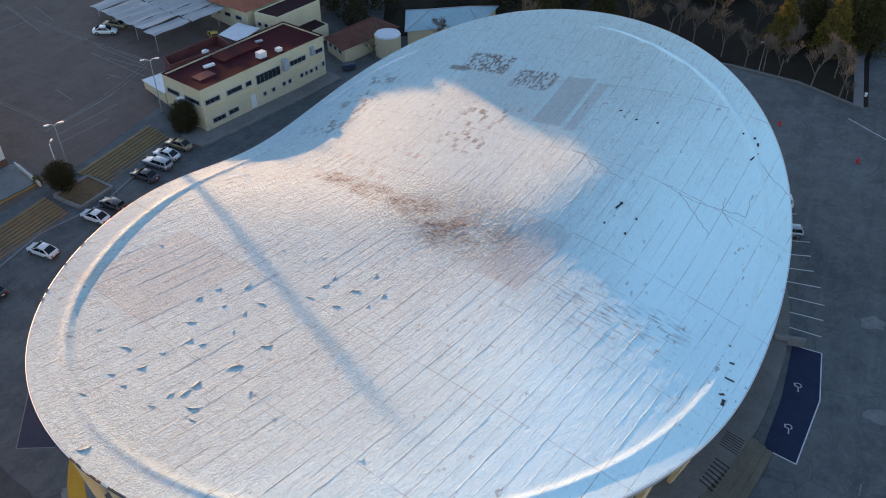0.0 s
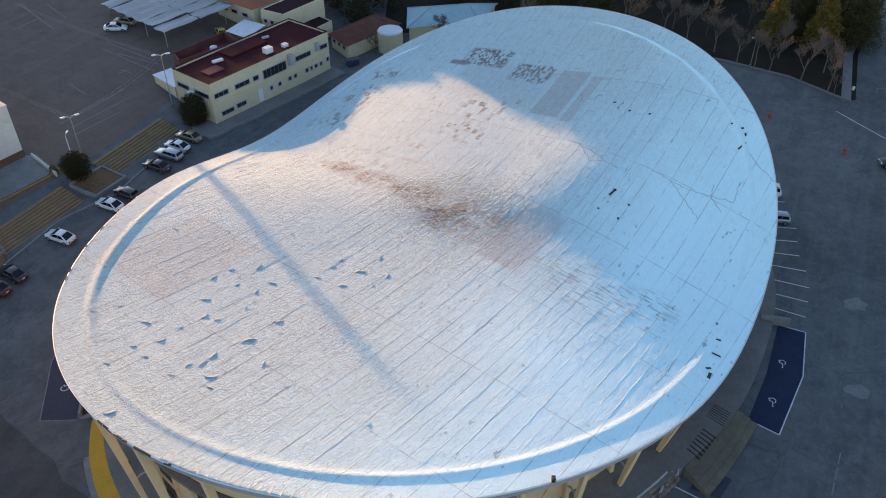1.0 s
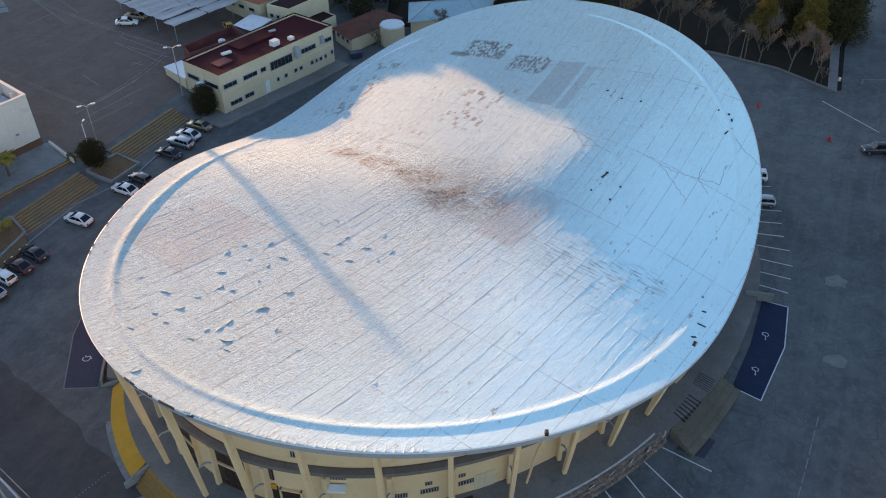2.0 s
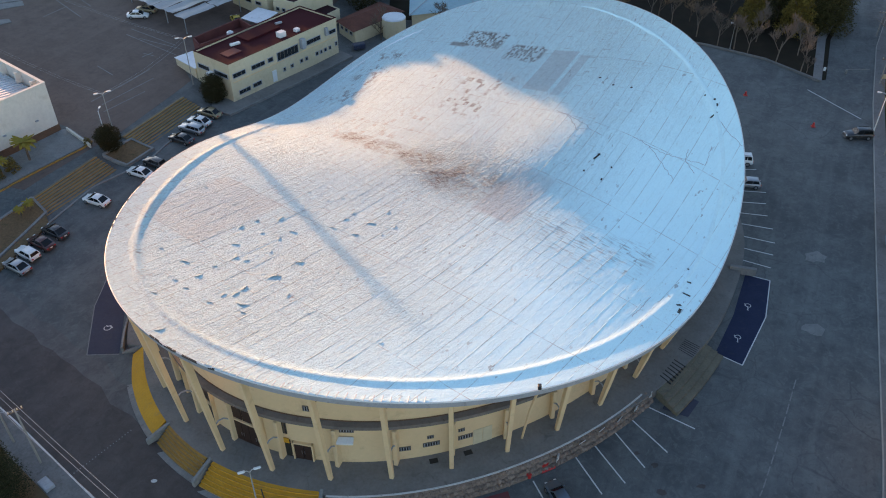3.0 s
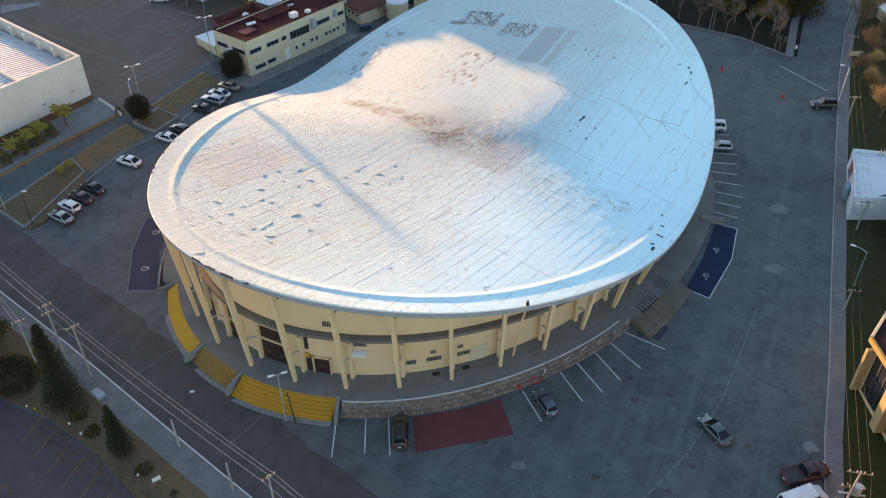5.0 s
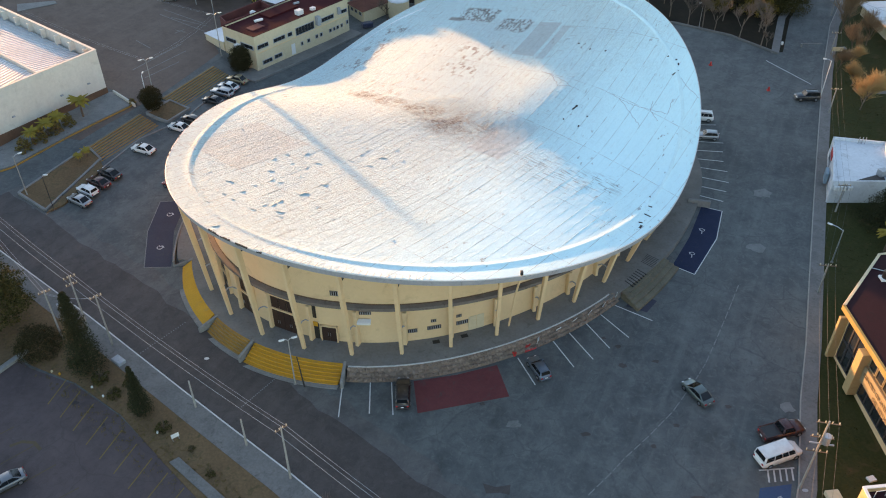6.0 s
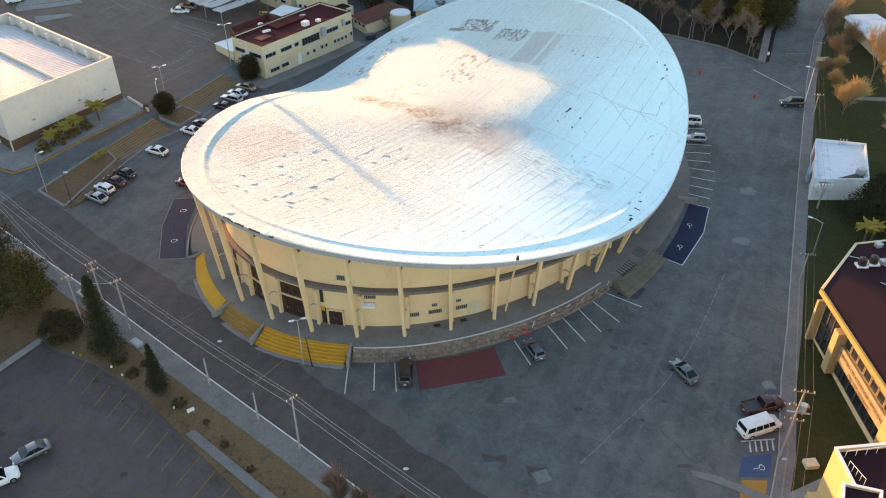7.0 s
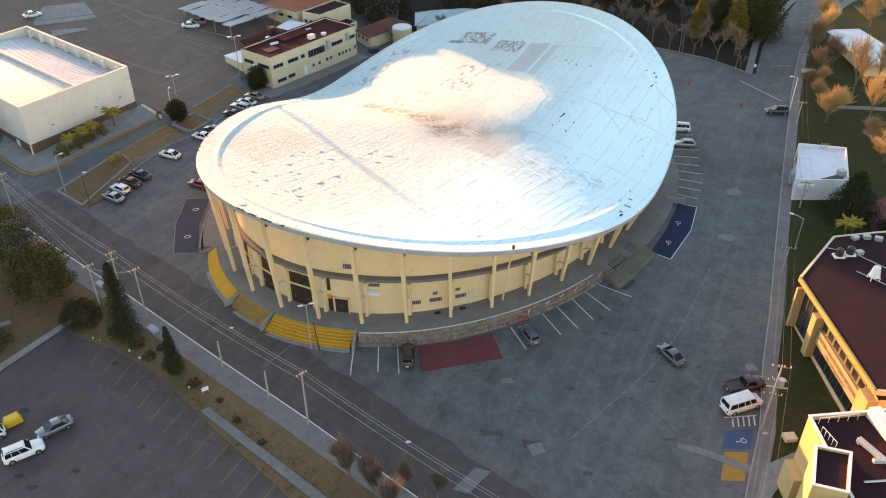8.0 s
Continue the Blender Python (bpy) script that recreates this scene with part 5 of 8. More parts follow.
part("branch", boxed(1.6, 0.5, 0.45, Matrix.Translation((0.3, -1.4, 0.2)), 0.05), FASCIA, duct)
part("foot", boxed(0.5, 0.5, 0.3, Matrix.Translation((-0.6, 1.3, 0))), GREY_STEEL, duct)
tagged(part("roof_shed", boxed(1.3, 6.5, 1.4, Matrix.Translation((45.8, 4.6, 10.0)) @ Matrix.Rotation(radians(8), 4, "Z"), 0.05), WHITE_PLASTIC), "long white box on the dark roof", "box")
tagged(part("roof_pipe", tube(bmesh.new(), [(40.6, -1.2, 10.15), (52, -0.4, 10.15)], 0.12, 6), GREY_STEEL), "thick pale pipe across the dark roof", "pipe", "roof pipes")
tagged(part("utility_box", boxed(1.5, 1.2, 0.6, Matrix.Translation((41.0, 13.6, 0.1)) @ Matrix.Rotation(0.1, 4, "Z"), 0.05), CREAM_PALE), "pale metal utility box on the grass", "box")
laid("forecourt", [(36.5, 9.5), (42.0, 12.0), (47.0, 10.5), (38.2, 7.4), (34.0, 3.0), (30, -6.0), (29.0, -5.0)], CONCRETE, 0.15, 0.3, "concrete forecourt of the yellow block", "pavement")

# added trees and chimney, unseen beyond the yard, keep low sun off roof parts
chimney = thing("chimney", Matrix.Translation((-108.3, 197, 11)), "unseen tall chimney added to cast the shadow strip on the roof", "chimney")
part("shaft", cone(bmesh.new(), 0.62, 0.45, 25.2, Matrix(), 16), STONE, chimney)
part("cap", cone(bmesh.new(), 0.62, 0.62, 0.4, Matrix.Translation((0, 0, 25.2)), 16), CONCRETE, chimney)


def on_wall(deg, z, off=-4.3):
    """A pose on the arena wall: x along the wall, y inwards."""
    a = radians(deg)
    p, q = Vector(ring(a - 0.004, off, z)), Vector(ring(a + 0.004, off, z))
    d = q - p
    return Matrix.Translation(ring(a, off, z)) @ Matrix.Rotation(math.atan2(d.y, d.x), 4, "Z")


def arc_len(d0, d1, off=-4.3):
    return math.dist(ring(radians(d0), off, 0), ring(radians(d1), off, 0))


# entrances and doors
def entrance(d0, d1, z0, z1, leaves, transom=0.0):
    w, m = arc_len(d0, d1), on_wall((d0 + d1) / 2, z0)
    bm = bmesh.new()
    for bx, bz, bw, bh in ((0, 0, 0.14, z1 - z0), (w - 0.14, 0, 0.14, z1 - z0), (0, z1 - z0 - 0.16, w, 0.16)) + (((0, transom, w, 0.22),) if transom else ()):
        box(bm, bw, 0.5, bh, m @ Matrix.Translation((bx + bw / 2 - w / 2, -0.08, bz)))
    door = in_arena(part("entrance", bm, CREAM, arena, "recessed brown double doors in a cream frame"))
    top = transom if transom else z1 - z0 - 0.16
    lw = (w - 0.28) / leaves
    for i in range(leaves):
        lm = m @ Matrix.Translation((-w / 2 + 0.14 + lw * (i + 0.5), -0.16, 0.02))
        leaf = part("door_leaf", boxed(lw - 0.04, 0.08, top - 0.05, lm, 0.01), DOOR_BROWN, door)
        part("handle", boxed(0.05, 0.06, 0.5, lm @ Matrix.Translation((lw * 0.35 * (1 if i % 2 == 0 else -1), -0.07, 0.9))), CHROME, leaf)
    if transom:
        n = max(2, round(w / 1.3))
        pw = (w - 0.28) / n
        for i in range(n):
            part("pane", boxed(pw - 0.08, 0.05, z1 - z0 - transom - 0.45, m @ Matrix.Translation((-w / 2 + 0.14 + pw * (i + 0.5), -0.14, transom + 0.24))), DOOR_BROWN, door)


entrance(243.5, 246.3, PLAT, 4.7, 2)
entrance(234.6, 239.6, PLAT, 7.7, 4, 3.2)
entrance(226.5, 231.0, PLAT, 7.8, 4, 3.0)
entrance(218.3, 223.0, PLAT, 7.8, 4, 3.0)
in_arena(part("dark_recess", boxed(0.9, 0.1, 2.6, on_wall(242.6, PLAT) @ Matrix.Translation((0, -0.04, 0))), DARK, arena))
in_arena(part("placard", boxed(0.75, 0.06, 0.75, on_wall(242.6, 4.25) @ Matrix.Translation((0, -0.14, 0)), 0.01), YELLOW_PAINT, arena, "square yellow notice board"))
in_arena(part("slit_window", boxed(0.85, 0.1, 2.3, on_wall(242.4, 5.6) @ Matrix.Translation((0, -0.04, 0))), GLASS_DARK, arena))
# vents, grilles, a shutter and a white canopy
def louvre(deg, z, w, h):
    m = on_wall(deg, z)
    bm = bmesh.new()
    for bx, bz, bw, bh in ((-w / 2, 0, w, 0.06), (-w / 2, h - 0.06, w, 0.06), (-w / 2, 0, 0.06, h), (w / 2 - 0.06, 0, 0.06, h)):
        box(bm, bw, 0.1, bh, m @ Matrix.Translation((bx + bw / 2, -0.03, bz)))
    v = in_arena(part("vent", bm, LEDGE, arena))
    part("vent_back", boxed(w - 0.1, 0.03, h - 0.1, m @ Matrix.Translation((0, -0.02, 0.05))), DARK, v)
    n = max(2, round(w / 0.3))
    for i in range(n):
        part("slat", boxed(0.07, 0.06, h - 0.12, m @ Matrix.Translation(((i + 0.5) * (w - 0.12) / n - w / 2 + 0.06, -0.05, 0.06))), FASCIA, v)


for deg, z, w, h in ((246.4, 9.7, 1.2, 0.75), (258.0, 3.5, 1.75, 0.6), (262.0, 3.6, 1.8, 0.6), (267.0, 3.5, 1.6, 0.6), (261.9, 4.8, 0.7, 0.45), (266.4, 4.8, 0.7, 0.45), (250.9, 6.9, 1.5, 0.5)):
    louvre(deg, z, w, h)
for deg in (268.95, 270.5):
    in_arena(part("shutter", boxed(1.05, 0.06, 2.3, on_wall(deg, PLAT) @ Matrix.Translation((0, -0.03, 0)), 0.01), CREAM_PALE, arena, "pale closed shutter"))
in_arena(part("canopy", boxed(1.7, 0.8, 0.35, on_wall(250.7, 5.9) @ Matrix.Translation((0, -0.4, 0)) @ Matrix.Rotation(radians(18), 4, "X"), 0.06), WHITE_PLASTIC, arena, "small white canopy on the wall"))
in_arena(part("downpipe", tube(bmesh.new(), [ring(radians(276.2), -2.9, PLAT), ring(radians(276.6), -1.6, 8), ring(radians(277.0), 0.1, edge_top(radians(277)) + 0.3)], 0.13, 7), CREAM, arena))
in_arena(part("speaker", boxed(0.35, 0.45, 0.5, Matrix.Translation(ring(radians(277.0), 0.1, edge_top(radians(277)) + 0.2)), 0.04), BLACK_PLASTIC, arena, "small dark loudspeaker on the roof's edge"))
for deg in (262.5, 267.5):
    tagged(part("floor_grate", boxed(0.9, 0.6, 0.03, on_wall(deg, PLAT, -3.4)), DARK), "dark iron grate in the terrace floor", "grate")

# torn flaps of the roof membrane, lifted along one edge
def roof_top(x, y):
    a = math.atan2(y - CY, x - CX)
    return float(roof_z(x, y) + roof_relief(x, y, series(RIM_R, a) - math.hypot(x - CX, y - CY)))


def torn_flap(x, y, size, turn, lift, seed):
    rnd = random.Random(seed)
    n, k = 11, 6
    bend, skew = rnd.uniform(0.15, 0.5) * rnd.choice((-1, 1, 1)), rnd.uniform(-0.25, 0.25)
    edge = [rnd.uniform(0.75, 1.2) for _ in range(n)]
    verts, faces = [], []
    for j in range(k + 2):
        t = min(j / k, 1.0)
        for i in range(n):
            w = i / (n - 1) * 2 - 1
            body = (1 - abs(w) ** 2.2) * edge[i]
            px = size * (w + skew * t)
            py = size * (0.55 * body * (t - 0.6) + bend * (w * w - 0.4))
            hgt = lift * body * t ** 1.6 * (0.8 + 0.4 * rnd.random())
            if j == k + 1:
                hgt, py = -0.06, py - 0.16 * size * body
            c, d = math.cos(turn), math.sin(turn)
            wx, wy = x + px * c - py * d, y + px * d + py * c
            verts.append((wx, wy, roof_top(wx, wy) + max(hgt, 0.0) + (0.012 if j <= k else -0.05)))
    for j in range(k + 1):
        for i in range(n - 1):
            faces.append((j * n + i, j * n + i + 1, (j + 1) * n + i + 1, (j + 1) * n + i))
    in_arena(raw("torn_flap", verts, faces, ROOF, arena, "", True))


LEE = math.atan2(-0.825, 0.565) - math.pi / 2
TEARS = ((-18.8, 50.0, 1.5), (-21.3, 47.3, 1.3), (-21.0, 44.5, 1.4), (-21.9, 46.0, 1.1), (-26.2, 48.9, 1.0), (-28.4, 51.3, 1.1), (-23.5, 53.4, 1.2), (-16.5, 53.5, 1.1), (-24.1, 56.0, 1.0), (-19.5, 58.1, 0.8), (-18.1, 60.0, 1.0),
         (-21.6, 59.1, 0.6), (-24.3, 59.9, 1.0), (-20.3, 42.9, 0.6), (-20.1, 62.8, 1.2), (-6.5, 40.2, 0.5), (-24.0, 44.1, 0.6), (-16.6, 46.8, 0.8), (-28.3, 47.5, 0.6), (-22.2, 52.8, 0.7), (-19.9, 55.2, 0.5), (-17.6, 69.8, 0.4),
         (-25.2, 51.1, 0.6), (-22.9, 45.7, 0.8), (-13.7, 61.7, 0.9), (-15.1, 68.1, 0.5), (-22.8, 61.8, 0.7), (-9.2, 63.3, 1.2), (-6.3, 62.9, 1.1), (-10.8, 60.5, 1.0), (-12.3, 63.9, 0.8), (-11.6, 65.5, 0.8), (-13.2, 68.9, 0.5),
         (-7.7, 60.8, 0.5), (-7.3, 66.0, 0.7), (-30.4, 68.6, 0.6), (-8.0, 48.6, 0.4), (-14.0, 44.0, 0.4), (-26.8, 46.2, 0.5), (-12.0, 52.0, 0.4), (-29.6, 44.6, 0.6), (-27.0, 38.6, 1.0), (-31.5, 53.5, 0.5), (18.4, 83.8, 0.5), (15.4, 80.1, 0.5))
for i, (x, y, size) in enumerate(TEARS):
    torn_flap(x, y, size * 0.55, LEE + radians(48 * math.sin(i * 2.3)), 0.045 + 0.05 * size, i)
# welded laps between the membrane sheets
def lap(name, along, fixed, lo, hi, width, height, seed):
    rnd = random.Random(seed)
    c, d = math.cos(STRIP), math.sin(STRIP)
    rows, verts, faces = [], [], []
    t, p1, p2 = lo, rnd.uniform(0, 6), rnd.uniform(0, 6)
    while t < hi:
        off = fixed + 0.05 * math.sin(t * 0.4 + p1) + 0.03 * math.sin(t * 1.7 + p2)
        u, v = (t, off) if along else (off, t)
        x, y = u * c - v * d, u * d + v * c
        inside = float(series(RIM_R, math.atan2(y - CY, x - CX))) - math.hypot(x - CX, y - CY)
        if inside > 3.9:
            h = height * max(0.0, 0.55 + 0.5 * math.sin(t * 0.31 + p2) + rnd.uniform(-0.3, 0.5)) - 0.002
            n = len(verts)
            for side, up in ((-0.5, -0.03), (-0.1, h), (0.16, h * 0.9), (0.5, -0.03)):
                uu, vv = (u, v + side * width) if along else (u + side * width, v)
                wx, wy = uu * c - vv * d, uu * d + vv * c
                verts.append((wx, wy, roof_top(wx, wy) + up))
            if rows and rows[-1][1] == t - 0.5:
                m = rows[-1][0]
                faces += [(m + k, m + k + 1, n + k + 1, n + k) for k in range(3)]
            rows.append((n, t))
        t += 0.5
    if faces:
        in_arena(raw(name, verts, faces, ROOF, arena, "", False))


for k in range(-8, 54):
    lap("lap_seam", True, 18.9 + 1.3 * k, 10.0, 125.0, 0.17, 0.017 if k % 2 == 0 else 0.010, 300 + k)
for k, u in enumerate((28.2, 41.3, 54.3, 69.7, 81.9, 95.0)):
    lap("cross_seam", False, u, 0.0, 90.0, 0.16, 0.012, 400 + k)
# a paler ribbon along the ridge on the far side of the roof
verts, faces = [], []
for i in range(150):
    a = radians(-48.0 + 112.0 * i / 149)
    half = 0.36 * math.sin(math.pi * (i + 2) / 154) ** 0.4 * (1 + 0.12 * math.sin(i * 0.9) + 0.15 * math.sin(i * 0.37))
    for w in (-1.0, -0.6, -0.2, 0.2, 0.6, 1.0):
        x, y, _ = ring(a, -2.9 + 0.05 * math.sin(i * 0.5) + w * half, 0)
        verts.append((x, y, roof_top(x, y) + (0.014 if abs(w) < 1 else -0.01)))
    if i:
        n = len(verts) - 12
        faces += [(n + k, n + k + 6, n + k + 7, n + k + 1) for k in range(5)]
in_arena(raw("ridge_coat", verts, faces, RIDGE_BAND, arena, "pale band along the ridge", True))
# bright ribbon on the edge ridge's crest, sunlight put into its colour
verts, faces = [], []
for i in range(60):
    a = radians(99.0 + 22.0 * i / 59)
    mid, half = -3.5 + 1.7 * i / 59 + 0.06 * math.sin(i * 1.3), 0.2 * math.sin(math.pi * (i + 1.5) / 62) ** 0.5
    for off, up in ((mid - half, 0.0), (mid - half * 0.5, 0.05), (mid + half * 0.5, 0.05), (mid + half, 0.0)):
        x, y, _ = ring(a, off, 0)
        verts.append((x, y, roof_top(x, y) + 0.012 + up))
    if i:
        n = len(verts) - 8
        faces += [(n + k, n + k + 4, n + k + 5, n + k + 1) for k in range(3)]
in_arena(raw("ridge_cap", verts, faces, SUNLIT_RIDGE, arena, "white strip painted in for sunlight on the ridge", True))
# long cracks sealed with dark bitumen
CRACKS = (((16.5, 89.6), (18.1, 87.9), (18.9, 84.6), (20.7, 84.2), (22.2, 82.8)), ((18.1, 87.9), (20.4, 85.1), (20.7, 84.2)), ((26.5, 81.9), (28.4, 80.2), (30.8, 74.7)), ((28.4, 80.2), (30.4, 78.6), (32.9, 77.6), (33.8, 75.5)),
          ((32.9, 77.6), (35.5, 76.7), (36.8, 79.3)), ((38.7, 82.8), (39.4, 81.0), (41.0, 79.0)), ((23.8, 53.5), (20.8, 49.3)), ((32.9, 77.6), (33.6, 79.2)))
for i, pts in enumerate(CRACKS):
    rc = random.Random(500 + i)
    fine_c = []
    for p, q in zip(pts, pts[1:]):
        m = max(2, round(math.dist(p, q) / 0.45))
        fine_c += [(p[0] + (q[0] - p[0]) * k / m + rc.uniform(-0.1, 0.1), p[1] + (q[1] - p[1]) * k / m + rc.uniform(-0.1, 0.1)) for k in range(m)]
    fine_c.append(pts[-1])
    outl = band(fine_c, -0.03, 0.03)
    n = len(fine_c)
    verts = [(x, y, roof_top(x, y) + 0.03) for x, y in outl]
    in_arena(raw("sealed_crack", verts, [(k, k + 1, 2 * n - 2 - k, 2 * n - 1 - k) for k in range(n - 1)], FASCIA, arena))
# pale drip edge round the roof and the open ribs where its flashing is gone
in_arena(raw("drip_edge", *ring_loft(lambda a: [(0.03, edge_top(a) + 0.035), (0.1, edge_top(a) + 0.03), (0.11, edge_top(a) - 0.07), (0.05, edge_top(a) - 0.08)], closed=True), WHITE_PLASTIC, arena, "pale metal drip edge"))
for k in range(26):
    a = radians(238.5 + 0.95 * k)
    m = Matrix.Translation(ring(a, -0.32, rim_z(a) + 0.05)) @ Matrix.Rotation(a, 4, "Z") @ Matrix.Rotation(radians(4 * math.sin(k * 2.1)), 4, "X")
    in_arena(part("edge_rib", boxed(0.72 + 0.12 * math.sin(k * 1.7), 0.07, 0.13, m, 0.02), WHITE_PLASTIC, arena))
# loose tar scraps
for x, y, w, d, r in ((30.2, 60.0, 1.2, 0.35, 60), (29.4, 57.8, 1.6, 0.4, 95), (29.2, 58.2, 0.9, 0.3, 20), (28.7, 55.4, 0.3, 1.7, -20), (27.2, 53.1, 0.35, 1.1, 10), (27.0, 52.0, 1.6, 0.6, -35), (23.5, 94.9, 0.3, 0.7, -36), (25.1, 92.5, 0.35, 0.6, -36), (27.5, 91.1, 0.35, 0.6, -36),
                      (37.3, 87.3, 0.35, 0.9, -36), (38.4, 86.4, 0.5, 0.5, 0), (38.6, 85.5, 0.35, 0.9, 10), (37.9, 84.0, 0.3, 2.6, -36), (21.0, 78.9, 0.35, 2.0, -36), (21.4, 79.3, 0.6, 0.6, 10), (19.0, 76.5, 0.35, 0.5, 0), (22.8, 76.9, 0.35, 0.5, 20), (21.2, 74.9, 0.35, 0.6, -20)):
    gx0 = (float(roof_z(x + 0.2, y)) - float(roof_z(x - 0.2, y))) / 0.4
    gy0 = (float(roof_z(x, y + 0.2)) - float(roof_z(x, y - 0.2))) / 0.4
    up = Vector((-gx0, -gy0, 1)).to_track_quat("Z", "Y").to_matrix().to_4x4()
    w, d = 0.62 * w, 0.6 * d
    bm = prism(bmesh.new(), [(-w / 2, -d / 2), (w * 0.1, -d * 0.4), (w / 2, -d / 2), (w * 0.42, d * 0.5), (-w * 0.1, d * 0.38), (-w * 0.5, d * 0.45)], -0.03, 0.03)
    bm.transform(Matrix.Translation((x, y, float(roof_z(x, y)) + 0.05)) @ up @ Matrix.Rotation(radians(r), 4, "Z"))
    in_arena(part("tar_scrap", bm, DARK, arena))
# dark lifted strips along the front edge
for i, deg in enumerate((231.0, 232.1, 233.6, 234.4, 236.2, 237.0, 239.4, 205.0, 203.4, 197.5, 192.5)):
    m = on_wall(deg, edge_top(radians(deg)) - 0.16, 0.06)
    in_arena(part("loose_flashing", boxed(0.7 + 0.45 * math.sin(i * 2.1) ** 2, 0.12, 0.2, m @ Matrix.Rotation(radians(6 * math.sin(i * 1.7)), 4, "Y")), BRACKET, arena))


# ---- steps, cheek walls and rubble wall of the terrace ----
def arc_slab(name, d0, d1, o0, o1, z0, z1, mat, parent=None, n=None):
    n = n or max(2, round(abs(d1 - d0) / 1.2))
    verts, faces = [], []
    for i in range(n + 1):
        a = radians(d0 + (d1 - d0) * i / n)
        verts += [ring(a, o0, z0), ring(a, o1, z0), ring(a, o1, z1), ring(a, o0, z1)]
    for i in range(n):
        for k in range(4):
            faces.append((i * 4 + k, i * 4 + (k + 1) % 4, (i + 1) * 4 + (k + 1) % 4, (i + 1) * 4 + k))
    return raw(name, verts, faces + [(3, 2, 1, 0), (n * 4, n * 4 + 1, n * 4 + 2, n * 4 + 3)], mat, parent)


for d0, d1, mat, reach, label in ((235.0, 249.4, YELLOW_PAINT, 1.95, "broad yellow painted steps up to the terrace"), (226.2, 234.0, YELLOW_WORN, 1.5, "worn yellowish steps up to the terrace"), (210.0, 225.2, YELLOW_PAINT, 1.35, "curved bright yellow ramp beside the arena")):
    stairs = tagged(new("stairs"), label, "stairs", "terrace steps")
    mid = ring(radians((d0 + d1) / 2), 2.0, 0)
    low = land(mid[0], mid[1])
    arc_slab("foot_strip", d0 - 0.2, d1 + 0.2, reach - 0.1, reach + 0.6, low - 0.3, low + 0.09, CONCRETE, stairs)
    if d0 < 215:
        n = 14
        vs = [ring(radians(d0 + (d1 - d0) * i / n), o, z) for i in range(n + 1) for o, z in ((-0.6, PLAT - 0.02), (-0.35, PLAT - 0.02), (0.6, PLAT * 0.52 + low * 0.48), (reach, low + 0.1), (reach, low - 0.3), (-0.6, low - 0.3))]
        part_faces = [(i * 6 + k, i * 6 + (k + 1) % 6, i * 6 + 6 + (k + 1) % 6, i * 6 + 6 + k) for i in range(n) for k in range(6)]
        raw("slope", vs, part_faces + [tuple(range(6)), tuple(range(n * 6, n * 6 + 6))[::-1]], mat, stairs)
        continue
    tread = (reach + 0.38) / 6
    for k in range(6):
        top = low + (PLAT - low) * (6 - k) / 6 - 0.02
        inner = -0.38 + tread * k - (0.3 if k == 0 else 0.0)
        step = arc_slab("step", d0, d1, inner, -0.38 + tread * (k + 1), low - 0.4, top, mat, stairs)
        arc_slab("nosing", d0, d1, -0.41 + tread * (k + 1), -0.368 + tread * (k + 1), top - 0.05, top + 0.006, STEP if mat is YELLOW_WORN else YELLOW_WORN, step)
for deg in (249.8, 234.5, 225.7, 209.4):
    m = on_wall(deg, -0.2, 0.85)
    bm = boxed(0.4, 2.9, PLAT + 0.36, m, 0.06)
    for v in bm.verts:
        if v.co.z > 1.5 and (m.inverted() @ v.co).y < 0:
            v.co.z -= 0.75
    tagged(part("cheek_wall", bm, CONCRETE), "sloping concrete cheek wall of the steps", "wall", kind="structure")
tagged(arc_slab("edge_line", 250.2, 300.0, 0.02, 0.22, PLAT - 0.02, PLAT + 0.035, WHITE_PAINT, n=44), "white painted edge of the terrace", "edge", kind="structure")
tagged(arc_slab("edge_line", 178.0, 209.0, plat_off(radians(195)) - 0.02, plat_off(radians(195)) + 0.25, 1.0, PLAT + 0.12, CONCRETE, n=24), "concrete edge of the terrace", "edge", kind="structure")
# paved steps and a small ramp on the low side
apron = tagged(new("apron"), "worn paved apron with shallow steps", "steps", kind="structure")
for k in range(4):
    arc_slab("step", 303.0, 320.0, plat_off(radians(311)) - 0.4 + 0.8 * k, plat_off(radians(311)) + 0.5 + 0.8 * k, 0.2, PLAT - 0.12 - 0.22 * k, APRON, apron)
for k in range(7):
    arc_slab("groove", 314.6 + 0.55 * k, 314.75 + 0.55 * k, plat_off(radians(318)) - 2.2, plat_off(radians(318)) - 0.2, PLAT - 0.1, PLAT + 0.012, DARK, apron)
    arc_slab("groove", 306.0 + 0.9 * k, 306.25 + 0.9 * k, plat_off(radians(311)) - 1.4, plat_off(radians(311)) + 0.2, PLAT - 0.1, PLAT + 0.012, DARK, apron)
tagged(part("ramp_wall", boxed(0.45, 4.6, 0.9, on_wall(327.0, 1.0, 0.9) @ Matrix.Rotation(radians(80), 4, "Z"), 0.05), CONCRETE), "low concrete wall of a small ramp", "wall")
tagged(part("ramp_end", boxed(1.5, 0.6, 0.9, on_wall(322.8, 1.0, 0.9), 0.05), YELLOW_PAINT), "yellow painted end of a low ramp wall", "block")
tagged(arc_slab("low_side_wall", 345.0, 345.8, 0.6, 4.0, 0.8, 2.6, CONCRETE), "low concrete wall beside the blue bay", "wall", kind="structure")

# ---- paint on the ground ----
def line(p, q, w=0.14, mat=None, label="white parking line on the asphalt", group="parking lines"):
    laid("parking_line", strip(p, q, w), mat or WHITE_PAINT, 0.028, 0.02, label, "marking", "structure", group)


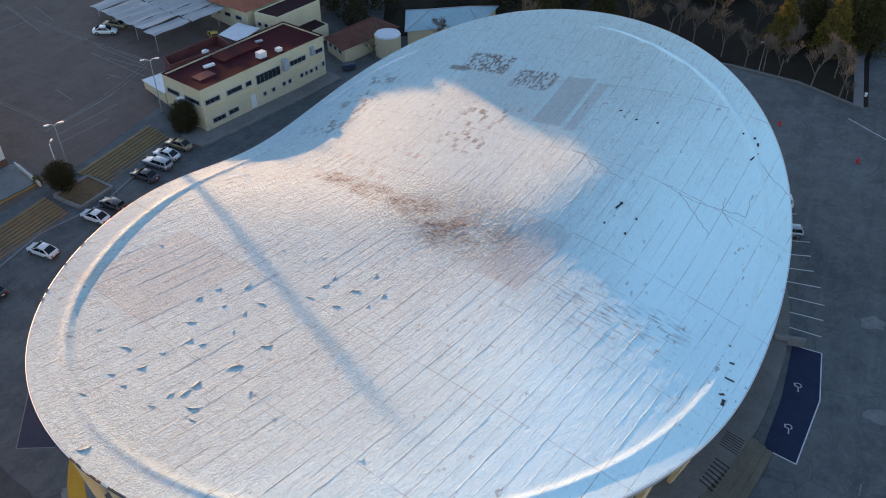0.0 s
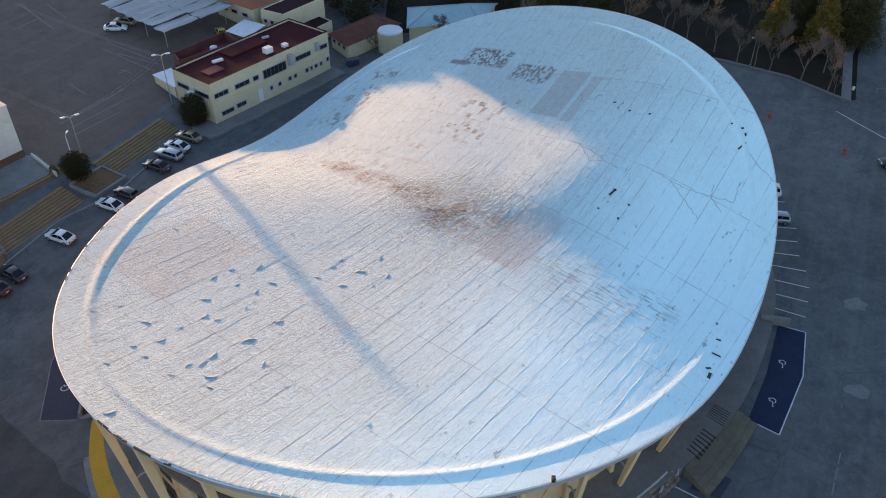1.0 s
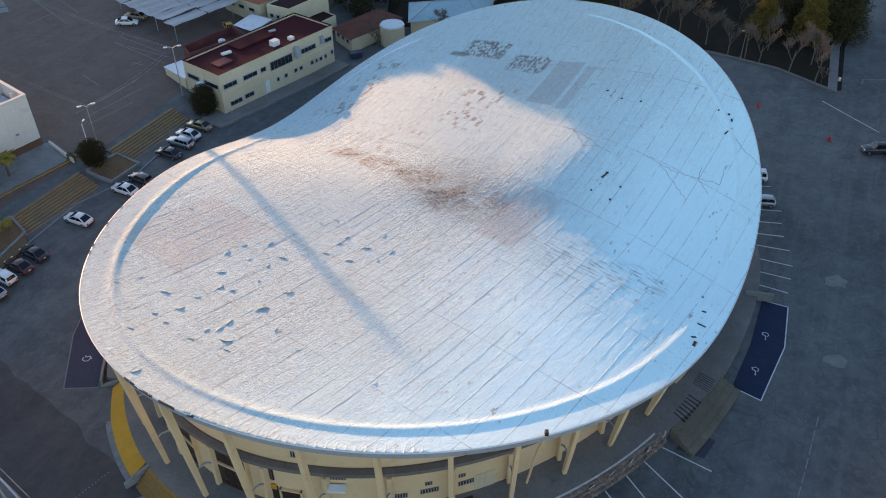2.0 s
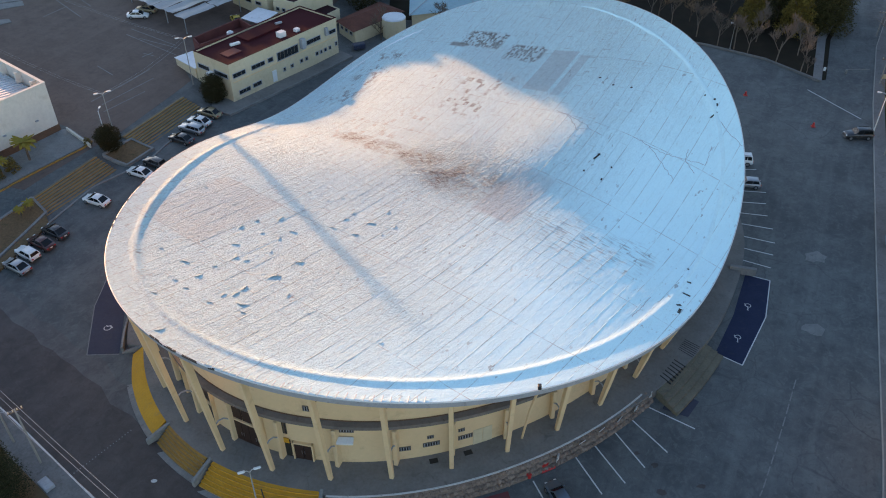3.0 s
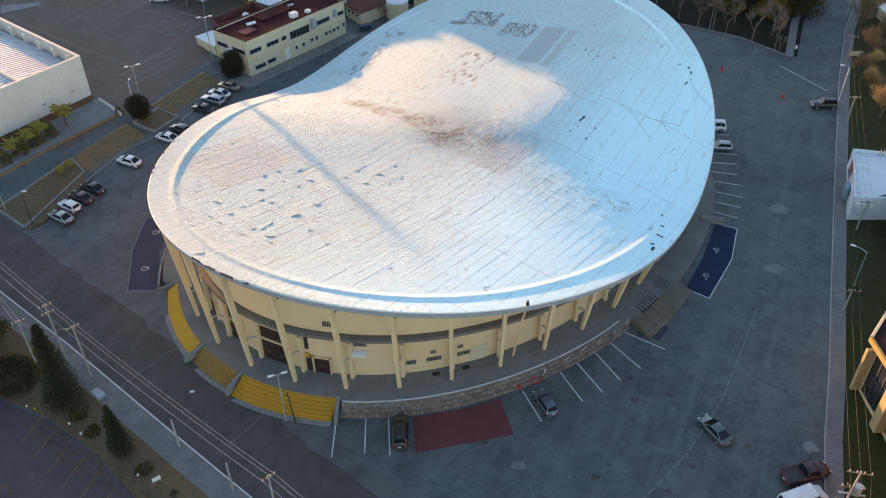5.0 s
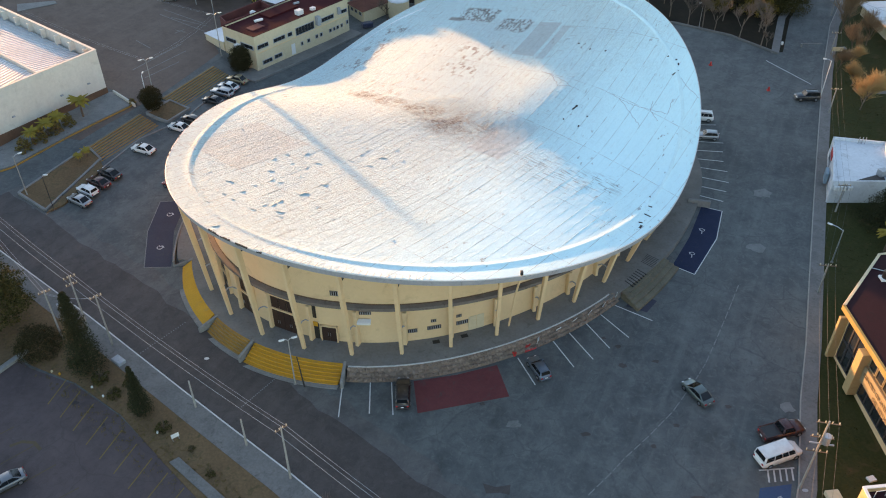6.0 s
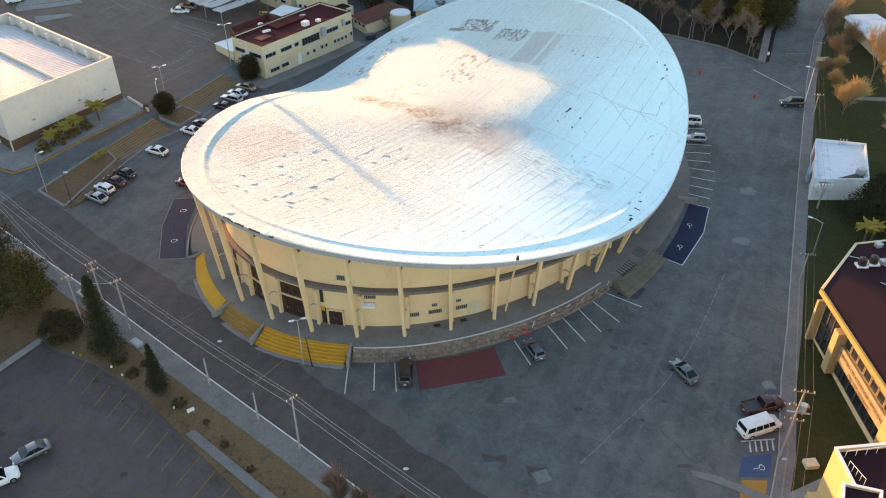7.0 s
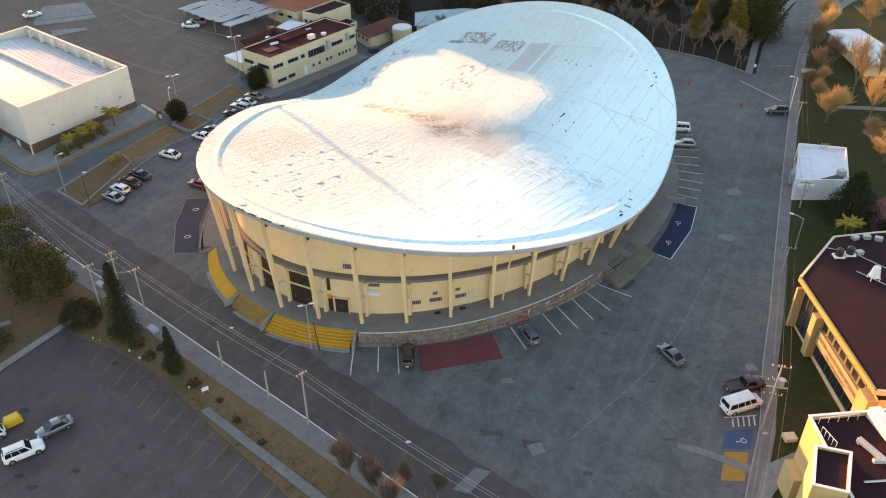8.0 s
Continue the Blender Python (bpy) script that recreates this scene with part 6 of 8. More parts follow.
for p, q in (((-12.8, 24.9), (-12.8, 29.6)), ((-9.2, 25.4), (-9.4, 30.2)), ((-6.4, 25.2), (-6.8, 30.2)), ((9.0, 34.2), (10.8, 29.7)), ((13.8, 37.1), (15.9, 32.6)), ((16.0, 38.7), (18.5, 33.9)), ((18.5, 40.4), (20.9, 35.8)),
             ((20.6, 42.2), (23.7, 37.7)), ((22.8, 43.9), (27.4, 40.8)), ((44.4, 85.8), (49.0, 85.2)), ((43.7, 82.9), (48.1, 82.3)), ((43.1, 80.2), (47.4, 79.3)), ((42.3, 77.7), (47.2, 76.2)), ((41.4, 75.0), (46.5, 73.0)), ((40.6, 72.4), (45.4, 70.4)), ((39.8, 69.9), (44.2, 67.7)),
             ((45.2, 88.8), (49.2, 88.4)), ((45.4, 91.6), (49.4, 91.4)), ((66.6, 117.3), (72.2, 106.8))):
    line(p, q)
FAINT_LINE = ((41.0, 48.0), (38.0, 42.6), (35.1, 37.5), (32.5, 33.1), (30.5, 30.3), (26.6, 25.4), (23.2, 22.0), (19.8, 18.9), (18.1, 17.1), (14.9, 14.0))
for p, q in zip(FAINT_LINE, FAINT_LINE[1:]):
    for k in range(3):
        a, b = Vector(p).lerp(Vector(q), (k + 0.1) / 3), Vector(p).lerp(Vector(q), (k + 0.86) / 3)
        line(tuple(a), tuple(b), 0.13, FAINT_PAINT, "long faint white line across the car park", "faint line")
FADED_YELLOW = surface("faded_yellow_paint", (0.095, 0.075, 0.05), (0.12, 0.09, 0.05), 1.0, 0.9, 8, 0.1, grime=(0.08, 0.066, 0.06))
for p, q in (((-62.0, 135.9), (-51.9, 130.2)), ((-62.3, 133.5), (-51.1, 126.5)), ((-59.6, 132.3), (-50.9, 129.0)), ((-63.8, 120.6), (-60.0, 117.5)), ((-60.9, 108.1), (-54.2, 120.3)), ((-58.8, 107.3), (-52.7, 117.2)), ((-57.8, 105.1), (-52.9, 112.4)),
             ((-78.0, 149.6), (-72.7, 144.6)), ((-82.9, 148.8), (-73.1, 139.6)), ((-80.1, 138.6), (-77.2, 143.9)), ((-57.2, 126.4), (-54.9, 125.5)), ((-56.9, 124.8), (-55.4, 126.8))):
    line(p, q, 0.15, FAINT_PAINT, "faint white line painted on the upper yard", "yard lines")
laid("island_kerb", [(-98.8, 137.8), (-92.0, 141.6), (-86.4, 144.6), (-85.4, 142.8), (-91.0, 139.2), (-97.8, 135.8)], CONCRETE, 0.14, 0.3, "pale concrete strip of a yard island", "pavement")
laid("island_bed", [(-100.0, 147.4), (-91.5, 151.8), (-86.8, 145.0), (-92.0, 142.0), (-98.8, 138.2)], CONCRETE, 0.12, 0.3, "pale paved yard island", "pavement")
laid("island_kerb", [(-93.0, 133.8), (-86.0, 136.6), (-85.0, 135.4), (-91.6, 130.4)], CONCRETE, 0.14, 0.3, "small pale concrete island in the yard", "pavement")
# lower lot: a row of yellow bays and the far rows
for i in range(14):
    t = i / 13
    p = Vector((-46.8, 30.9)).lerp(Vector((-17.2, 5.6)), t)
    line(p, p + Vector((-0.9, -4.0)) + Vector((-1.3, 0.0)) * t, 0.13, YELLOW_LINE, "faded yellow bay line")
for p, q in (((-56.1, 18.6), (-34.0, 1.9)), ((-52.6, 16.0), (-47.0, 21.0)), ((-49.3, 13.6), (-43.6, 18.4)), ((-45.7, 10.9), (-40.0, 15.4)), ((-42.2, 8.2), (-36.4, 12.6)), ((-56.1, 18.6), (-50.4, 23.6)), ((-49.3, 13.6), (-54.0, 8.4)), ((-45.7, 10.9), (-50.6, 5.8)), ((-38.4, 5.4), (-33.0, 9.8)), ((-36.4, 12.6), (-35.6, 11.4)), ((-33.0, 9.8), (-35.6, 11.4))):
    line(p, q, 0.13, FADED_YELLOW, "faded yellow bay line")
ARC = [(-49.8, 20.9), (-48.6, 21.5), (-47.2, 21.4), (-46.1, 20.4)]
laid("painted_arrow", band(ARC, -0.2, 0.2), FADED_YELLOW, 0.028, 0.02, "faded yellow curved arrow on the asphalt", "marking")


def bay(name, poly, mat, label, dz=0.026):
    laid(name, poly, mat, dz, 0.012, label, "marking")


def outline(poly, w=0.2):
    for p, q in zip(poly, poly[1:] + poly[:1]):
        line(p, q, w, WHITE_PAINT, "white border of a parking bay", "bay borders")


def blotch(x, y, rx, ry, mat, label, seed):
    rb = random.Random(seed)
    bay("stain", [(x + rx * math.cos(k * 0.52) * rb.uniform(0.6, 1.15), y + ry * math.sin(k * 0.52) * rb.uniform(0.6, 1.15)) for k in range(12)], mat, label)


bay("blue_bay", [(40.4, 66.4), (43.3, 65.1), (40.6, 58.2), (35.3, 50.1), (32.6, 52.1), (36.6, 58.6)], BLUE_PAINT, "blue painted accessible parking bay")
for p, q in (((40.4, 66.4), (43.3, 65.1)), ((43.3, 65.1), (40.6, 58.2)), ((40.6, 58.2), (35.3, 50.1)), ((35.3, 50.1), (32.6, 52.1))):
    line(p, q, 0.13, WHITE_PAINT, "white border of the blue bay", "bay borders")
bay("blue_bay", [(-45.1, 67.5), (-41.0, 68.0), (-41.1, 60.2), (-39.4, 51.9), (-43.2, 51.7), (-45.0, 60.0)], BLUE_FADED, "faded blue accessible parking bay")
for p, q in (((-45.1, 67.5), (-41.0, 68.0)), ((-45.1, 67.5), (-45.0, 60.0)), ((-45.0, 60.0), (-43.2, 51.7)), ((-43.2, 51.7), (-39.4, 51.9))):
    line(p, q, 0.12, FAINT_PAINT, "white border of the blue bay", "bay borders")
bay("red_bay", [(-3.5, 25.4), (-4.1, 30.4), (1.2, 31.4), (6.3, 33.0), (7.5, 27.9)], RED_PAINT, "faded red painted bay on the asphalt")
bay("blue_bay", [(33.7, 14.9), (37.3, 15.4), (35.9, 12.1), (32.5, 12.2)], BLUE_LIGHT, "blue accessible bay beside the kerb")
bay("yellow_bay", [(32.7, 11.7), (35.5, 11.6), (33.7, 7.3), (31.0, 7.5)], YELLOW_WORN, "worn yellow hatching beside the kerb")
bay("faded_blue_patch", [(24.4, 43.6), (27.0, 42.4), (28.8, 44.6), (26.4, 46.6)], BLUE_FADED, "small faded blue patch on the asphalt")
bay("concrete_strip", [(27.3, 12.3), (29.9, 11.2), (35.0, 8.3), (35.3, 9.4), (29.9, 12.4), (27.5, 13.1)], ASPHALT_PATCH, "pale concrete patch across the street", 0.045)
blotch(40.4, 26.0, 1.0, 0.9, FAINT_PAINT, "pale spill stain on the asphalt", 43)
for i, (x, y, rx, ry) in enumerate(((33.4, 26.2, 0.4, 0.3), (4.2, 26.8, 0.35, 0.3), (20.4, 37.6, 0.35, 0.3), (-44.6, 13.0, 0.4, 0.3), (16.0, 8.6, 0.8, 0.4), (-4.4, 12.6, 0.9, 0.4))):
    blotch(x, y, rx, ry, ASPHALT_ROAD, "dark oil stain on the asphalt", i)
bay("worn_hole", [(3.8, 15.7), (5.2, 15.2), (6.8, 15.5), (6.6, 14.2), (5.6, 14.5), (4.1, 14.4)], ASPHALT_ROAD, "dark broken hole in the asphalt")
bay("worn_hole", [(8.8, 13.9), (10.2, 13.5), (11.3, 13.7), (10.2, 12.9), (9.0, 12.3)], ASPHALT_ROAD, "dark broken edge round a concrete slab")
bay("concrete_slab", [(9.3, 12.8), (11.0, 13.4), (11.6, 11.8), (10.0, 11.2)], ASPHALT_PATCH, "small pale concrete slab in the asphalt", 0.04)
bay("new_asphalt", [(1.6, 4.4), (5.0, 8.3), (8.3, 6.4), (12.0, 2.6), (7.0, -4.0)], ASPHALT_LOW, "newer dark asphalt of the street junction", 0.05)
bay("concrete_crossing", [(3.1, 9.5), (4.9, 8.9), (2.2, 5.8), (0.4, 6.4)], ASPHALT_PATCH, "pale worn crossing strip of the street", 0.045)
for i, (x, y, rx, ry) in enumerate(((22.0, 32.8, 0.7, 0.4), (26.3, 33.5, 0.5, 0.3), (26.6, 23.4, 0.4, 0.3), (26.7, 13.7, 0.9, 0.3), (15.9, 22.2, 0.7, 0.35), (22.0, 36.1, 0.45, 0.35), (23.4, 20.5, 0.4, 0.3))):
    blotch(x, y, rx, ry, ASPHALT_ROAD, "dark oil stain on the asphalt", 60 + i)
for i, (x, y, rx, ry) in enumerate(((-36.5, 12.8, 0.5, 0.5), (-53.2, 18.8, 0.9, 0.5), (-47.2, 6.9, 0.9, 0.5), (-43.2, 9.3, 0.7, 0.5), (-49.3, 8.6, 0.7, 0.4), (-40.2, 23.9, 0.4, 0.3), (-44.5, 27.1, 0.5, 0.4))):
    blotch(x, y, rx, ry, STAIN, "dark oil stain in the lower car park", 80 + i)
blotch(7.7, 23.7, 1.1, 0.7, ASPHALT_PATCH, "pale worn patch in the asphalt", 40)
blotch(46.0, 56.0, 1.6, 1.2, ASPHALT_PATCH, "pale worn patch in the asphalt", 41)
blotch(51.0, 70.0, 1.8, 1.5, ASPHALT_PATCH, "pale worn patch in the asphalt", 42)
for i in range(5):
    p = Vector((34.6, 15.6)).lerp(Vector((38.0, 15.9)), (i + 0.5) / 5)
    line(p, p + Vector((0.35, 1.7)), 0.18, WHITE_PAINT, "white hatching beside the blue bay", "hatching")
line((34.3, 17.2), (38.3, 17.5), 0.16, WHITE_PAINT, "white hatching beside the blue bay", "hatching")


def wheelchair_mark(x, y, turn, s=1.0):
    """A seated figure's sign as plain bars: wheel, seat, back and head dot."""
    bm = bmesh.new()
    pts = [(0.45 * math.cos(t), 0.45 * math.sin(t) - 0.2) for t in np.linspace(radians(130), radians(390), 12)]
    for poly in (band(pts, -0.06, 0.06), strip((-0.2, 0.75), (-0.05, 0.1), 0.14), strip((-0.05, 0.1), (0.4, 0.08), 0.14), strip((0.4, 0.12), (0.6, -0.45), 0.14), [(-0.22 + 0.13 * math.cos(k), 0.95 + 0.13 * math.sin(k)) for k in np.linspace(0, 5.4, 8)]):
        prism(bm, poly, 0, 0.01)
    bm.transform(Matrix.Translation((x, y, land(x, y) + 0.034)) @ Matrix.Rotation(radians(turn), 4, "Z") @ Matrix.Scale(s, 4))
    tagged(part("bay_symbol", bm, WHITE_PAINT), "white accessible-parking symbol on blue paint", "marking", "bay symbols", "structure")


for x, y, r in ((38.9, 60.2, 150), (36.0, 54.6, 150), (-42.8, 64.4, 20), (-42.2, 56.4, 20), (35.3, 13.4, 90)):
    wheelchair_mark(x, y, r, 0.95 if x < 0 else 0.75)
# rows of road studs and pale covers on the street
for p, q in (((-39.0, 35.2), (-34.7, 40.7)), ((-24.5, 26.5), (-21.3, 30.8))):
    row = tagged(new("speed_studs"), "row of pale road studs across the street", "studs", kind="structure")
    base = None
    for i in range(20):
        c = Vector(p).lerp(Vector(q), i / 19)
        if base is None:
            base = part("stud", cone(bmesh.new(), 0.085, 0.05, 0.05, Matrix(), 8), FAINT_PAINT, row)
            st = base
        else:
            st = new("stud", base.data)
            st.parent = row
        st.matrix_basis = Matrix.Translation((c.x, c.y, land(c.x, c.y) + 0.015))
for x, y in ((-30.4, 34.3), (-4.8, 13.5), (38.4, 14.5)):
    tagged(part("manhole_cover", cone(bmesh.new(), 0.27, 0.25, 0.03, Matrix.Translation((x, y, land(x, y) + (0.015 if x < 38 else 0.145))) @ Matrix.Diagonal((1.25, 0.8, 1, 1)), 16), WHITE_PAINT if x < 38 else GREY_STEEL), "round cover in the street surface", "manhole cover")


# ---- stairs, planters and walls of the upper yard ----
def yard_stairs(p, q, depth, steps, label):
    """Straight flight; p to q is its foot, it climbs to the left of p to q."""
    st = tagged(new("stairs"), label, "stairs", "yard steps")
    p, q = Vector(p), Vector(q)
    d = (q - p).normalized()
    n = Vector((-d.y, d.x))
    for k in range(steps):
        t0, t1 = k / steps, 1.0
        bm = bmesh.new()
        lo, hi = [], []
        for c, t in ((p, t0), (q, t0), (q, t1), (p, t1)):
            e = c + n * depth * t
            foot = land(c.x - n.x * 0.3, c.y - n.y * 0.3)
            head = land(*(c + n * (depth + 0.5)))
            z = foot + (head + 0.02 - foot) * (k + 1) / steps
            lo.append(bm.verts.new((e.x, e.y, foot - 0.4)))
            hi.append(bm.verts.new((e.x, e.y, z)))
        for i in range(4):
            bm.faces.new((lo[i], lo[(i + 1) % 4], hi[(i + 1) % 4], hi[i]))
        bm.faces.new(hi)
        step = part("step", bm, STEP, st)
        a, b = p + n * depth * t0, q + n * depth * t0
        za, zb = hi_z(p, n, depth, k, steps), hi_z(q, n, depth, k, steps)
        bm = tube(bmesh.new(), [(a.x, a.y, za - 0.03), (b.x, b.y, zb - 0.03)], 0.07, 4)
        part("nosing", bm, YELLOW_WORN, step, "worn yellow nosing")


def hi_z(c, n, depth, k, steps):
    foot, head = land(c.x - n.x * 0.3, c.y - n.y * 0.3), land(*(c + n * (depth + 0.5)))
    return foot + (head + 0.02 - foot) * (k + 1) / steps


yard_stairs((-57.7, 78.2), (-51.4, 90.0), 4.2, 8, "wide concrete steps with worn yellow edges")
yard_stairs((-48.9, 96.0), (-42.4, 109.4), 4.2, 8, "long concrete steps with worn yellow edges")


def planter(poly, fill, rise, label, w=0.35):
    ob = tagged(new("planter"), label, "planter", kind="structure")
    for p, q in zip(poly, poly[1:] + poly[:1]):
        part("planter_wall", sheet_bm(strip(p, q, w), rise, rise + 0.9), CONCRETE, ob)
    part("soil", sheet_bm(poly, rise - 0.15, 0.3), fill, ob)


planter([(-67.6, 68.6), (-61.9, 64.5), (-57.9, 78.6), (-60.6, 81.0)], SOIL, 0.4, "grassy planter with low concrete walls")
planter([(-53.9, 92.4), (-49.9, 91.0), (-47.2, 96.0), (-51.0, 97.4)], SOIL, 0.5, "small walled planter round a clipped tree")
laid("lot_kerb", band([(-61.5, 63.6), (-60.0, 66.0), (-56.9, 76.2), (-53.3, 85.4), (-50.6, 88.6), (-47.4, 92.0), (-41.8, 108.6), (-40.4, 108.8)], 0.0, 0.25), CONCRETE, 0.14, 0.3, "white-edged kerb of the upper car park", "kerb")
laid("bank", [(-61.5, 63.8), (-59.6, 66.0), (-56.6, 76.0), (-57.8, 78.2), (-60.6, 67.6)], SOIL, 0.3, 0.5, "narrow planted bank", "bank")

# ---- vehicles ----
PAINTS = {n: paint("paint_" + n, c, mt) for n, c, mt in (("white", (0.72, 0.72, 0.70), 0.0), ("silver", (0.34, 0.35, 0.36), 0.6), ("grey", (0.15, 0.16, 0.175), 0.5), ("black", (0.022, 0.022, 0.025), 0.3), ("red", (0.20, 0.025, 0.02), 0.2), ("maroon", (0.06, 0.014, 0.012), 0.3), ("green", (0.10, 0.13, 0.125), 0.5), ("blue", (0.10, 0.13, 0.17), 0.5), ("gold", (0.30, 0.24, 0.13), 0.5), ("dark", (0.032, 0.026, 0.026), 0.3), ("yellow", (0.6, 0.42, 0.03), 0.0))}
# length, width, belt height, top height, bonnet height; cabin base from, to; cabin top from, to (shares of the length from the rear)
SHAPES = {"sedan": (4.3, 1.74, 0.90, 1.42, 0.80, 0.10, 0.77, 0.29, 0.55), "hatch": (3.9, 1.66, 0.92, 1.46, 0.88, 0.03, 0.72, 0.10, 0.56), "suv": (4.6, 1.85, 1.08, 1.76, 1.05, 0.03, 0.71, 0.07, 0.58),
          "wagon": (4.7, 1.78, 0.95, 1.5, 0.9, 0.03, 0.71, 0.09, 0.57), "van": (5.5, 2.0, 1.15, 2.05, 1.12, 0.015, 0.82, 0.03, 0.72), "pickup": (5.4, 1.95, 1.05, 1.78, 1.05, 0.40, 0.74, 0.44, 0.64)}


def car(kind, colour, x, y, heading, label, category="car", z=None):
    ln, w, belt, top, bonnet, b0, b1, t0, t1 = SHAPES[kind]
    pm = PAINTS[colour]
    zz = land(x, y) if z is None else z
    gx0, gy0 = (land(x + 1, y) - land(x - 1, y)) / 2, (land(x, y + 1) - land(x, y - 1)) / 2
    tilt = Vector((-gx0, -gy0, 1)).rotation_difference(Vector((0, 0, 1))).inverted().to_matrix().to_4x4()
    ob = thing(kind if kind in ("van", "pickup") else "car", Matrix.Translation((x, y, zz + 0.03)) @ tilt @ Matrix.Rotation(radians(heading), 4, "Z"), label, category, "parked vehicles")
    X = lambda f: (f - 0.5) * ln
    hw = w / 2
    tail = belt if kind != "pickup" else belt
    stations = [(0.0, hw * 0.74, 0.42, tail * 0.78), (0.012, hw * 0.86, 0.32, tail * 0.9), (0.045, hw * 0.95, 0.26, tail * 0.97), (0.12, hw, 0.23, tail), (0.5, hw, 0.22, belt), (b1, hw, 0.22, belt), (b1 + 0.03, hw, 0.22, bonnet + 0.02), (0.9, hw * 0.97, 0.24, bonnet * 0.93), (0.96, hw * 0.88, 0.27, bonnet * 0.82), (0.988, hw * 0.76, 0.32, bonnet * 0.7), (1.0, hw * 0.6, 0.4, bonnet * 0.6)]
    bm = bmesh.new()
    rows = []
    for f, sw, z0, z1 in stations:
        prof = [(-sw * 0.9, z0), (-sw, z0 + 0.14), (-sw * 0.985, z1 - 0.26), (-sw * 0.93, z1 - 0.07), (-sw * 0.74, z1), (sw * 0.74, z1), (sw * 0.93, z1 - 0.07), (sw * 0.985, z1 - 0.26), (sw, z0 + 0.14), (sw * 0.9, z0)]
        rows.append([bm.verts.new((X(f), py, pz)) for py, pz in prof])
    for p, q in zip(rows, rows[1:]):
        for k in range(10):
            bm.faces.new((p[k], p[(k + 1) % 10], q[(k + 1) % 10], q[k]))
    bm.faces.new(rows[0])
    bm.faces.new(rows[-1][::-1])
    body = part("body", bm, pm, ob, "", True)
    wb, wt = hw * 0.93, hw * 0.76 if kind != "van" else hw * 0.84
    base = [(X(b0), -wb, belt - 0.04), (X(b0), wb, belt - 0.04), (X(b1), wb, belt - 0.04), (X(b1), -wb, belt - 0.04)]
    roof = [(X(t0), -wt, top - 0.05), (X(t0), wt, top - 0.05), (X(t1), wt, top - 0.05), (X(t1), -wt, top - 0.05)]
    cap = [(X(t0) + 0.12, -wt * 0.86, top), (X(t0) + 0.12, wt * 0.86, top), (X(t1) - 0.15, wt * 0.86, top), (X(t1) - 0.15, -wt * 0.86, top)]
    bm = bmesh.new()
    lay = [[bm.verts.new(v) for v in ring4] for ring4 in (base, roof, cap)]
    for p, q in zip(lay, lay[1:]):
        for k in range(4):
            bm.faces.new((p[k], p[(k + 1) % 4], q[(k + 1) % 4], q[k]))
    bm.faces.new(lay[2])
    bmesh.ops.bevel(bm, geom=[e for e in bm.edges if min(v.co.z for v in e.verts) > belt], offset=0.07, segments=2, affect="EDGES")
    part("cabin", bm, pm, ob, "", True)

    def glass(name, a, b, c, d, s0, s1, u0, u1):
        a, b, c, d = (Vector(v) for v in (a, b, c, d))
        n = (b - a).cross(d - a).normalized()
        mid = (a + b + c + d) / 4
        if n.dot(mid - Vector((mid.x * 0.3, 0, 1.0))) < 0:
            n = -n
        pt = lambda s, u: a.lerp(b, s).lerp(d.lerp(c, s), u) + n * 0.018
        bm = bmesh.new()
        vv = [bm.verts.new(pt(s, u)) for s, u in ((s0, u0), (s1, u0), (s1, u1), (s0, u1))]
        f = bm.faces.new(vv)
        bmesh.ops.solidify(bm, geom=[f], thickness=0.012)
        part(name, bm, GLASS_DARK, ob)

    glass("windscreen", base[2], base[3], roof[3], roof[2], 0.03, 0.97, 0.04, 0.98)
    glass("rear_window", base[0], base[1], roof[1], roof[0], 0.08, 0.92, 0.25 if kind in ("suv", "van", "hatch", "wagon") else 0.05, 0.97)
    cuts = {"sedan": (0.05, 0.5, 0.95), "hatch": (0.05, 0.48, 0.95), "pickup": (0.06, 0.94), "van": (0.03, 0.3, 0.55, 0.75, 0.96)}.get(kind, (0.04, 0.3, 0.62, 0.95))
    for s0, s1 in zip(cuts, cuts[1:]):
        glass("side_window", base[0], base[3], roof[3], roof[0], s0 + 0.01, s1 - 0.01, 0.12, 0.95)
        glass("side_window", base[1], base[2], roof[2], roof[1], s0 + 0.01, s1 - 0.01, 0.12, 0.95)
    if kind == "pickup":
        part("load_bed", boxed(ln * 0.34, w * 0.78, 0.04, Matrix.Translation((X(0.2), 0, belt - 0.02))), BLACK_PLASTIC, ob, "dark open load bed")
        for sy in (-1, 1):
            part("bed_side", boxed(ln * 0.38, 0.1, 0.16, Matrix.Translation((X(0.2), sy * hw * 0.88, belt - 0.02)), 0.02), pm, ob)
        part("tailgate", boxed(0.1, w * 0.86, 0.16, Matrix.Translation((X(0.02), 0, belt - 0.02)), 0.02), pm, ob)
    if kind == "suv":
        for sy in (-1, 1):
            part("roof_rail", boxed((t1 - t0) * ln * 0.75, 0.05, 0.06, Matrix.Translation((X((t0 + t1) / 2), sy * wt * 0.85, top - 0.01))), BLACK_PLASTIC, ob)
    r = 0.33 if kind not in ("suv", "van", "pickup") else 0.38
    for fx in (0.19, 0.815):
        for sy in (-1, 1):
            wm = Matrix.Translation((X(fx), sy * (hw - 0.1), r - 0.03)) @ Matrix.Rotation(radians(90), 4, "X")
            tyre = part("tyre", cone(bmesh.new(), r, r, 0.24, wm @ Matrix.Translation((0, 0, -0.12)), 16), RUBBER, ob)
            part("rim", cone(bmesh.new(), r * 0.62, r * 0.55, 0.26, wm @ Matrix.Translation((0, 0, -0.13)), 12), CHROME, tyre)
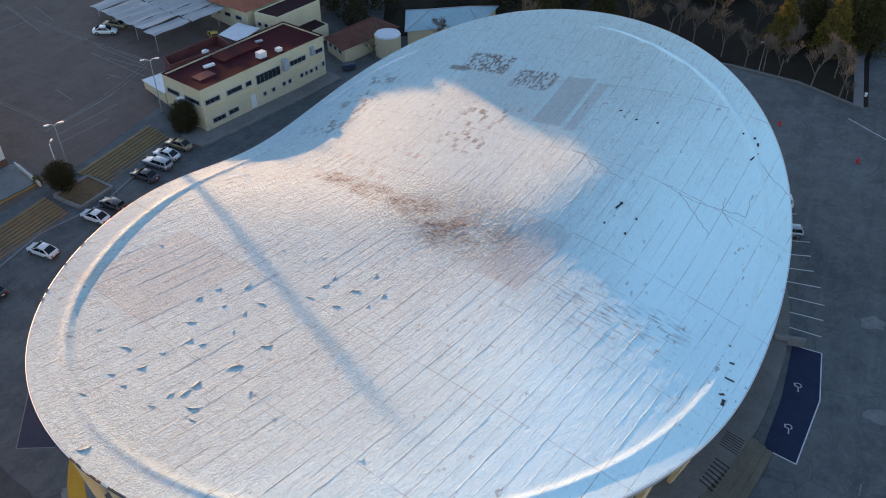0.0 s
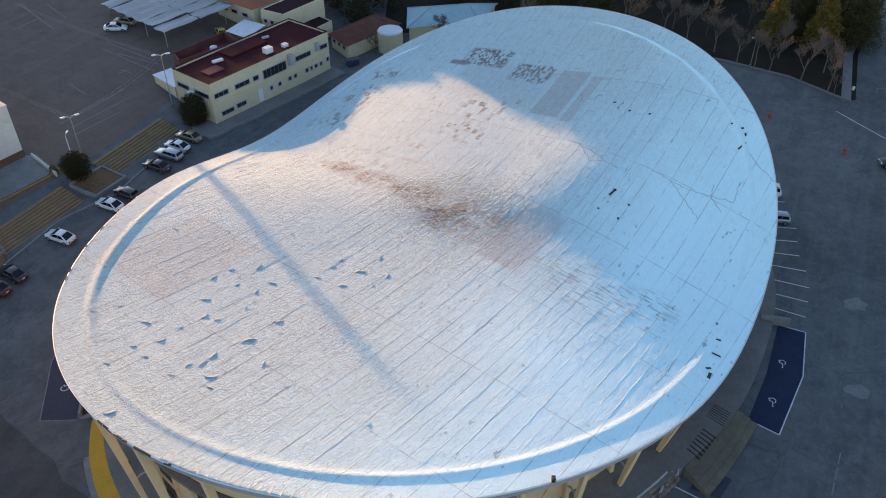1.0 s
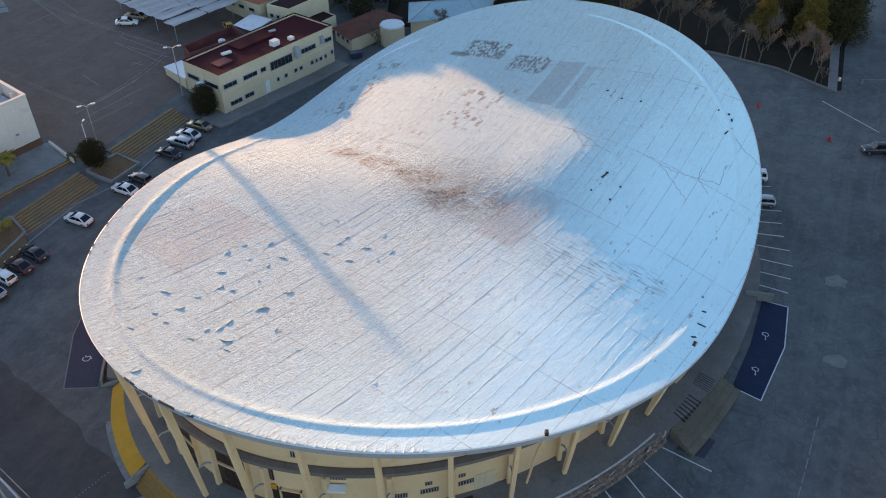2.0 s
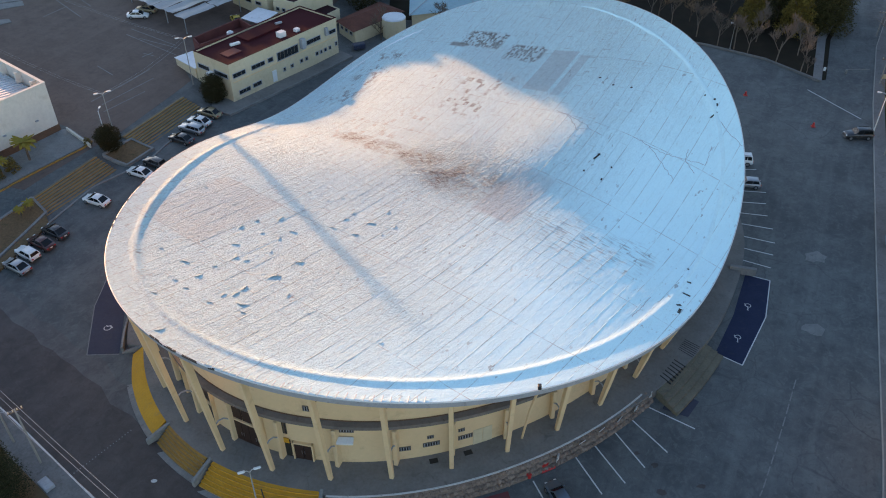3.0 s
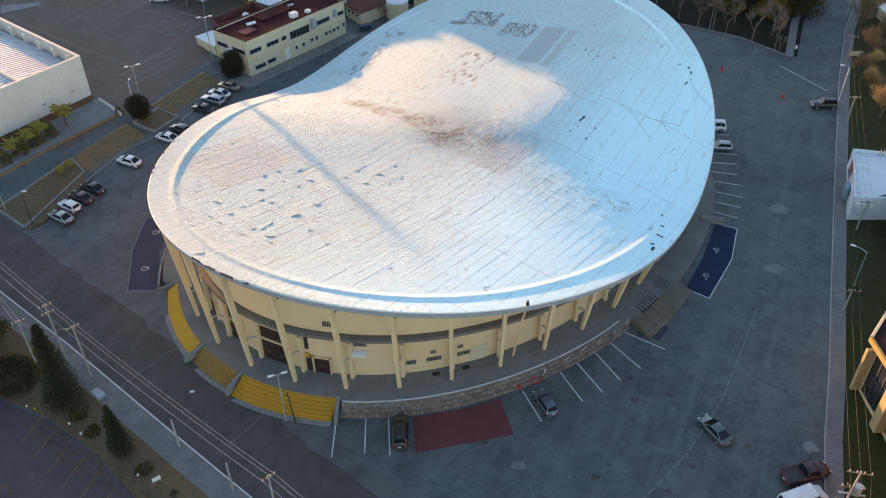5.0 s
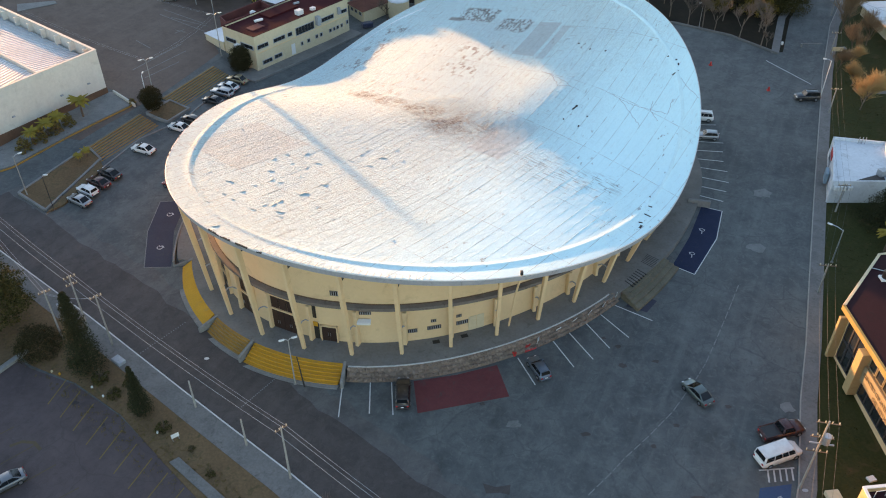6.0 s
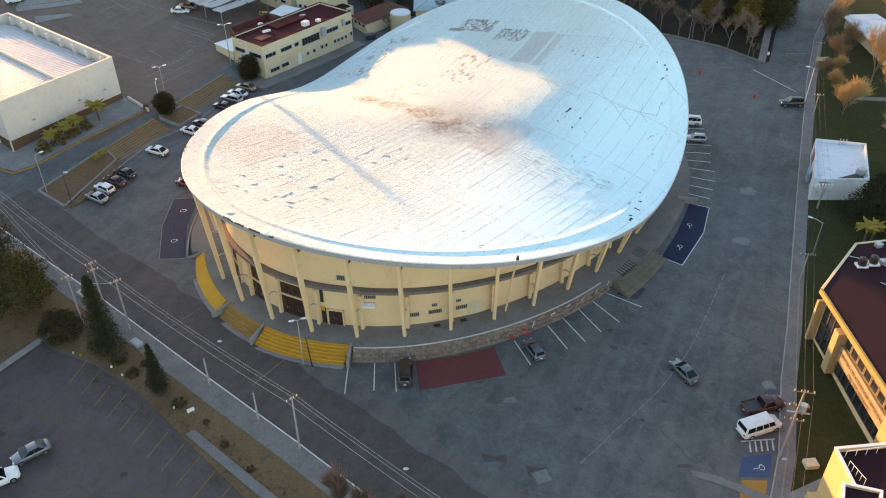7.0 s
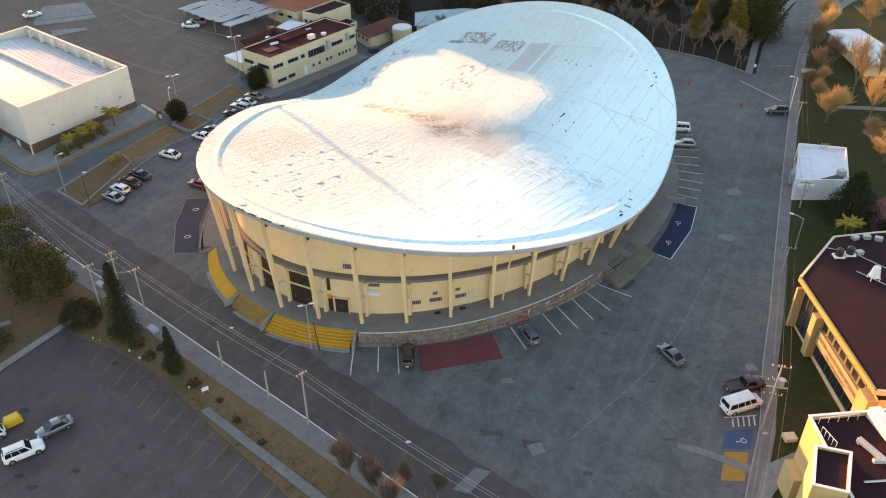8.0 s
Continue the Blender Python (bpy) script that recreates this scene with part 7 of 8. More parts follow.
    for sy in (-1, 1):
        part("headlight", boxed(0.2, 0.3, 0.13, Matrix.Translation((X(0.972), sy * hw * 0.6, bonnet * 0.66)), 0.04), LAMP_WHITE, ob)
        part("tail_light", boxed(0.1, 0.26, 0.22, Matrix.Translation((X(0.006), sy * hw * 0.7, belt * 0.66)), 0.03), LAMP_RED, ob)
        part("mirror", boxed(0.12, 0.2, 0.13, Matrix.Translation((X(b1 - 0.05), sy * (hw + 0.06), belt)), 0.03), pm, ob)
    part("front_bumper", boxed(0.16, w * 0.84, 0.2, Matrix.Translation((X(0.99), 0, 0.3)), 0.05), BLACK_PLASTIC if colour in ("white", "silver") else pm, ob)
    part("rear_bumper", boxed(0.16, w * 0.86, 0.2, Matrix.Translation((X(0.008), 0, 0.32)), 0.05), BLACK_PLASTIC if colour in ("white", "silver") else pm, ob)
    part("number_plate", boxed(0.02, 0.36, 0.14, Matrix.Translation((X(-0.004), 0, 0.6))), WHITE_PLASTIC, ob)
    return ob


for args in (("sedan", "silver", -57.4, 66.8, 150, "silver saloon car parked in a row by the bank"), ("hatch", "white", -57.0, 69.4, 149, "white hatchback parked in a row by the bank"), ("sedan", "maroon", -56.0, 71.7, 150, "dark red saloon car parked in a row"), ("sedan", "black", -55.0, 74.2, 150, "black saloon car parked in a row"),
             ("sedan", "white", -51.6, 81.6, 158, "white saloon car standing alone on the car park"), ("sedan", "white", -47.3, 88.9, 156, "white saloon car near the steps"), ("hatch", "dark", -45.8, 91.7, 152, "dark hatchback near the steps"), ("sedan", "red", -43.7, 71.6, 157, "red car beside the arena"),
             ("sedan", "gold", -40.6, 107.3, 157, "dusty gold saloon car before the office"), ("sedan", "white", -41.7, 104.4, 156, "white saloon car parked before the office"), ("wagon", "silver", -42.4, 102.0, 157, "silver estate car parked before the office"), ("sedan", "black", -43.4, 98.8, 157, "black saloon car parked before the office"),
             ("hatch", "silver", 46.5, 86.9, 172, "silver hatchback parked beside the arena"), ("suv", "white", 46.9, 93.4, 170, "white van-like car beside the arena"), ("suv", "black", 69.1, 100.8, 179, "black off-roader across the side street"), ("sedan", "green", 30.1, 28.0, 117, "pale green saloon car standing on the open asphalt"),
             ("suv", "dark", -5.3, 28.0, 90, "dark brown off-roader before the rubble wall"), ("hatch", "blue", 11.4, 32.0, 113, "blue-grey hatchback before the rubble wall"), ("sedan", "grey", -48.0, 15.7, 219, "grey saloon car in the lower car park"), ("suv", "white", -50.1, 11.8, 34, "white off-roader in the lower car park"), ("hatch", "white", -55.4, 14.2, 215, "white hatchback in the lower car park"),
             ("sedan", "white", -62.1, 141.1, 10, "white saloon car beside the carport"), ("sedan", "gold", -61.2, 144.0, 170, "dusty saloon car beside the carport"), ("sedan", "white", -100.1, 141.0, 40, "white car far up the yard"), ("sedan", "yellow", -42.6, 142.0, 115, "yellow and white car under the carport")):
    car(*args)
car("van", "white", 36.8, 18.9, 20, "long white passenger van by the kerb", "van")
car("pickup", "maroon", 38.3, 22.2, 16, "dark red pickup truck with an open bed", "pickup truck")
cover = thing("covered_cart", Matrix.Translation((-53.6, 16.8, 0.05)) @ Matrix.Rotation(radians(41), 4, "Z"), "small cart under a bright yellow cover", "cart")
bm = boxed(2.2, 1.5, 1.2, Matrix(), 0.2)
for v in bm.verts:
    if v.co.z > 0.8:
        v.co.x *= 0.82
        v.co.y *= 0.85
part("tarpaulin", bm, YELLOW_PLASTIC, cover)

# ---- poles, lamps and wires ----
def lamp_post(x, y, h, arm, turn, label, mat=None, heads=1, base=0.1):
    ob = thing("street_lamp", Matrix.Translation((x, y, land(x, y))) @ Matrix.Rotation(radians(turn), 4, "Z"), label, "street lamp", "street lamps")
    part("pole", cone(bmesh.new(), base, base * 0.6, h, Matrix(), 10), mat or POLE, ob)
    part("base_plate", boxed(0.4, 0.4, 0.12, Matrix(), 0.02), CONCRETE, ob)
    for k in range(heads):
        s = 1 if k == 0 else -1
        part("arm", tube(bmesh.new(), [(0, 0, h - 0.15), (s * arm * 0.5, 0, h + 0.15), (s * arm, 0, h + 0.2)], 0.05, 6), GREY_STEEL, ob)
        head = part("lamp_head", boxed(0.7, 0.26, 0.16, Matrix.Translation((s * (arm + 0.3), 0, h + 0.12)), 0.05), WHITE_PLASTIC, ob)
        part("diffuser", boxed(0.5, 0.2, 0.05, Matrix.Translation((s * (arm + 0.32), 0, h + 0.08))), LAMP_WHITE, head)
    return ob


def utility_pole(x, y, h, turn, arms=1, lean=(0, 0), wide=1.5, gap=1.1, label="grey concrete utility pole with a crossarm"):
    ob = thing("utility_pole", Matrix.Translation((x, y, land(x, y))) @ Matrix.Rotation(radians(turn), 4, "Z"), label, "utility pole", "utility poles")
    part("pole", tube(bmesh.new(), [(0, 0, -0.3), (lean[0], lean[1], h)], 0.14, 10, 0.09), POLE, ob)
    for k in range(arms):
        z = h - 0.35 - gap * k
        f = z / h
        part("crossarm", boxed(wide, 0.09, 0.1, Matrix.Translation((lean[0] * f, lean[1] * f, z))), POLE_WOOD, ob)
        for dx in (-0.43 * wide, -0.14 * wide, 0.14 * wide, 0.43 * wide):
            part("insulator", cone(bmesh.new(), 0.05, 0.07, 0.22, Matrix.Translation((lean[0] * f + dx, lean[1] * f, z + 0.12)), 8), CREAM_PALE, ob)
    return ob


lamp_post(-18.6, 30.1, 7.4, 0.45, 20, "twin-armed street lamp before the yellow steps", heads=2)
dark_post = thing("leaning_post", Matrix.Translation((-17.4, 29.6, land(-17.4, 29.6))), "thin dark leaning post beside the street lamp", "post")
part("pole", tube(bmesh.new(), [(0, 0, -0.1), (-0.5, 0.5, 4.6)], 0.1, 8, 0.07), BLACK_PLASTIC, dark_post)
lamp_post(-66.1, 68.2, 7.2, 0.8, 45, "concrete street lamp beside the grassy planter")
lamp_post(-54.6, 99.7, 6.6, 0.7, 30, "tall lamp at the edge of the upper yard", heads=2)
lamp_post(-55.7, 98.8, 4.0, 0.5, 90, "short white lamp at the edge of the upper yard", WHITE_PLASTIC)
lamp_post(-45.2, 115.6, 8.8, 0.8, 200, "tall lamp beside the office annex", heads=2)
lamp_post(55.7, 52.6, 5.8, 1.6, 140, "slim street lamp on the lawn", GREY_STEEL)
lamp_post(72.6, 102.6, 7.0, 0.9, 160, "white street lamp by the kerb", WHITE_PLASTIC)
lamp_post(57.0, 134.2, 5.2, 0.3, 180, "slim lamp between the bare trees", POLE, base=0.07)
lamp_post(-60.8, 64.9, 6.2, 0.3, 0, "thin dark lamp pole by the planter", BLACK_PLASTIC, base=0.07)
POLES = [(-46.8, 39.0, 9.4, 40, 2), (-42.9, 36.4, 8.6, 40, 1), (-49.6, 37.4, 8.4, 40, 1), (-17.2, 16.4, 8.6, 42, 1), (-71.6, 60.6, 8.5, 40, 2)]
for x, y, h, turn, arms in POLES:
    utility_pole(x, y, h, turn, arms)
utility_pole(-29.9, 26.4, 4.6, 40, 0, label="short bare concrete post on the pavement")
utility_pole(-22.8, 20.8, 4.6, 40, 0, label="short bare concrete post on the pavement")
big = utility_pole(37.9, 14.8, 10.6, -12, 3, (0.3, 0.4), 2.3, 2.1, "tall utility pole carrying a transformer")
part("transformer", cone(bmesh.new(), 0.42, 0.42, 1.1, Matrix.Translation((0.7, 0.35, 7.4)), 14), GREY_STEEL, big)
part("platform_bracket", boxed(2.4, 0.14, 0.14, Matrix.Translation((0.4, 0.3, 7.2))), GREY_STEEL, big)
for dx in (-0.7, 0.0, 0.7):
    part("fuse_arm", tube(bmesh.new(), [(dx + 0.3, 0.25, 8.8), (dx + 0.5, 0.6, 8.2)], 0.06, 5), CREAM_PALE, big)
for x, y in ((60.9, 64.8), (71.3, 95.3), (80.6, 119.4), (88.5, 139.7)):
    utility_pole(x, y, 5.2, -8, 1, (0, 0), 1.9, label="low utility pole beside the side street")


def wire(points, sag, label="thin sagging overhead power wire", r=0.018, mat=None):
    pts = []
    for a, b in zip(points, points[1:]):
        a, b = Vector(a), Vector(b)
        for i in range(12):
            t = i / 12
            p = a.lerp(b, t)
            p.z -= sag * 4 * t * (1 - t)
            pts.append(p)
    pts.append(Vector(points[-1]))
    tagged(part("overhead_wire", tube(bmesh.new(), pts, r, 4), mat or WIRE), label, "wire", "overhead wires")


for o, dz in ((-0.65, 0.0), (0.1, 0.25), (0.65, 0.0)):
    ox, oy = o * 0.77, o * 0.64
    wire([(-110 + ox, 92 + oy, 13.5), (-71.6 + ox, 60.6 + oy, 10.8 + dz), (-46.8 + ox, 39.0 + oy, 10.1 + dz), (-17.2 + ox, 16.4 + oy, 8.3 + dz), (12 + ox, -7.5 + oy, 8.2 + dz), (40 + ox, -30 + oy, 8.2 + dz)], 0.7)
for o in (-0.3, 0.3):
    wire([(-71.6 + o, 60.6, 9.6), (-49.6 + o, 37.4, 8.9), (-42.9 + o, 36.4, 9.1)], 0.5)
KP = [(26, -12), (37.9, 14.8), (51.3, 46.0), (60.9, 64.8), (71.3, 95.3), (80.6, 119.4), (88.5, 139.7), (99, 160)]
for o in (-0.9, 0.0, 0.9):
    wire([(x + o * 0.95 + (0.3 if i == 1 else 0), y - o * 0.3, land(x, y) + (10.3 if i < 2 else 5.05)) for i, (x, y) in enumerate(KP)], 0.5, r=0.011, mat=WIRE_DARK)
utility_pole(51.3, 46.0, 5.2, -8, 1, (0, 0), 2.3, label="low utility pole beside the side street")
for p, q in (((-45.2, 115.6), (-54.6, 99.7)), ((-45.2, 115.6), (-80, 138)), ((-54.6, 99.7), (-84, 118))):
    for o in (-0.4, 0.4):
        wire([(p[0] + o, p[1], land(*p) + (8.7 if p[0] > -50 else 6.6)), (q[0] + o, q[1], land(*q) + 6.5)], 0.7, r=0.012)

for x, y, r in ((84.0, 122.3, 0.2), (86.5, 119.9, -0.5)):
    tagged(part("stone_slab", boxed(2.2, 1.0, 0.35, Matrix.Translation((x, y, land(x, y) + 0.05)) @ Matrix.Rotation(r, 4, "Z"), 0.05), CONCRETE), "pale stone slab on the lawn", "slab", "lawn slabs")
tagged(part("lawn_board", boxed(0.9, 0.7, 0.25, Matrix.Translation((46.1, 15.9, land(46.1, 15.9) + 0.05)) @ Matrix.Rotation(0.3, 4, "Z"), 0.03), WHITE_PLASTIC), "small white lid on the lawn", "lid")

# ---- small things on the street ----
for x, y, s in ((-41.2, 33.6, 1.0), (-51.8, 43.4, 0.9)):
    tagged(part("utility_cabinet", boxed(1.7 * s, 1.0 * s, 0.5, Matrix.Translation((x, y, land(x, y) + 0.1)) @ Matrix.Rotation(radians(-38), 4, "Z"), 0.05), FASCIA), "low grey cabinet on the pavement", "cabinet", "pavement cabinets")
for i, (x, y) in enumerate(((14.4, 38.2), (16.7, 39.8), (18.9, 41.2), (21.0, 42.7), (23.0, 44.6), (11.6, 36.2))):
    st = thing("stall_sign", Matrix.Translation((x, y, land(x, y))) @ Matrix.Rotation(radians(35 + 9 * i), 4, "Z"), "small bent white sign before a parking stall", "sign", "stall signs")
    part("post", boxed(0.06, 0.06, 1.0, Matrix.Translation((0, 0, -0.05))), WHITE_PLASTIC, st)
    part("panel", boxed(0.75, 0.05, 0.45, Matrix.Translation((0.1, 0, 0.95)) @ Matrix.Rotation(radians(25), 4, "X"), 0.01), WHITE_PLASTIC, st)
    part("foot", boxed(0.7, 0.1, 0.06, Matrix.Translation((0.2, -0.2, 0.0)) @ Matrix.Rotation(radians(-30), 4, "Z")), WHITE_PLASTIC, st)
for x, y, s in ((8.6, 34.7, 0.5), (10.2, 35.9, 0.9), (35.6, 66.8, 0.6)):
    bm = cone(bmesh.new(), 0.55 * s, 0.42 * s, 0.9 * s, Matrix.Translation((x, y, land(x, y))), 12)
    cone(bm, 0.6 * s, 0.6 * s, 0.1, Matrix.Translation((x, y, land(x, y) + 0.85 * s)), 12)
    tagged(part("litter_bin", bm, RED_PLASTIC), "small red bin beside the parking stalls", "bin", "red bins")
red = thing("red_car_cover", Matrix.Translation((10.6, 35.6, land(10.6, 35.6))) @ Matrix.Rotation(radians(25), 4, "Z"), "crumpled red sheet at the foot of the wall", "sheet")
part("sheet", boxed(1.8, 0.6, 0.35, Matrix(), 0.12), RED_PLASTIC, red)
for x, y in ((54.6, 115.3), (63.0, 104.4)):
    cn = thing("barrier", Matrix.Translation((x, y, land(x, y))), "small red plastic road barrier", "barrier", "road barriers")
    part("body", cone(bmesh.new(), 0.26, 0.14, 0.7, Matrix.Translation((0, 0, 0.08)), 12), RED_PLASTIC, cn)
    part("foot", boxed(0.7, 0.7, 0.1, Matrix(), 0.03), RED_PLASTIC, cn)
for x, y, mat in ((-49.0, 31.9, CREAM_PALE), (-47.9, 31.5, YELLOW_PAINT), (-33.4, 22.6, WHITE_PLASTIC), (-43.2, 29.4, WHITE_PLASTIC), (-41.4, 28.0, WHITE_PLASTIC)):
    tagged(part("marker_stone", boxed(0.27, 0.24, 0.36, Matrix.Translation((x, y, land(x, y) + 0.05)) @ Matrix.Rotation(x, 4, "Z"), 0.08), mat), "small painted marker stone on the verge", "stone", "marker stones")
boom = thing("boom_barrier", Matrix.Translation((76.0, 123.6, land(76.0, 123.6))), "white boom barrier lowered across the side street", "barrier")
part("post", boxed(0.35, 0.35, 0.9, Matrix.Translation((0, 0, -0.05)), 0.05), CONCRETE, boom)
part("bar", boxed(4.2, 0.08, 0.1, Matrix.Translation((2.2, -0.1, 0.8)), 0.02), CONCRETE, boom)
tagged(part("gate_post", boxed(0.4, 0.4, 0.8, Matrix.Translation((72.3, 124.6, land(72.3, 124.6) - 0.05)), 0.06), WHITE_PLASTIC), "short pale post beside the side street", "post")
for x, y, turn in ((82.4, 120.4, -5), (85.1, 118.5, -20)):
    board = thing("lawn_board", Matrix.Translation((x, y, land(x, y))) @ Matrix.Rotation(radians(turn), 4, "Z"), "weathered pale board on the lawn", "board", "lawn boards")
    part("panel", boxed(2.2, 0.08, 0.9, Matrix.Translation((0, 0, 0.5)), 0.02), CREAM_PALE, board)
    for sx in (-0.9, 0.9):
        part("post", boxed(0.09, 0.09, 0.7, Matrix.Translation((sx, 0.08, -0.05))), GREY_STEEL, board)
wb = thing("verge_board", Matrix.Translation((-31.0, 21.6, land(-31, 21.6))) @ Matrix.Rotation(radians(35), 4, "Z"), "small white notice board on two posts", "notice board")
part("board", boxed(0.9, 0.05, 0.6, Matrix.Translation((0, 0, 0.6)), 0.01), WHITE_PLASTIC, wb)
for sx in (-0.35, 0.35):
    part("post", boxed(0.06, 0.06, 0.8, Matrix.Translation((sx, 0.04, 0))), GREY_STEEL, wb)
bench = thing("garden_slab", Matrix.Translation((-62.6, 34.6, land(-62.6, 34.6) + 0.05)) @ Matrix.Rotation(0.5, 4, "Z"), "pale stone slab in the pine garden", "stone")
part("slab", boxed(2.2, 0.7, 0.4, Matrix(), 0.08), CONCRETE, bench)


# ---- trees and shrubs ----
def branch_mesh(levels, seed, h, spread, twig_len, start=0.3, kids=(3, 5)):
    """Lists of (from, to, r0, r1) for the trunk, the limbs and the twigs of a bare tree."""
    rnd = random.Random(seed)
    trunk, limbs, twigs = [], [], []

    def grow(p, d, ln, r, lvl):
        bend = Vector((rnd.uniform(-1, 1), rnd.uniform(-1, 1), rnd.uniform(0, 0.6))) * 0.14
        mid = p + d * ln * 0.5
        d2 = (d + bend).normalized()
        end = mid + d2 * ln * 0.5
        out = trunk if lvl == 0 else (limbs if lvl < 3 else twigs)
        out += [(p, mid, r, r * 0.82), (mid, end, r * 0.82, r * 0.6)]
        if lvl >= levels:
            return
        for k in range(rnd.randint(*kids)):
            t = rnd.uniform(start if lvl == 0 else 0.3, 1.0)
            at = p.lerp(mid, t * 2) if t < 0.5 else mid.lerp(end, t * 2 - 1)
            a = rnd.uniform(0, 2 * math.pi)
            side = Vector((math.cos(a), math.sin(a), 0))
            nd = (d2 * (1.0 - spread * 0.4) + side * spread * rnd.uniform(0.5, 1.0) + Vector((0, 0, 0.35))).normalized()
            grow(at, nd, ln * rnd.uniform(0.5, 0.72) if lvl < levels - 1 else twig_len * rnd.uniform(0.6, 1.3), max(r * 0.5, 0.022), lvl + 1)

    grow(Vector((0, 0, -0.2)), Vector((rnd.uniform(-0.06, 0.06), rnd.uniform(-0.06, 0.06), 1)).normalized(), h * 0.6, h * 0.018, 0)
    return trunk, limbs, twigs


def segments(segs, sides):
    verts, faces = [], []
    for p, q, r0, r1 in segs:
        d = (q - p).normalized()
        a = d.cross(Vector((0.3, 0.9, 0.2))).normalized()
        b = d.cross(a)
        n = len(verts)
        for c, r in ((p, r0), (q, r1)):
            verts += [c + r * (math.cos(2 * math.pi * k / sides) * a + math.sin(2 * math.pi * k / sides) * b) for k in range(sides)]
        faces += [(n + k, n + (k + 1) % sides, n + sides + (k + 1) % sides, n + sides + k) for k in range(sides)]
    return verts, faces


def bare_tree(seed, h, label, bark, spread=0.9, levels=4, twig=0.9, kids=(3, 5), name="bare_tree", twig_mat=None):
    ob = thing(name, Matrix(), label, "tree", "bare trees")
    tr, li, tw = branch_mesh(levels, seed, h, spread, twig, 0.25, kids)
    raw("trunk", *segments(tr + li, 6), bark, ob)
    tagged(raw("crown", *segments(tw, 3), twig_mat or TWIG, ob), kind="stuff")
    return ob


def leaf_cloud(clumps, per, leaf, seed, flat=0.6):
    rnd = random.Random(seed)
    verts, faces = [], []
    for cx, cy, cz, cr in clumps:
        for _ in range(per):
            a, b, rr = rnd.uniform(0, 2 * math.pi), rnd.uniform(-1, 1), cr * rnd.uniform(0.55, 1.05)
            s = math.sqrt(1 - b * b)
            c = Vector((cx + rr * s * math.cos(a), cy + rr * s * math.sin(a), cz + rr * b * 0.85))
            u = Vector((rnd.uniform(-1, 1), rnd.uniform(-1, 1), rnd.uniform(-flat, flat))).normalized()
            v = u.cross(Vector((rnd.uniform(-1, 1), rnd.uniform(-1, 1), rnd.uniform(-1, 1)))).normalized()
            k = leaf * rnd.uniform(0.6, 1.3)
            n = len(verts)
            verts += [c - u * k, c + v * k * 0.5, c + u * k, c - v * k * 0.5]
            faces.append((n, n + 1, n + 2, n + 3))
    return verts, faces


def leafy_tree(name, seed, h, r, label, mat, bark, clear=0.25, per=60, leaf=0.22, n=34, shape="dome"):
    rnd = random.Random(seed)
    ob = thing(name, Matrix(), label, "tree" if "shrub" not in name else "shrub")
    tr, li, tw = branch_mesh(2, seed, h * 0.9, 0.9, 1.0, 0.3, (4, 6))
    raw("trunk", *segments(tr if shape == "spire" else tr + li, 6), bark, ob)
    clumps = []
    for i in range(n):
        t = (i + 0.5) / n
        a = i * 2.39996
        z = h * (clear + (1 - clear) * t)
        if shape == "dome":
            w = r * math.sqrt(max(0.05, 1 - ((t - 0.35) / 0.68) ** 2))
            cr = r * rnd.uniform(0.28, 0.42)
        elif shape == "ball":
            w = r * 0.72 * math.sqrt(max(0.03, 1 - (2 * t - 1) ** 2))
            cr = r * rnd.uniform(0.34, 0.42)
        elif shape == "spire":
            w = r * 0.55 * (1 - t) ** 0.75 * (0.6 + 0.4 * min(1, t * 6))
            cr = r * (0.62 * (1 - t) + 0.16)
        else:
            w = r * (1 - t) ** 0.8
            cr = r * (0.4 * (1 - t) + 0.14)
        k = w * math.sqrt(rnd.uniform(0.35, 1.0))
        clumps.append((k * math.cos(a), k * math.sin(a), z - cr * 0.3, cr))
    tagged(raw("crown", *leaf_cloud(clumps, per, leaf, seed), mat, ob), kind="stuff")
    return ob


def at(ob, x, y, turn=0.0, s=1.0, z=None):
    ob.matrix_basis = Matrix.Translation((x, y, (land(x, y) if z is None else z) - 0.05)) @ Matrix.Rotation(turn, 4, "Z") @ Matrix.Scale(s, 4)
    return ob


def copies(ob, places):
    x, y, t, s = places[0]
    for x1, y1, t1, s1 in places[1:]:
        copy_thing(ob, Matrix.Translation((x1, y1, land(x1, y1) - 0.05)) @ Matrix.Rotation(t1, 4, "Z") @ Matrix.Scale(s1, 4))
    at(ob, x, y, t, s)


# unseen pines outside the garden, added towards the sun to shade the lower lot
off = leafy_tree("pine_tree", 17, 12.0, 5.0, "unseen pine added to shade the lower car park", LEAF_PINE, BARK, 0.12, 90, 0.4, 44)
copies(off, [(-88, 62, 0, 0.7), (-95, 70, 1, 0.75), (-102, 77, 2, 0.75), (-110, 84, 4, 0.8), (-92, 86, 0.5, 0.8), (-99, 92, 1.5, 0.85), (-106, 97, 2.5, 0.9), (-118, 92, 1, 0.9), (-113, 103, 3.5, 0.9)])
# clipped round trees
at(leafy_tree("round_tree", 3, 4.4, 2.2, "dense dark round-clipped tree in the planter", LEAF_DARK, BARK, 0.16, 340, 0.1, 38, "ball"), -53.2, 94.2)
at(leafy_tree("round_tree", 5, 5.0, 2.6, "dense dark round-clipped tree at the office corner", LEAF_DARK, BARK, 0.14, 340, 0.11, 38, "ball"), -40.6, 112.0)
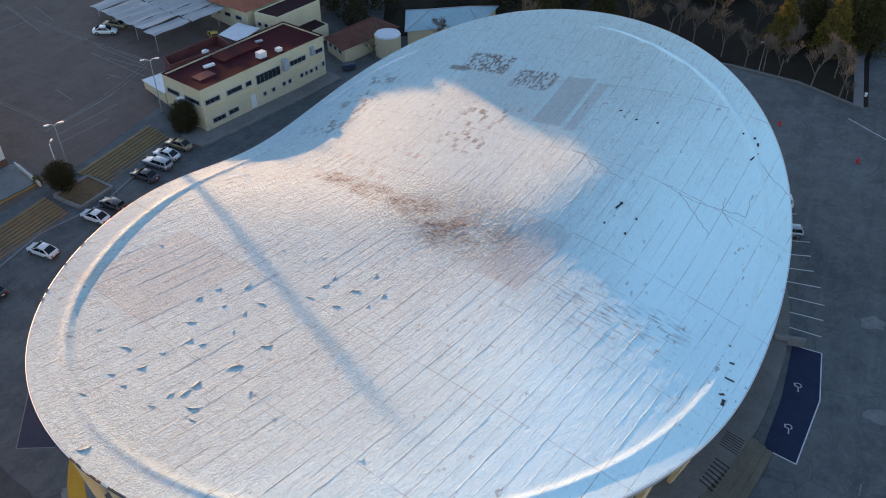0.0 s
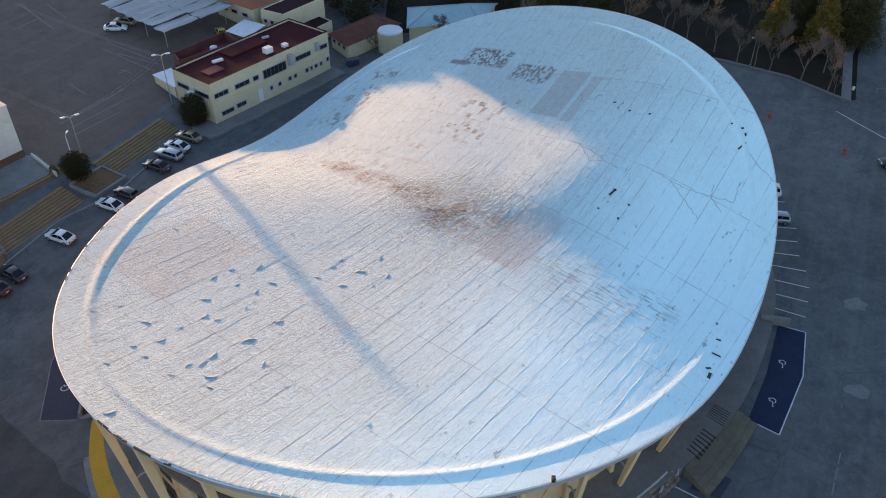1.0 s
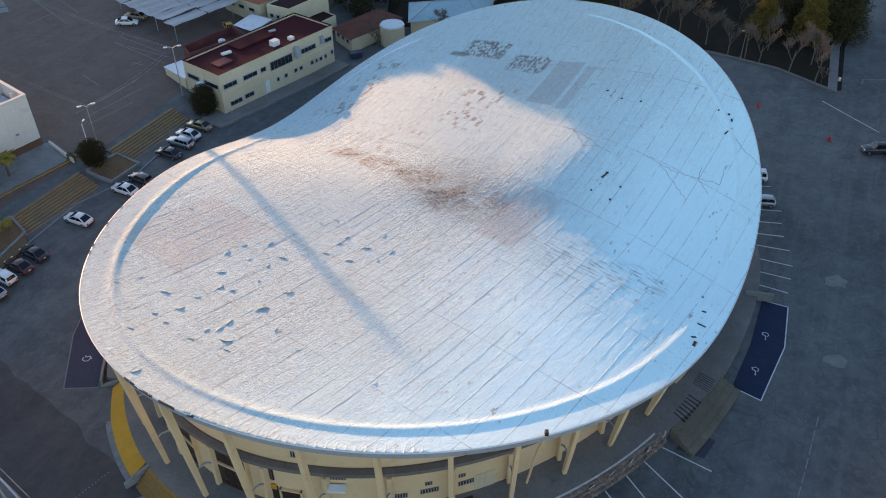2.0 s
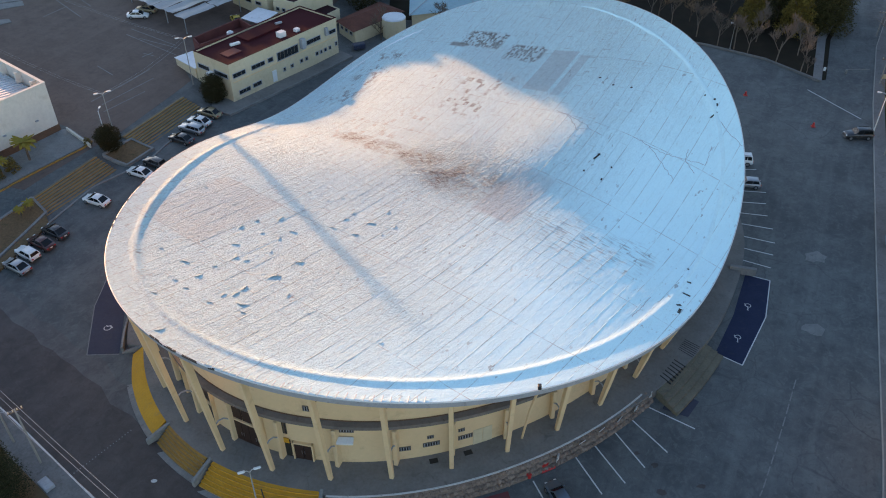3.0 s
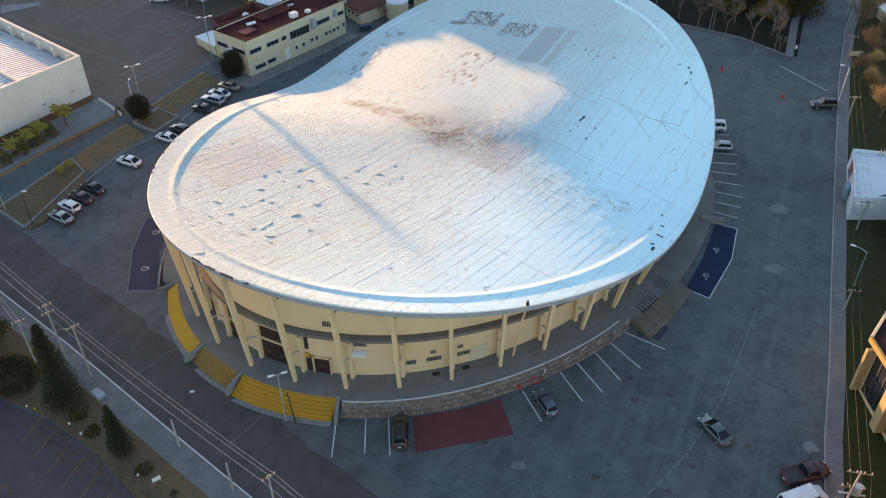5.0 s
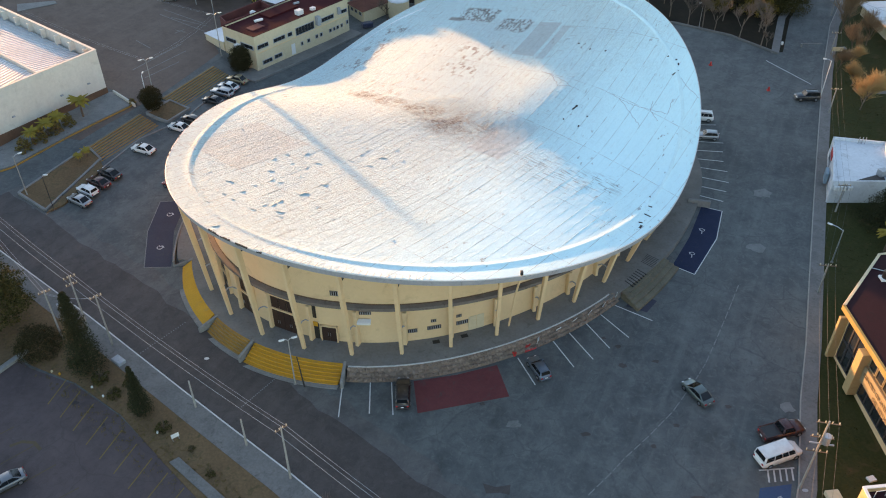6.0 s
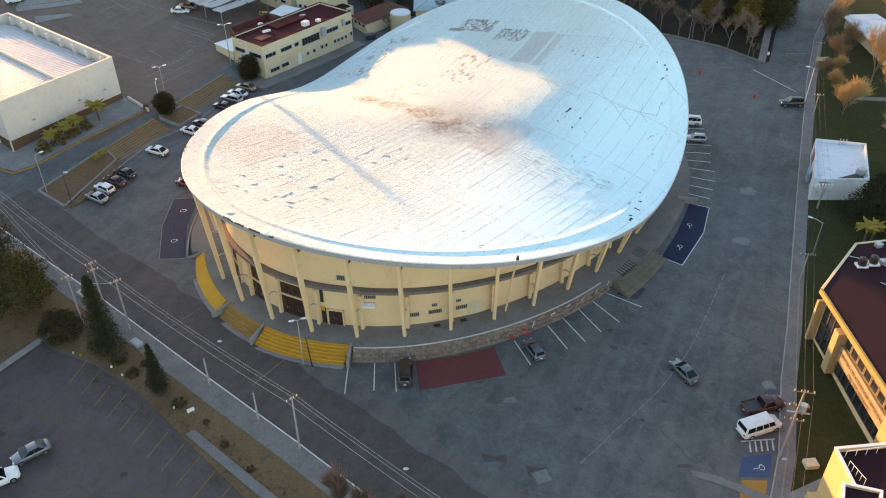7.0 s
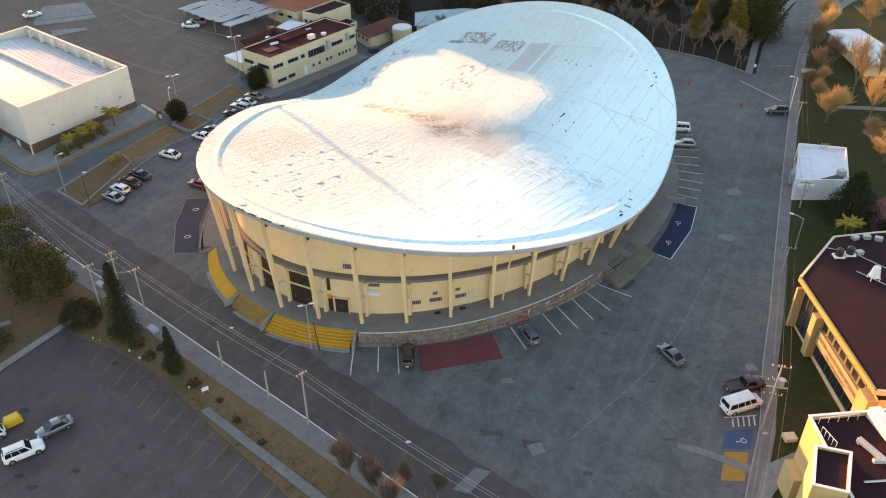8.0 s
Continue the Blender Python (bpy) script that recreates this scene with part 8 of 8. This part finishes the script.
# pine garden
at(leafy_tree("pine_tree", 11, 11.0, 5.0, "broad pine with sunlit yellow-green crown", LEAF_PINE, BARK, 0.35, 300, 0.16, 44), -67.0, 46.5)
at(leafy_tree("pine_tree", 12, 9.0, 4.2, "dark pine beside the pavement", LEAF_PINE, BARK, 0.28, 300, 0.16, 40), -58.6, 40.2, 1.0)
at(leafy_tree("pine_tree", 13, 8.0, 4.0, "dark pine in the soil garden", LEAF_PINE, BARK, 0.3, 300, 0.16, 36), -71.0, 38.0, 2.0)
at(leafy_tree("garden_shrub", 14, 3.4, 2.7, "spreading dark shrub on the verge", LEAF_DARK, BARK, 0.1, 260, 0.1, 30), -52.0, 35.6)
at(leafy_tree("garden_shrub", 15, 2.6, 2.6, "low olive shrub in the pine garden", LEAF_PINE, BARK, 0.1, 200, 0.1, 26), -62.5, 30.2)
at(leafy_tree("garden_shrub", 16, 2.2, 2.2, "low olive shrub in the pine garden", LEAF_PINE, BARK, 0.1, 200, 0.1, 24), -64.0, 24.5, 1.0)
at(leafy_tree("cypress_tree", 21, 12.4, 2.5, "tall narrow dark cypress on the verge", LEAF_CYPRESS, BARK, 0.03, 420, 0.1, 46, "spire"), -44.6, 32.6)
at(leafy_tree("cypress_tree", 22, 7.8, 1.35, "slim young cypress on the verge", LEAF_CYPRESS, BARK, 0.06, 320, 0.08, 40, "spire"), -36.0, 25.6)
# bare trees by the grove and in it
pale = bare_tree(31, 7.8, "slender bare tree with a pale trunk", BARK_PALE, 0.75, 5, 0.9, (3, 4), twig_mat=BARK_PALE)
copies(pale, [(57.6, 133.7, 0, 0.95), (59.8, 132.0, 1.2, 0.8), (63.9, 127.6, 2.2, 1.05), (67.6, 124.1, 3.1, 0.95), (54.8, 135.4, 4.0, 0.85), (68.6, 123.6, 5.0, 0.45), (51.6, 139.6, 0.6, 0.95), (47.5, 144.6, 0.6, 1.0), (44.0, 149.0, 1.9, 0.9), (63.0, 137.0, 2.7, 0.9), (69.4, 131.0, 3.9, 0.9)])
brown = bare_tree(32, 8.0, "bare brown tree in the grove", BARK, 0.95, 4, 0.9, (4, 5), twig_mat=TWIG)
rg = random.Random(9)
spots = []
while len(spots) < 46:
    x, y = rg.uniform(14, 104), rg.uniform(143, 190)
    if y > 146 + max(0, 46 - x) * 0.15 and x < 66 + (y - 125) * 0.62 and all(math.dist((x, y), (p[0], p[1])) > 3.6 for p in spots):
        spots.append((x, y, rg.uniform(0, 6), rg.uniform(0.8, 1.25)))
copies(brown, spots[:37])
con = leafy_tree("grove_conifer", 41, 11.5, 4.2, "large dark conifer in the grove", LEAF_GROVE, BARK, 0.12, 220, 0.2, 50, "cone")
copies(con, [(76.0, 143.5, 0, 1.1), (79.6, 142.6, 2.6, 0.95), (83.0, 151.0, 1, 1.1), (70.5, 147.5, 2, 0.9)] + spots[37:])
warm = leafy_tree("grove_conifer", 42, 11.0, 3.4, "tall grove conifer with sunlight put into its leaf colour", LEAF_SUNLIT, BARK, 0.1, 240, 0.18, 46, "cone")
copies(warm, [(72.0, 141.0, 0, 1.05), (64.0, 144.5, 1, 0.9)])
# lit bare trees across the side street
orange = bare_tree(51, 8.4, "broad bare tree with long golden-brown twigs", BARK_PALE, 0.62, 4, 2.0, (4, 6), twig_mat=TWIG_GOLD)
copies(orange, [(88.9, 110.0, 0, 1.15), (86.0, 96.0, 1.5, 1.0), (93.0, 100.0, 2.4, 1.1), (95.0, 142.0, 3.4, 0.8), (99.0, 104.5, 0.7, 1.0), (88.0, 84.0, 4.4, 0.85), (96.0, 114.5, 5.1, 0.9), (103.0, 96.0, 1.1, 0.9)])
small = bare_tree(52, 5.2, "small bare bushy tree beside the pavement", BARK_PALE, 0.9, 4, 1.5, (5, 7), twig_mat=TWIG_GOLD)
copies(small, [(77.6, 96.6, 0, 1.25), (82.0, 80.0, 1.3, 1.0), (83.4, 88.0, 2.8, 0.8), (79.8, 106.0, 4.1, 0.8), (82.6, 114.0, 0.4, 0.75), (98.4, 149.0, 3.0, 1.2), (110.0, 150.0, 2.0, 1.2)])
grey = bare_tree(53, 6.4, "thin grey-brown bare tree on the lawn", BARK, 0.8, 4, 1.5, (4, 6), twig_mat=TWIG)
copies(grey, [(87.1, 130.4, 0, 1.1), (84.6, 119.0, 1.0, 0.9), (90.0, 124.0, 2.2, 1.0), (91.0, 136.0, 3.1, 1.0), (79.0, 111.5, 4.4, 0.7), (86.0, 73.0, 5.0, 0.9)])
at(leafy_tree("dark_conifer", 61, 7.6, 3.7, "dark bushy conifer beside the white cabin", LEAF_CYPRESS, BARK, 0.05, 330, 0.13, 48, "cone"), 68.0, 61.6, 0.0, 1.15)
at(leafy_tree("dark_conifer", 62, 5.0, 2.4, "dark conifer behind the red-roofed centre", LEAF_CYPRESS, BARK, 0.08, 90, 0.24, 30, "cone"), 73.4, 56.8)
# dry bushes at the street's edge
dry = bare_tree(71, 4.6, "tall wispy leafless shrub on the verge", BARK_PALE, 0.42, 3, 1.9, (7, 10), "dry_bush", BARK_PALE)
copies(dry, [(-11.2, 8.1, 0, 1.0), (-9.0, 7.3, 1, 0.85), (-8.4, 6.0, 2, 0.9), (-5.0, 6.6, 3, 0.8), (-1.3, 5.2, 4, 0.8), (-12.6, 9.6, 5, 0.8), (-6.4, 3.6, 1.6, 1.0), (-3.0, 1.6, 2.6, 0.9)])
# by the tank and the hipped hall
at(bare_tree(81, 6.4, "bare dark tree beside the round tank", BARK, 0.9, 4, 0.7, (3, 5), twig_mat=BARK), -12.8, 138.6)
at(bare_tree(82, 6.0, "bare rounded tree before the hipped hall", BARK, 1.1, 5, 0.6, (3, 5), twig_mat=BARK), 0.8, 140.6)
back = leafy_tree("yard_tree", 91, 9.0, 4.2, "dark leafy tree behind the houses", LEAF_DARK, BARK, 0.2, 80, 0.3, 36)
copies(back, [(-20.0, 158.0, 0, 1.0), (-12.5, 160.5, 1, 0.9), (12.0, 160.0, 2, 0.9), (-27.0, 168.0, 3, 1.1), (3.0, 166.0, 4, 1.0), (24.0, 158.0, 5, 0.9), (-17.0, 152.6, 2.4, 0.55)])
# unseen tall trees added beyond the upper yard to shade the roof's far half
gum = leafy_tree("tall_tree", 95, 31.0, 8.0, "unseen tall tree added to shade the far half of the roof", LEAF_DARK, BARK, 0.05, 170, 0.75, 60)
GROVE = [(-48.5, 198.85, 0, 1.0), (-39.0, 201.9, 1, 1.05), (-31.5, 198.9, 2, 1.05), (-23.0, 201.5, 3, 1.0), (-42.0, 209.9, 4, 1.1), (-33.0, 210.9, 5, 1.1), (-44.5, 203.4, 2.2, 1.0)]
copies(gum, GROVE)

# unseen distant belt added on the rise to hide low sun from the yard
belt = leafy_tree("belt_tree", 96, 14.2, 5.0, "unseen dense tree added to block the low sun", LEAF_DARK, BARK, 0.0, 84, 0.7, 34)
BELT = [(-169.5 + 0.825 * p - 0.565 * d, 247.5 + 0.565 * p + 0.825 * d, p, 1.17 if 24 < p < 62 else (1.0 if p < 78 else 1.82) + 0.06 * math.sin(p)) for d, p0 in ((0, -70), (9, -67)) for p in range(p0, 222, 6)]
# nearer row, also unseen, rising to the tall trees to shape the roof's shade
for k in range(29):
    c, d = -9.4 + 0.5 * k, 5.0 * (k % 2)
    top = 19.2 + 0.15 * (c + 8.4) + 0.016 * (c + 8.4) ** 2
    x, y = -58.0 + 0.825 * c - 0.565 * d, 190.0 + 0.565 * c + 0.825 * d
    BELT.append((x, y, k, (top + 0.125 * d - land(x, y)) / 14.5))
copies(belt, BELT)

# small palms and shrubs
def palm(seed, h, label):
    rnd = random.Random(seed)
    ob = thing("small_palm", Matrix(), label, "palm", "small palms")
    part("trunk", cone(bmesh.new(), 0.16, 0.1, h, Matrix.Translation((0, 0, -0.2)), 8), BARK, ob)
    for k in range(26):
        a, droop = k * 2.39996, rnd.uniform(0.2, 1.0)
        verts, faces = [], []
        for i in range(6):
            t = i / 5
            rr = 1.5 * t
            z = h - 0.2 + 0.9 * t * (1 - droop * 0.6) - droop * 1.1 * t * t
            w = 0.27 * math.sin(math.pi * min(0.95, 0.15 + 0.8 * t)) + 0.02
            d, n = Vector((math.cos(a), math.sin(a), 0)), Vector((-math.sin(a), math.cos(a), 0))
            for s, dz in ((-1, -0.08), (0, 0.0), (1, -0.08)):
                verts.append(d * rr + n * w * s + Vector((0, 0, z + dz)))
        for i in range(5):
            for j in range(2):
                faces.append((i * 3 + j, i * 3 + j + 1, i * 3 + j + 4, i * 3 + j + 3))
        raw("frond", verts, faces, LEAF_PALM, ob)
    return ob


pm = palm(1, 3.0, "small yellowish palm against the hall")
copies(pm, [(-69.6, 81.2, 0, 1.0), (-68.2, 83.8, 1, 1.0), (-66.9, 86.0, 2, 1.0), (-64.4, 90.2, 3, 1.25), (64.3, 55.0, 4, 1.25), (65.7, 55.6, 5, 1.1), (-60.0, 78.6, 0.5, 0.6), (-60.8, 77.2, 2.5, 0.55)])
hs = leafy_tree("hall_shrub", 97, 2.4, 1.2, "yellowish shrub at the foot of the hall", LEAF_WARM, BARK, 0.05, 60, 0.16, 16)
copies(hs, [(-70.6, 79.6, 0, 1.0), (-69.0, 82.4, 1, 1.1), (-67.4, 84.9, 2, 1.0), (-66.0, 87.4, 3, 0.9), (-57.2, 95.2, 4, 0.5)])
weed = leafy_tree("verge_shrub", 98, 0.9, 0.9, "low weedy shrub on the verge", LEAF_PINE, BARK, 0.0, 40, 0.12, 12)
copies(weed, [(-40.2, 28.4, 0, 1.0), (-37.6, 26.6, 1, 0.7), (-33.0, 23.2, 2, 1.0), (-42.6, 30.6, 3, 1.2), (-26.0, 17.0, 4, 0.6), (-46.6, 33.4, 5, 1.0), (-22.4, 13.4, 2, 0.6), (-39.0, 30.0, 2.2, 0.8), (-29.0, 20.4, 0.7, 0.5)])

# tufts of grass and weeds, uncountable
rnd = random.Random(4)
verts, faces = [], []


def tuft(x, y, z, hgt, n):
    for _ in range(n):
        a, r = rnd.uniform(0, 6.3), rnd.uniform(0, 0.25)
        p = Vector((x + r * math.cos(a), y + r * math.sin(a), z))
        d = Vector((rnd.uniform(-0.5, 0.5), rnd.uniform(-0.5, 0.5), 1)).normalized() * hgt * rnd.uniform(0.5, 1.2)
        s = Vector((math.cos(a), math.sin(a), 0)) * 0.03
        k = len(verts)
        verts.extend((p - s, p + s, p + d))
        faces.append((k, k + 1, k + 2))


for _ in range(900):
    t, o = rnd.random(), rnd.uniform(-9.5, -4.2)
    p = Vector((-60.9, 51.7)).lerp(Vector((-3.4, 5.0)), t) + Vector((0.63, 0.78)) * o
    tuft(p.x, p.y, land(p.x, p.y) + 0.08, 0.28, 6)
tagged(raw("verge_grass", verts, faces, LEAF_WARM), "scattered dry grass tufts on the verge", "grass", kind="stuff")
verts, faces = [], []
for _ in range(4200):
    y = rnd.uniform(14, 118)
    kx = float(np.interp(y, [7.9, 15.3, 27.1, 36.3, 51.4, 68.1, 88.8, 112.1, 134.5], [34.5, 38.1, 42.4, 46.3, 52.2, 58.8, 67.1, 76.5, 86.4]))
    x = kx + rnd.uniform(3.0, 24)
    if x > 48 and 8 < y < 48:
        continue
    if 59.5 < x < 75 and 66 < y < 82:
        continue
    tuft(x, y, land(x, y) + 0.03, 0.22, 5)
tagged(raw("lawn_grass", verts, faces, LEAF_PINE), "thin winter grass of the lawns", "grass", kind="stuff")

# paths across the lawn
for pts in ([(79.5, 104.0), (89.0, 103.0), (100, 101)], [(86, 84.5), (90.5, 74.5), (98, 66)], [(84.0, 92.4), (88.6, 79.4)]):
    laid("garden_path", band(pts, -0.8, 0.8), CONCRETE_DARK, 0.1, 0.2, "grey garden path between the trees", "path")

# ---- rubble stones of the terrace wall ----
rubble = tagged(new("rubble_wall"), "sloping rubble stone wall below the terrace", "wall", kind="structure")
core_v, core_f = [], []
for i in range(45):
    a = radians(250.2 + 51.8 * i / 44)
    core_v += [ring(a, -0.2, -0.3), ring(a, 1.32, -0.3), ring(a, 1.2, land(*ring(a, 1.2, 0)[:2])), ring(a, 0.24, PLAT - 0.06), ring(a, -0.2, PLAT - 0.06)]
for i in range(44):
    core_f += [(i * 5 + k, i * 5 + (k + 1) % 5, i * 5 + 5 + (k + 1) % 5, i * 5 + 5 + k) for k in range(5)]
raw("core", core_v, core_f + [(0, 1, 2, 3, 4), (224, 223, 222, 221, 220)], STONE, rubble)
stones = []
for k in range(5):
    rs = random.Random(100 + k)
    bm = boxed(1, 1, 1, Matrix.Translation((0, 0, -0.5)), 0.26)
    for v in bm.verts:
        v.co += Vector((rs.uniform(-0.09, 0.09), rs.uniform(-0.09, 0.09), rs.uniform(-0.09, 0.09)))
    bmesh.ops.recalc_face_normals(bm, faces=bm.faces)
    me = bpy.data.meshes.new("stone")
    bm.to_mesh(me)
    bm.free()
    me.materials.append(STONE)
    stones.append(me)
rs = random.Random(77)
for row in range(3):
    for i in range(96):
        deg = 250.4 + (i + 0.5 * (row % 2) + rs.uniform(-0.2, 0.2)) * 51.0 / 96
        p = ring(radians(deg), 0.35 + 0.34 * (2 - row), 0)
        lo = land(p[0], p[1])
        st = new("stone", stones[rs.randrange(5)])
        st.parent = rubble
        z = lo + (PLAT - lo) * (0.2 + 0.3 * row + rs.uniform(-0.06, 0.06))
        st.matrix_basis = Matrix.Translation((p[0], p[1], z)) @ Matrix.Rotation(rs.uniform(0, 6.3), 4, "Z") @ Matrix.Rotation(rs.uniform(-0.3, 0.3), 4, "X") @ Matrix.Diagonal((rs.uniform(0.3, 0.66), rs.uniform(0.3, 0.52), rs.uniform(0.28, 0.56), 1))
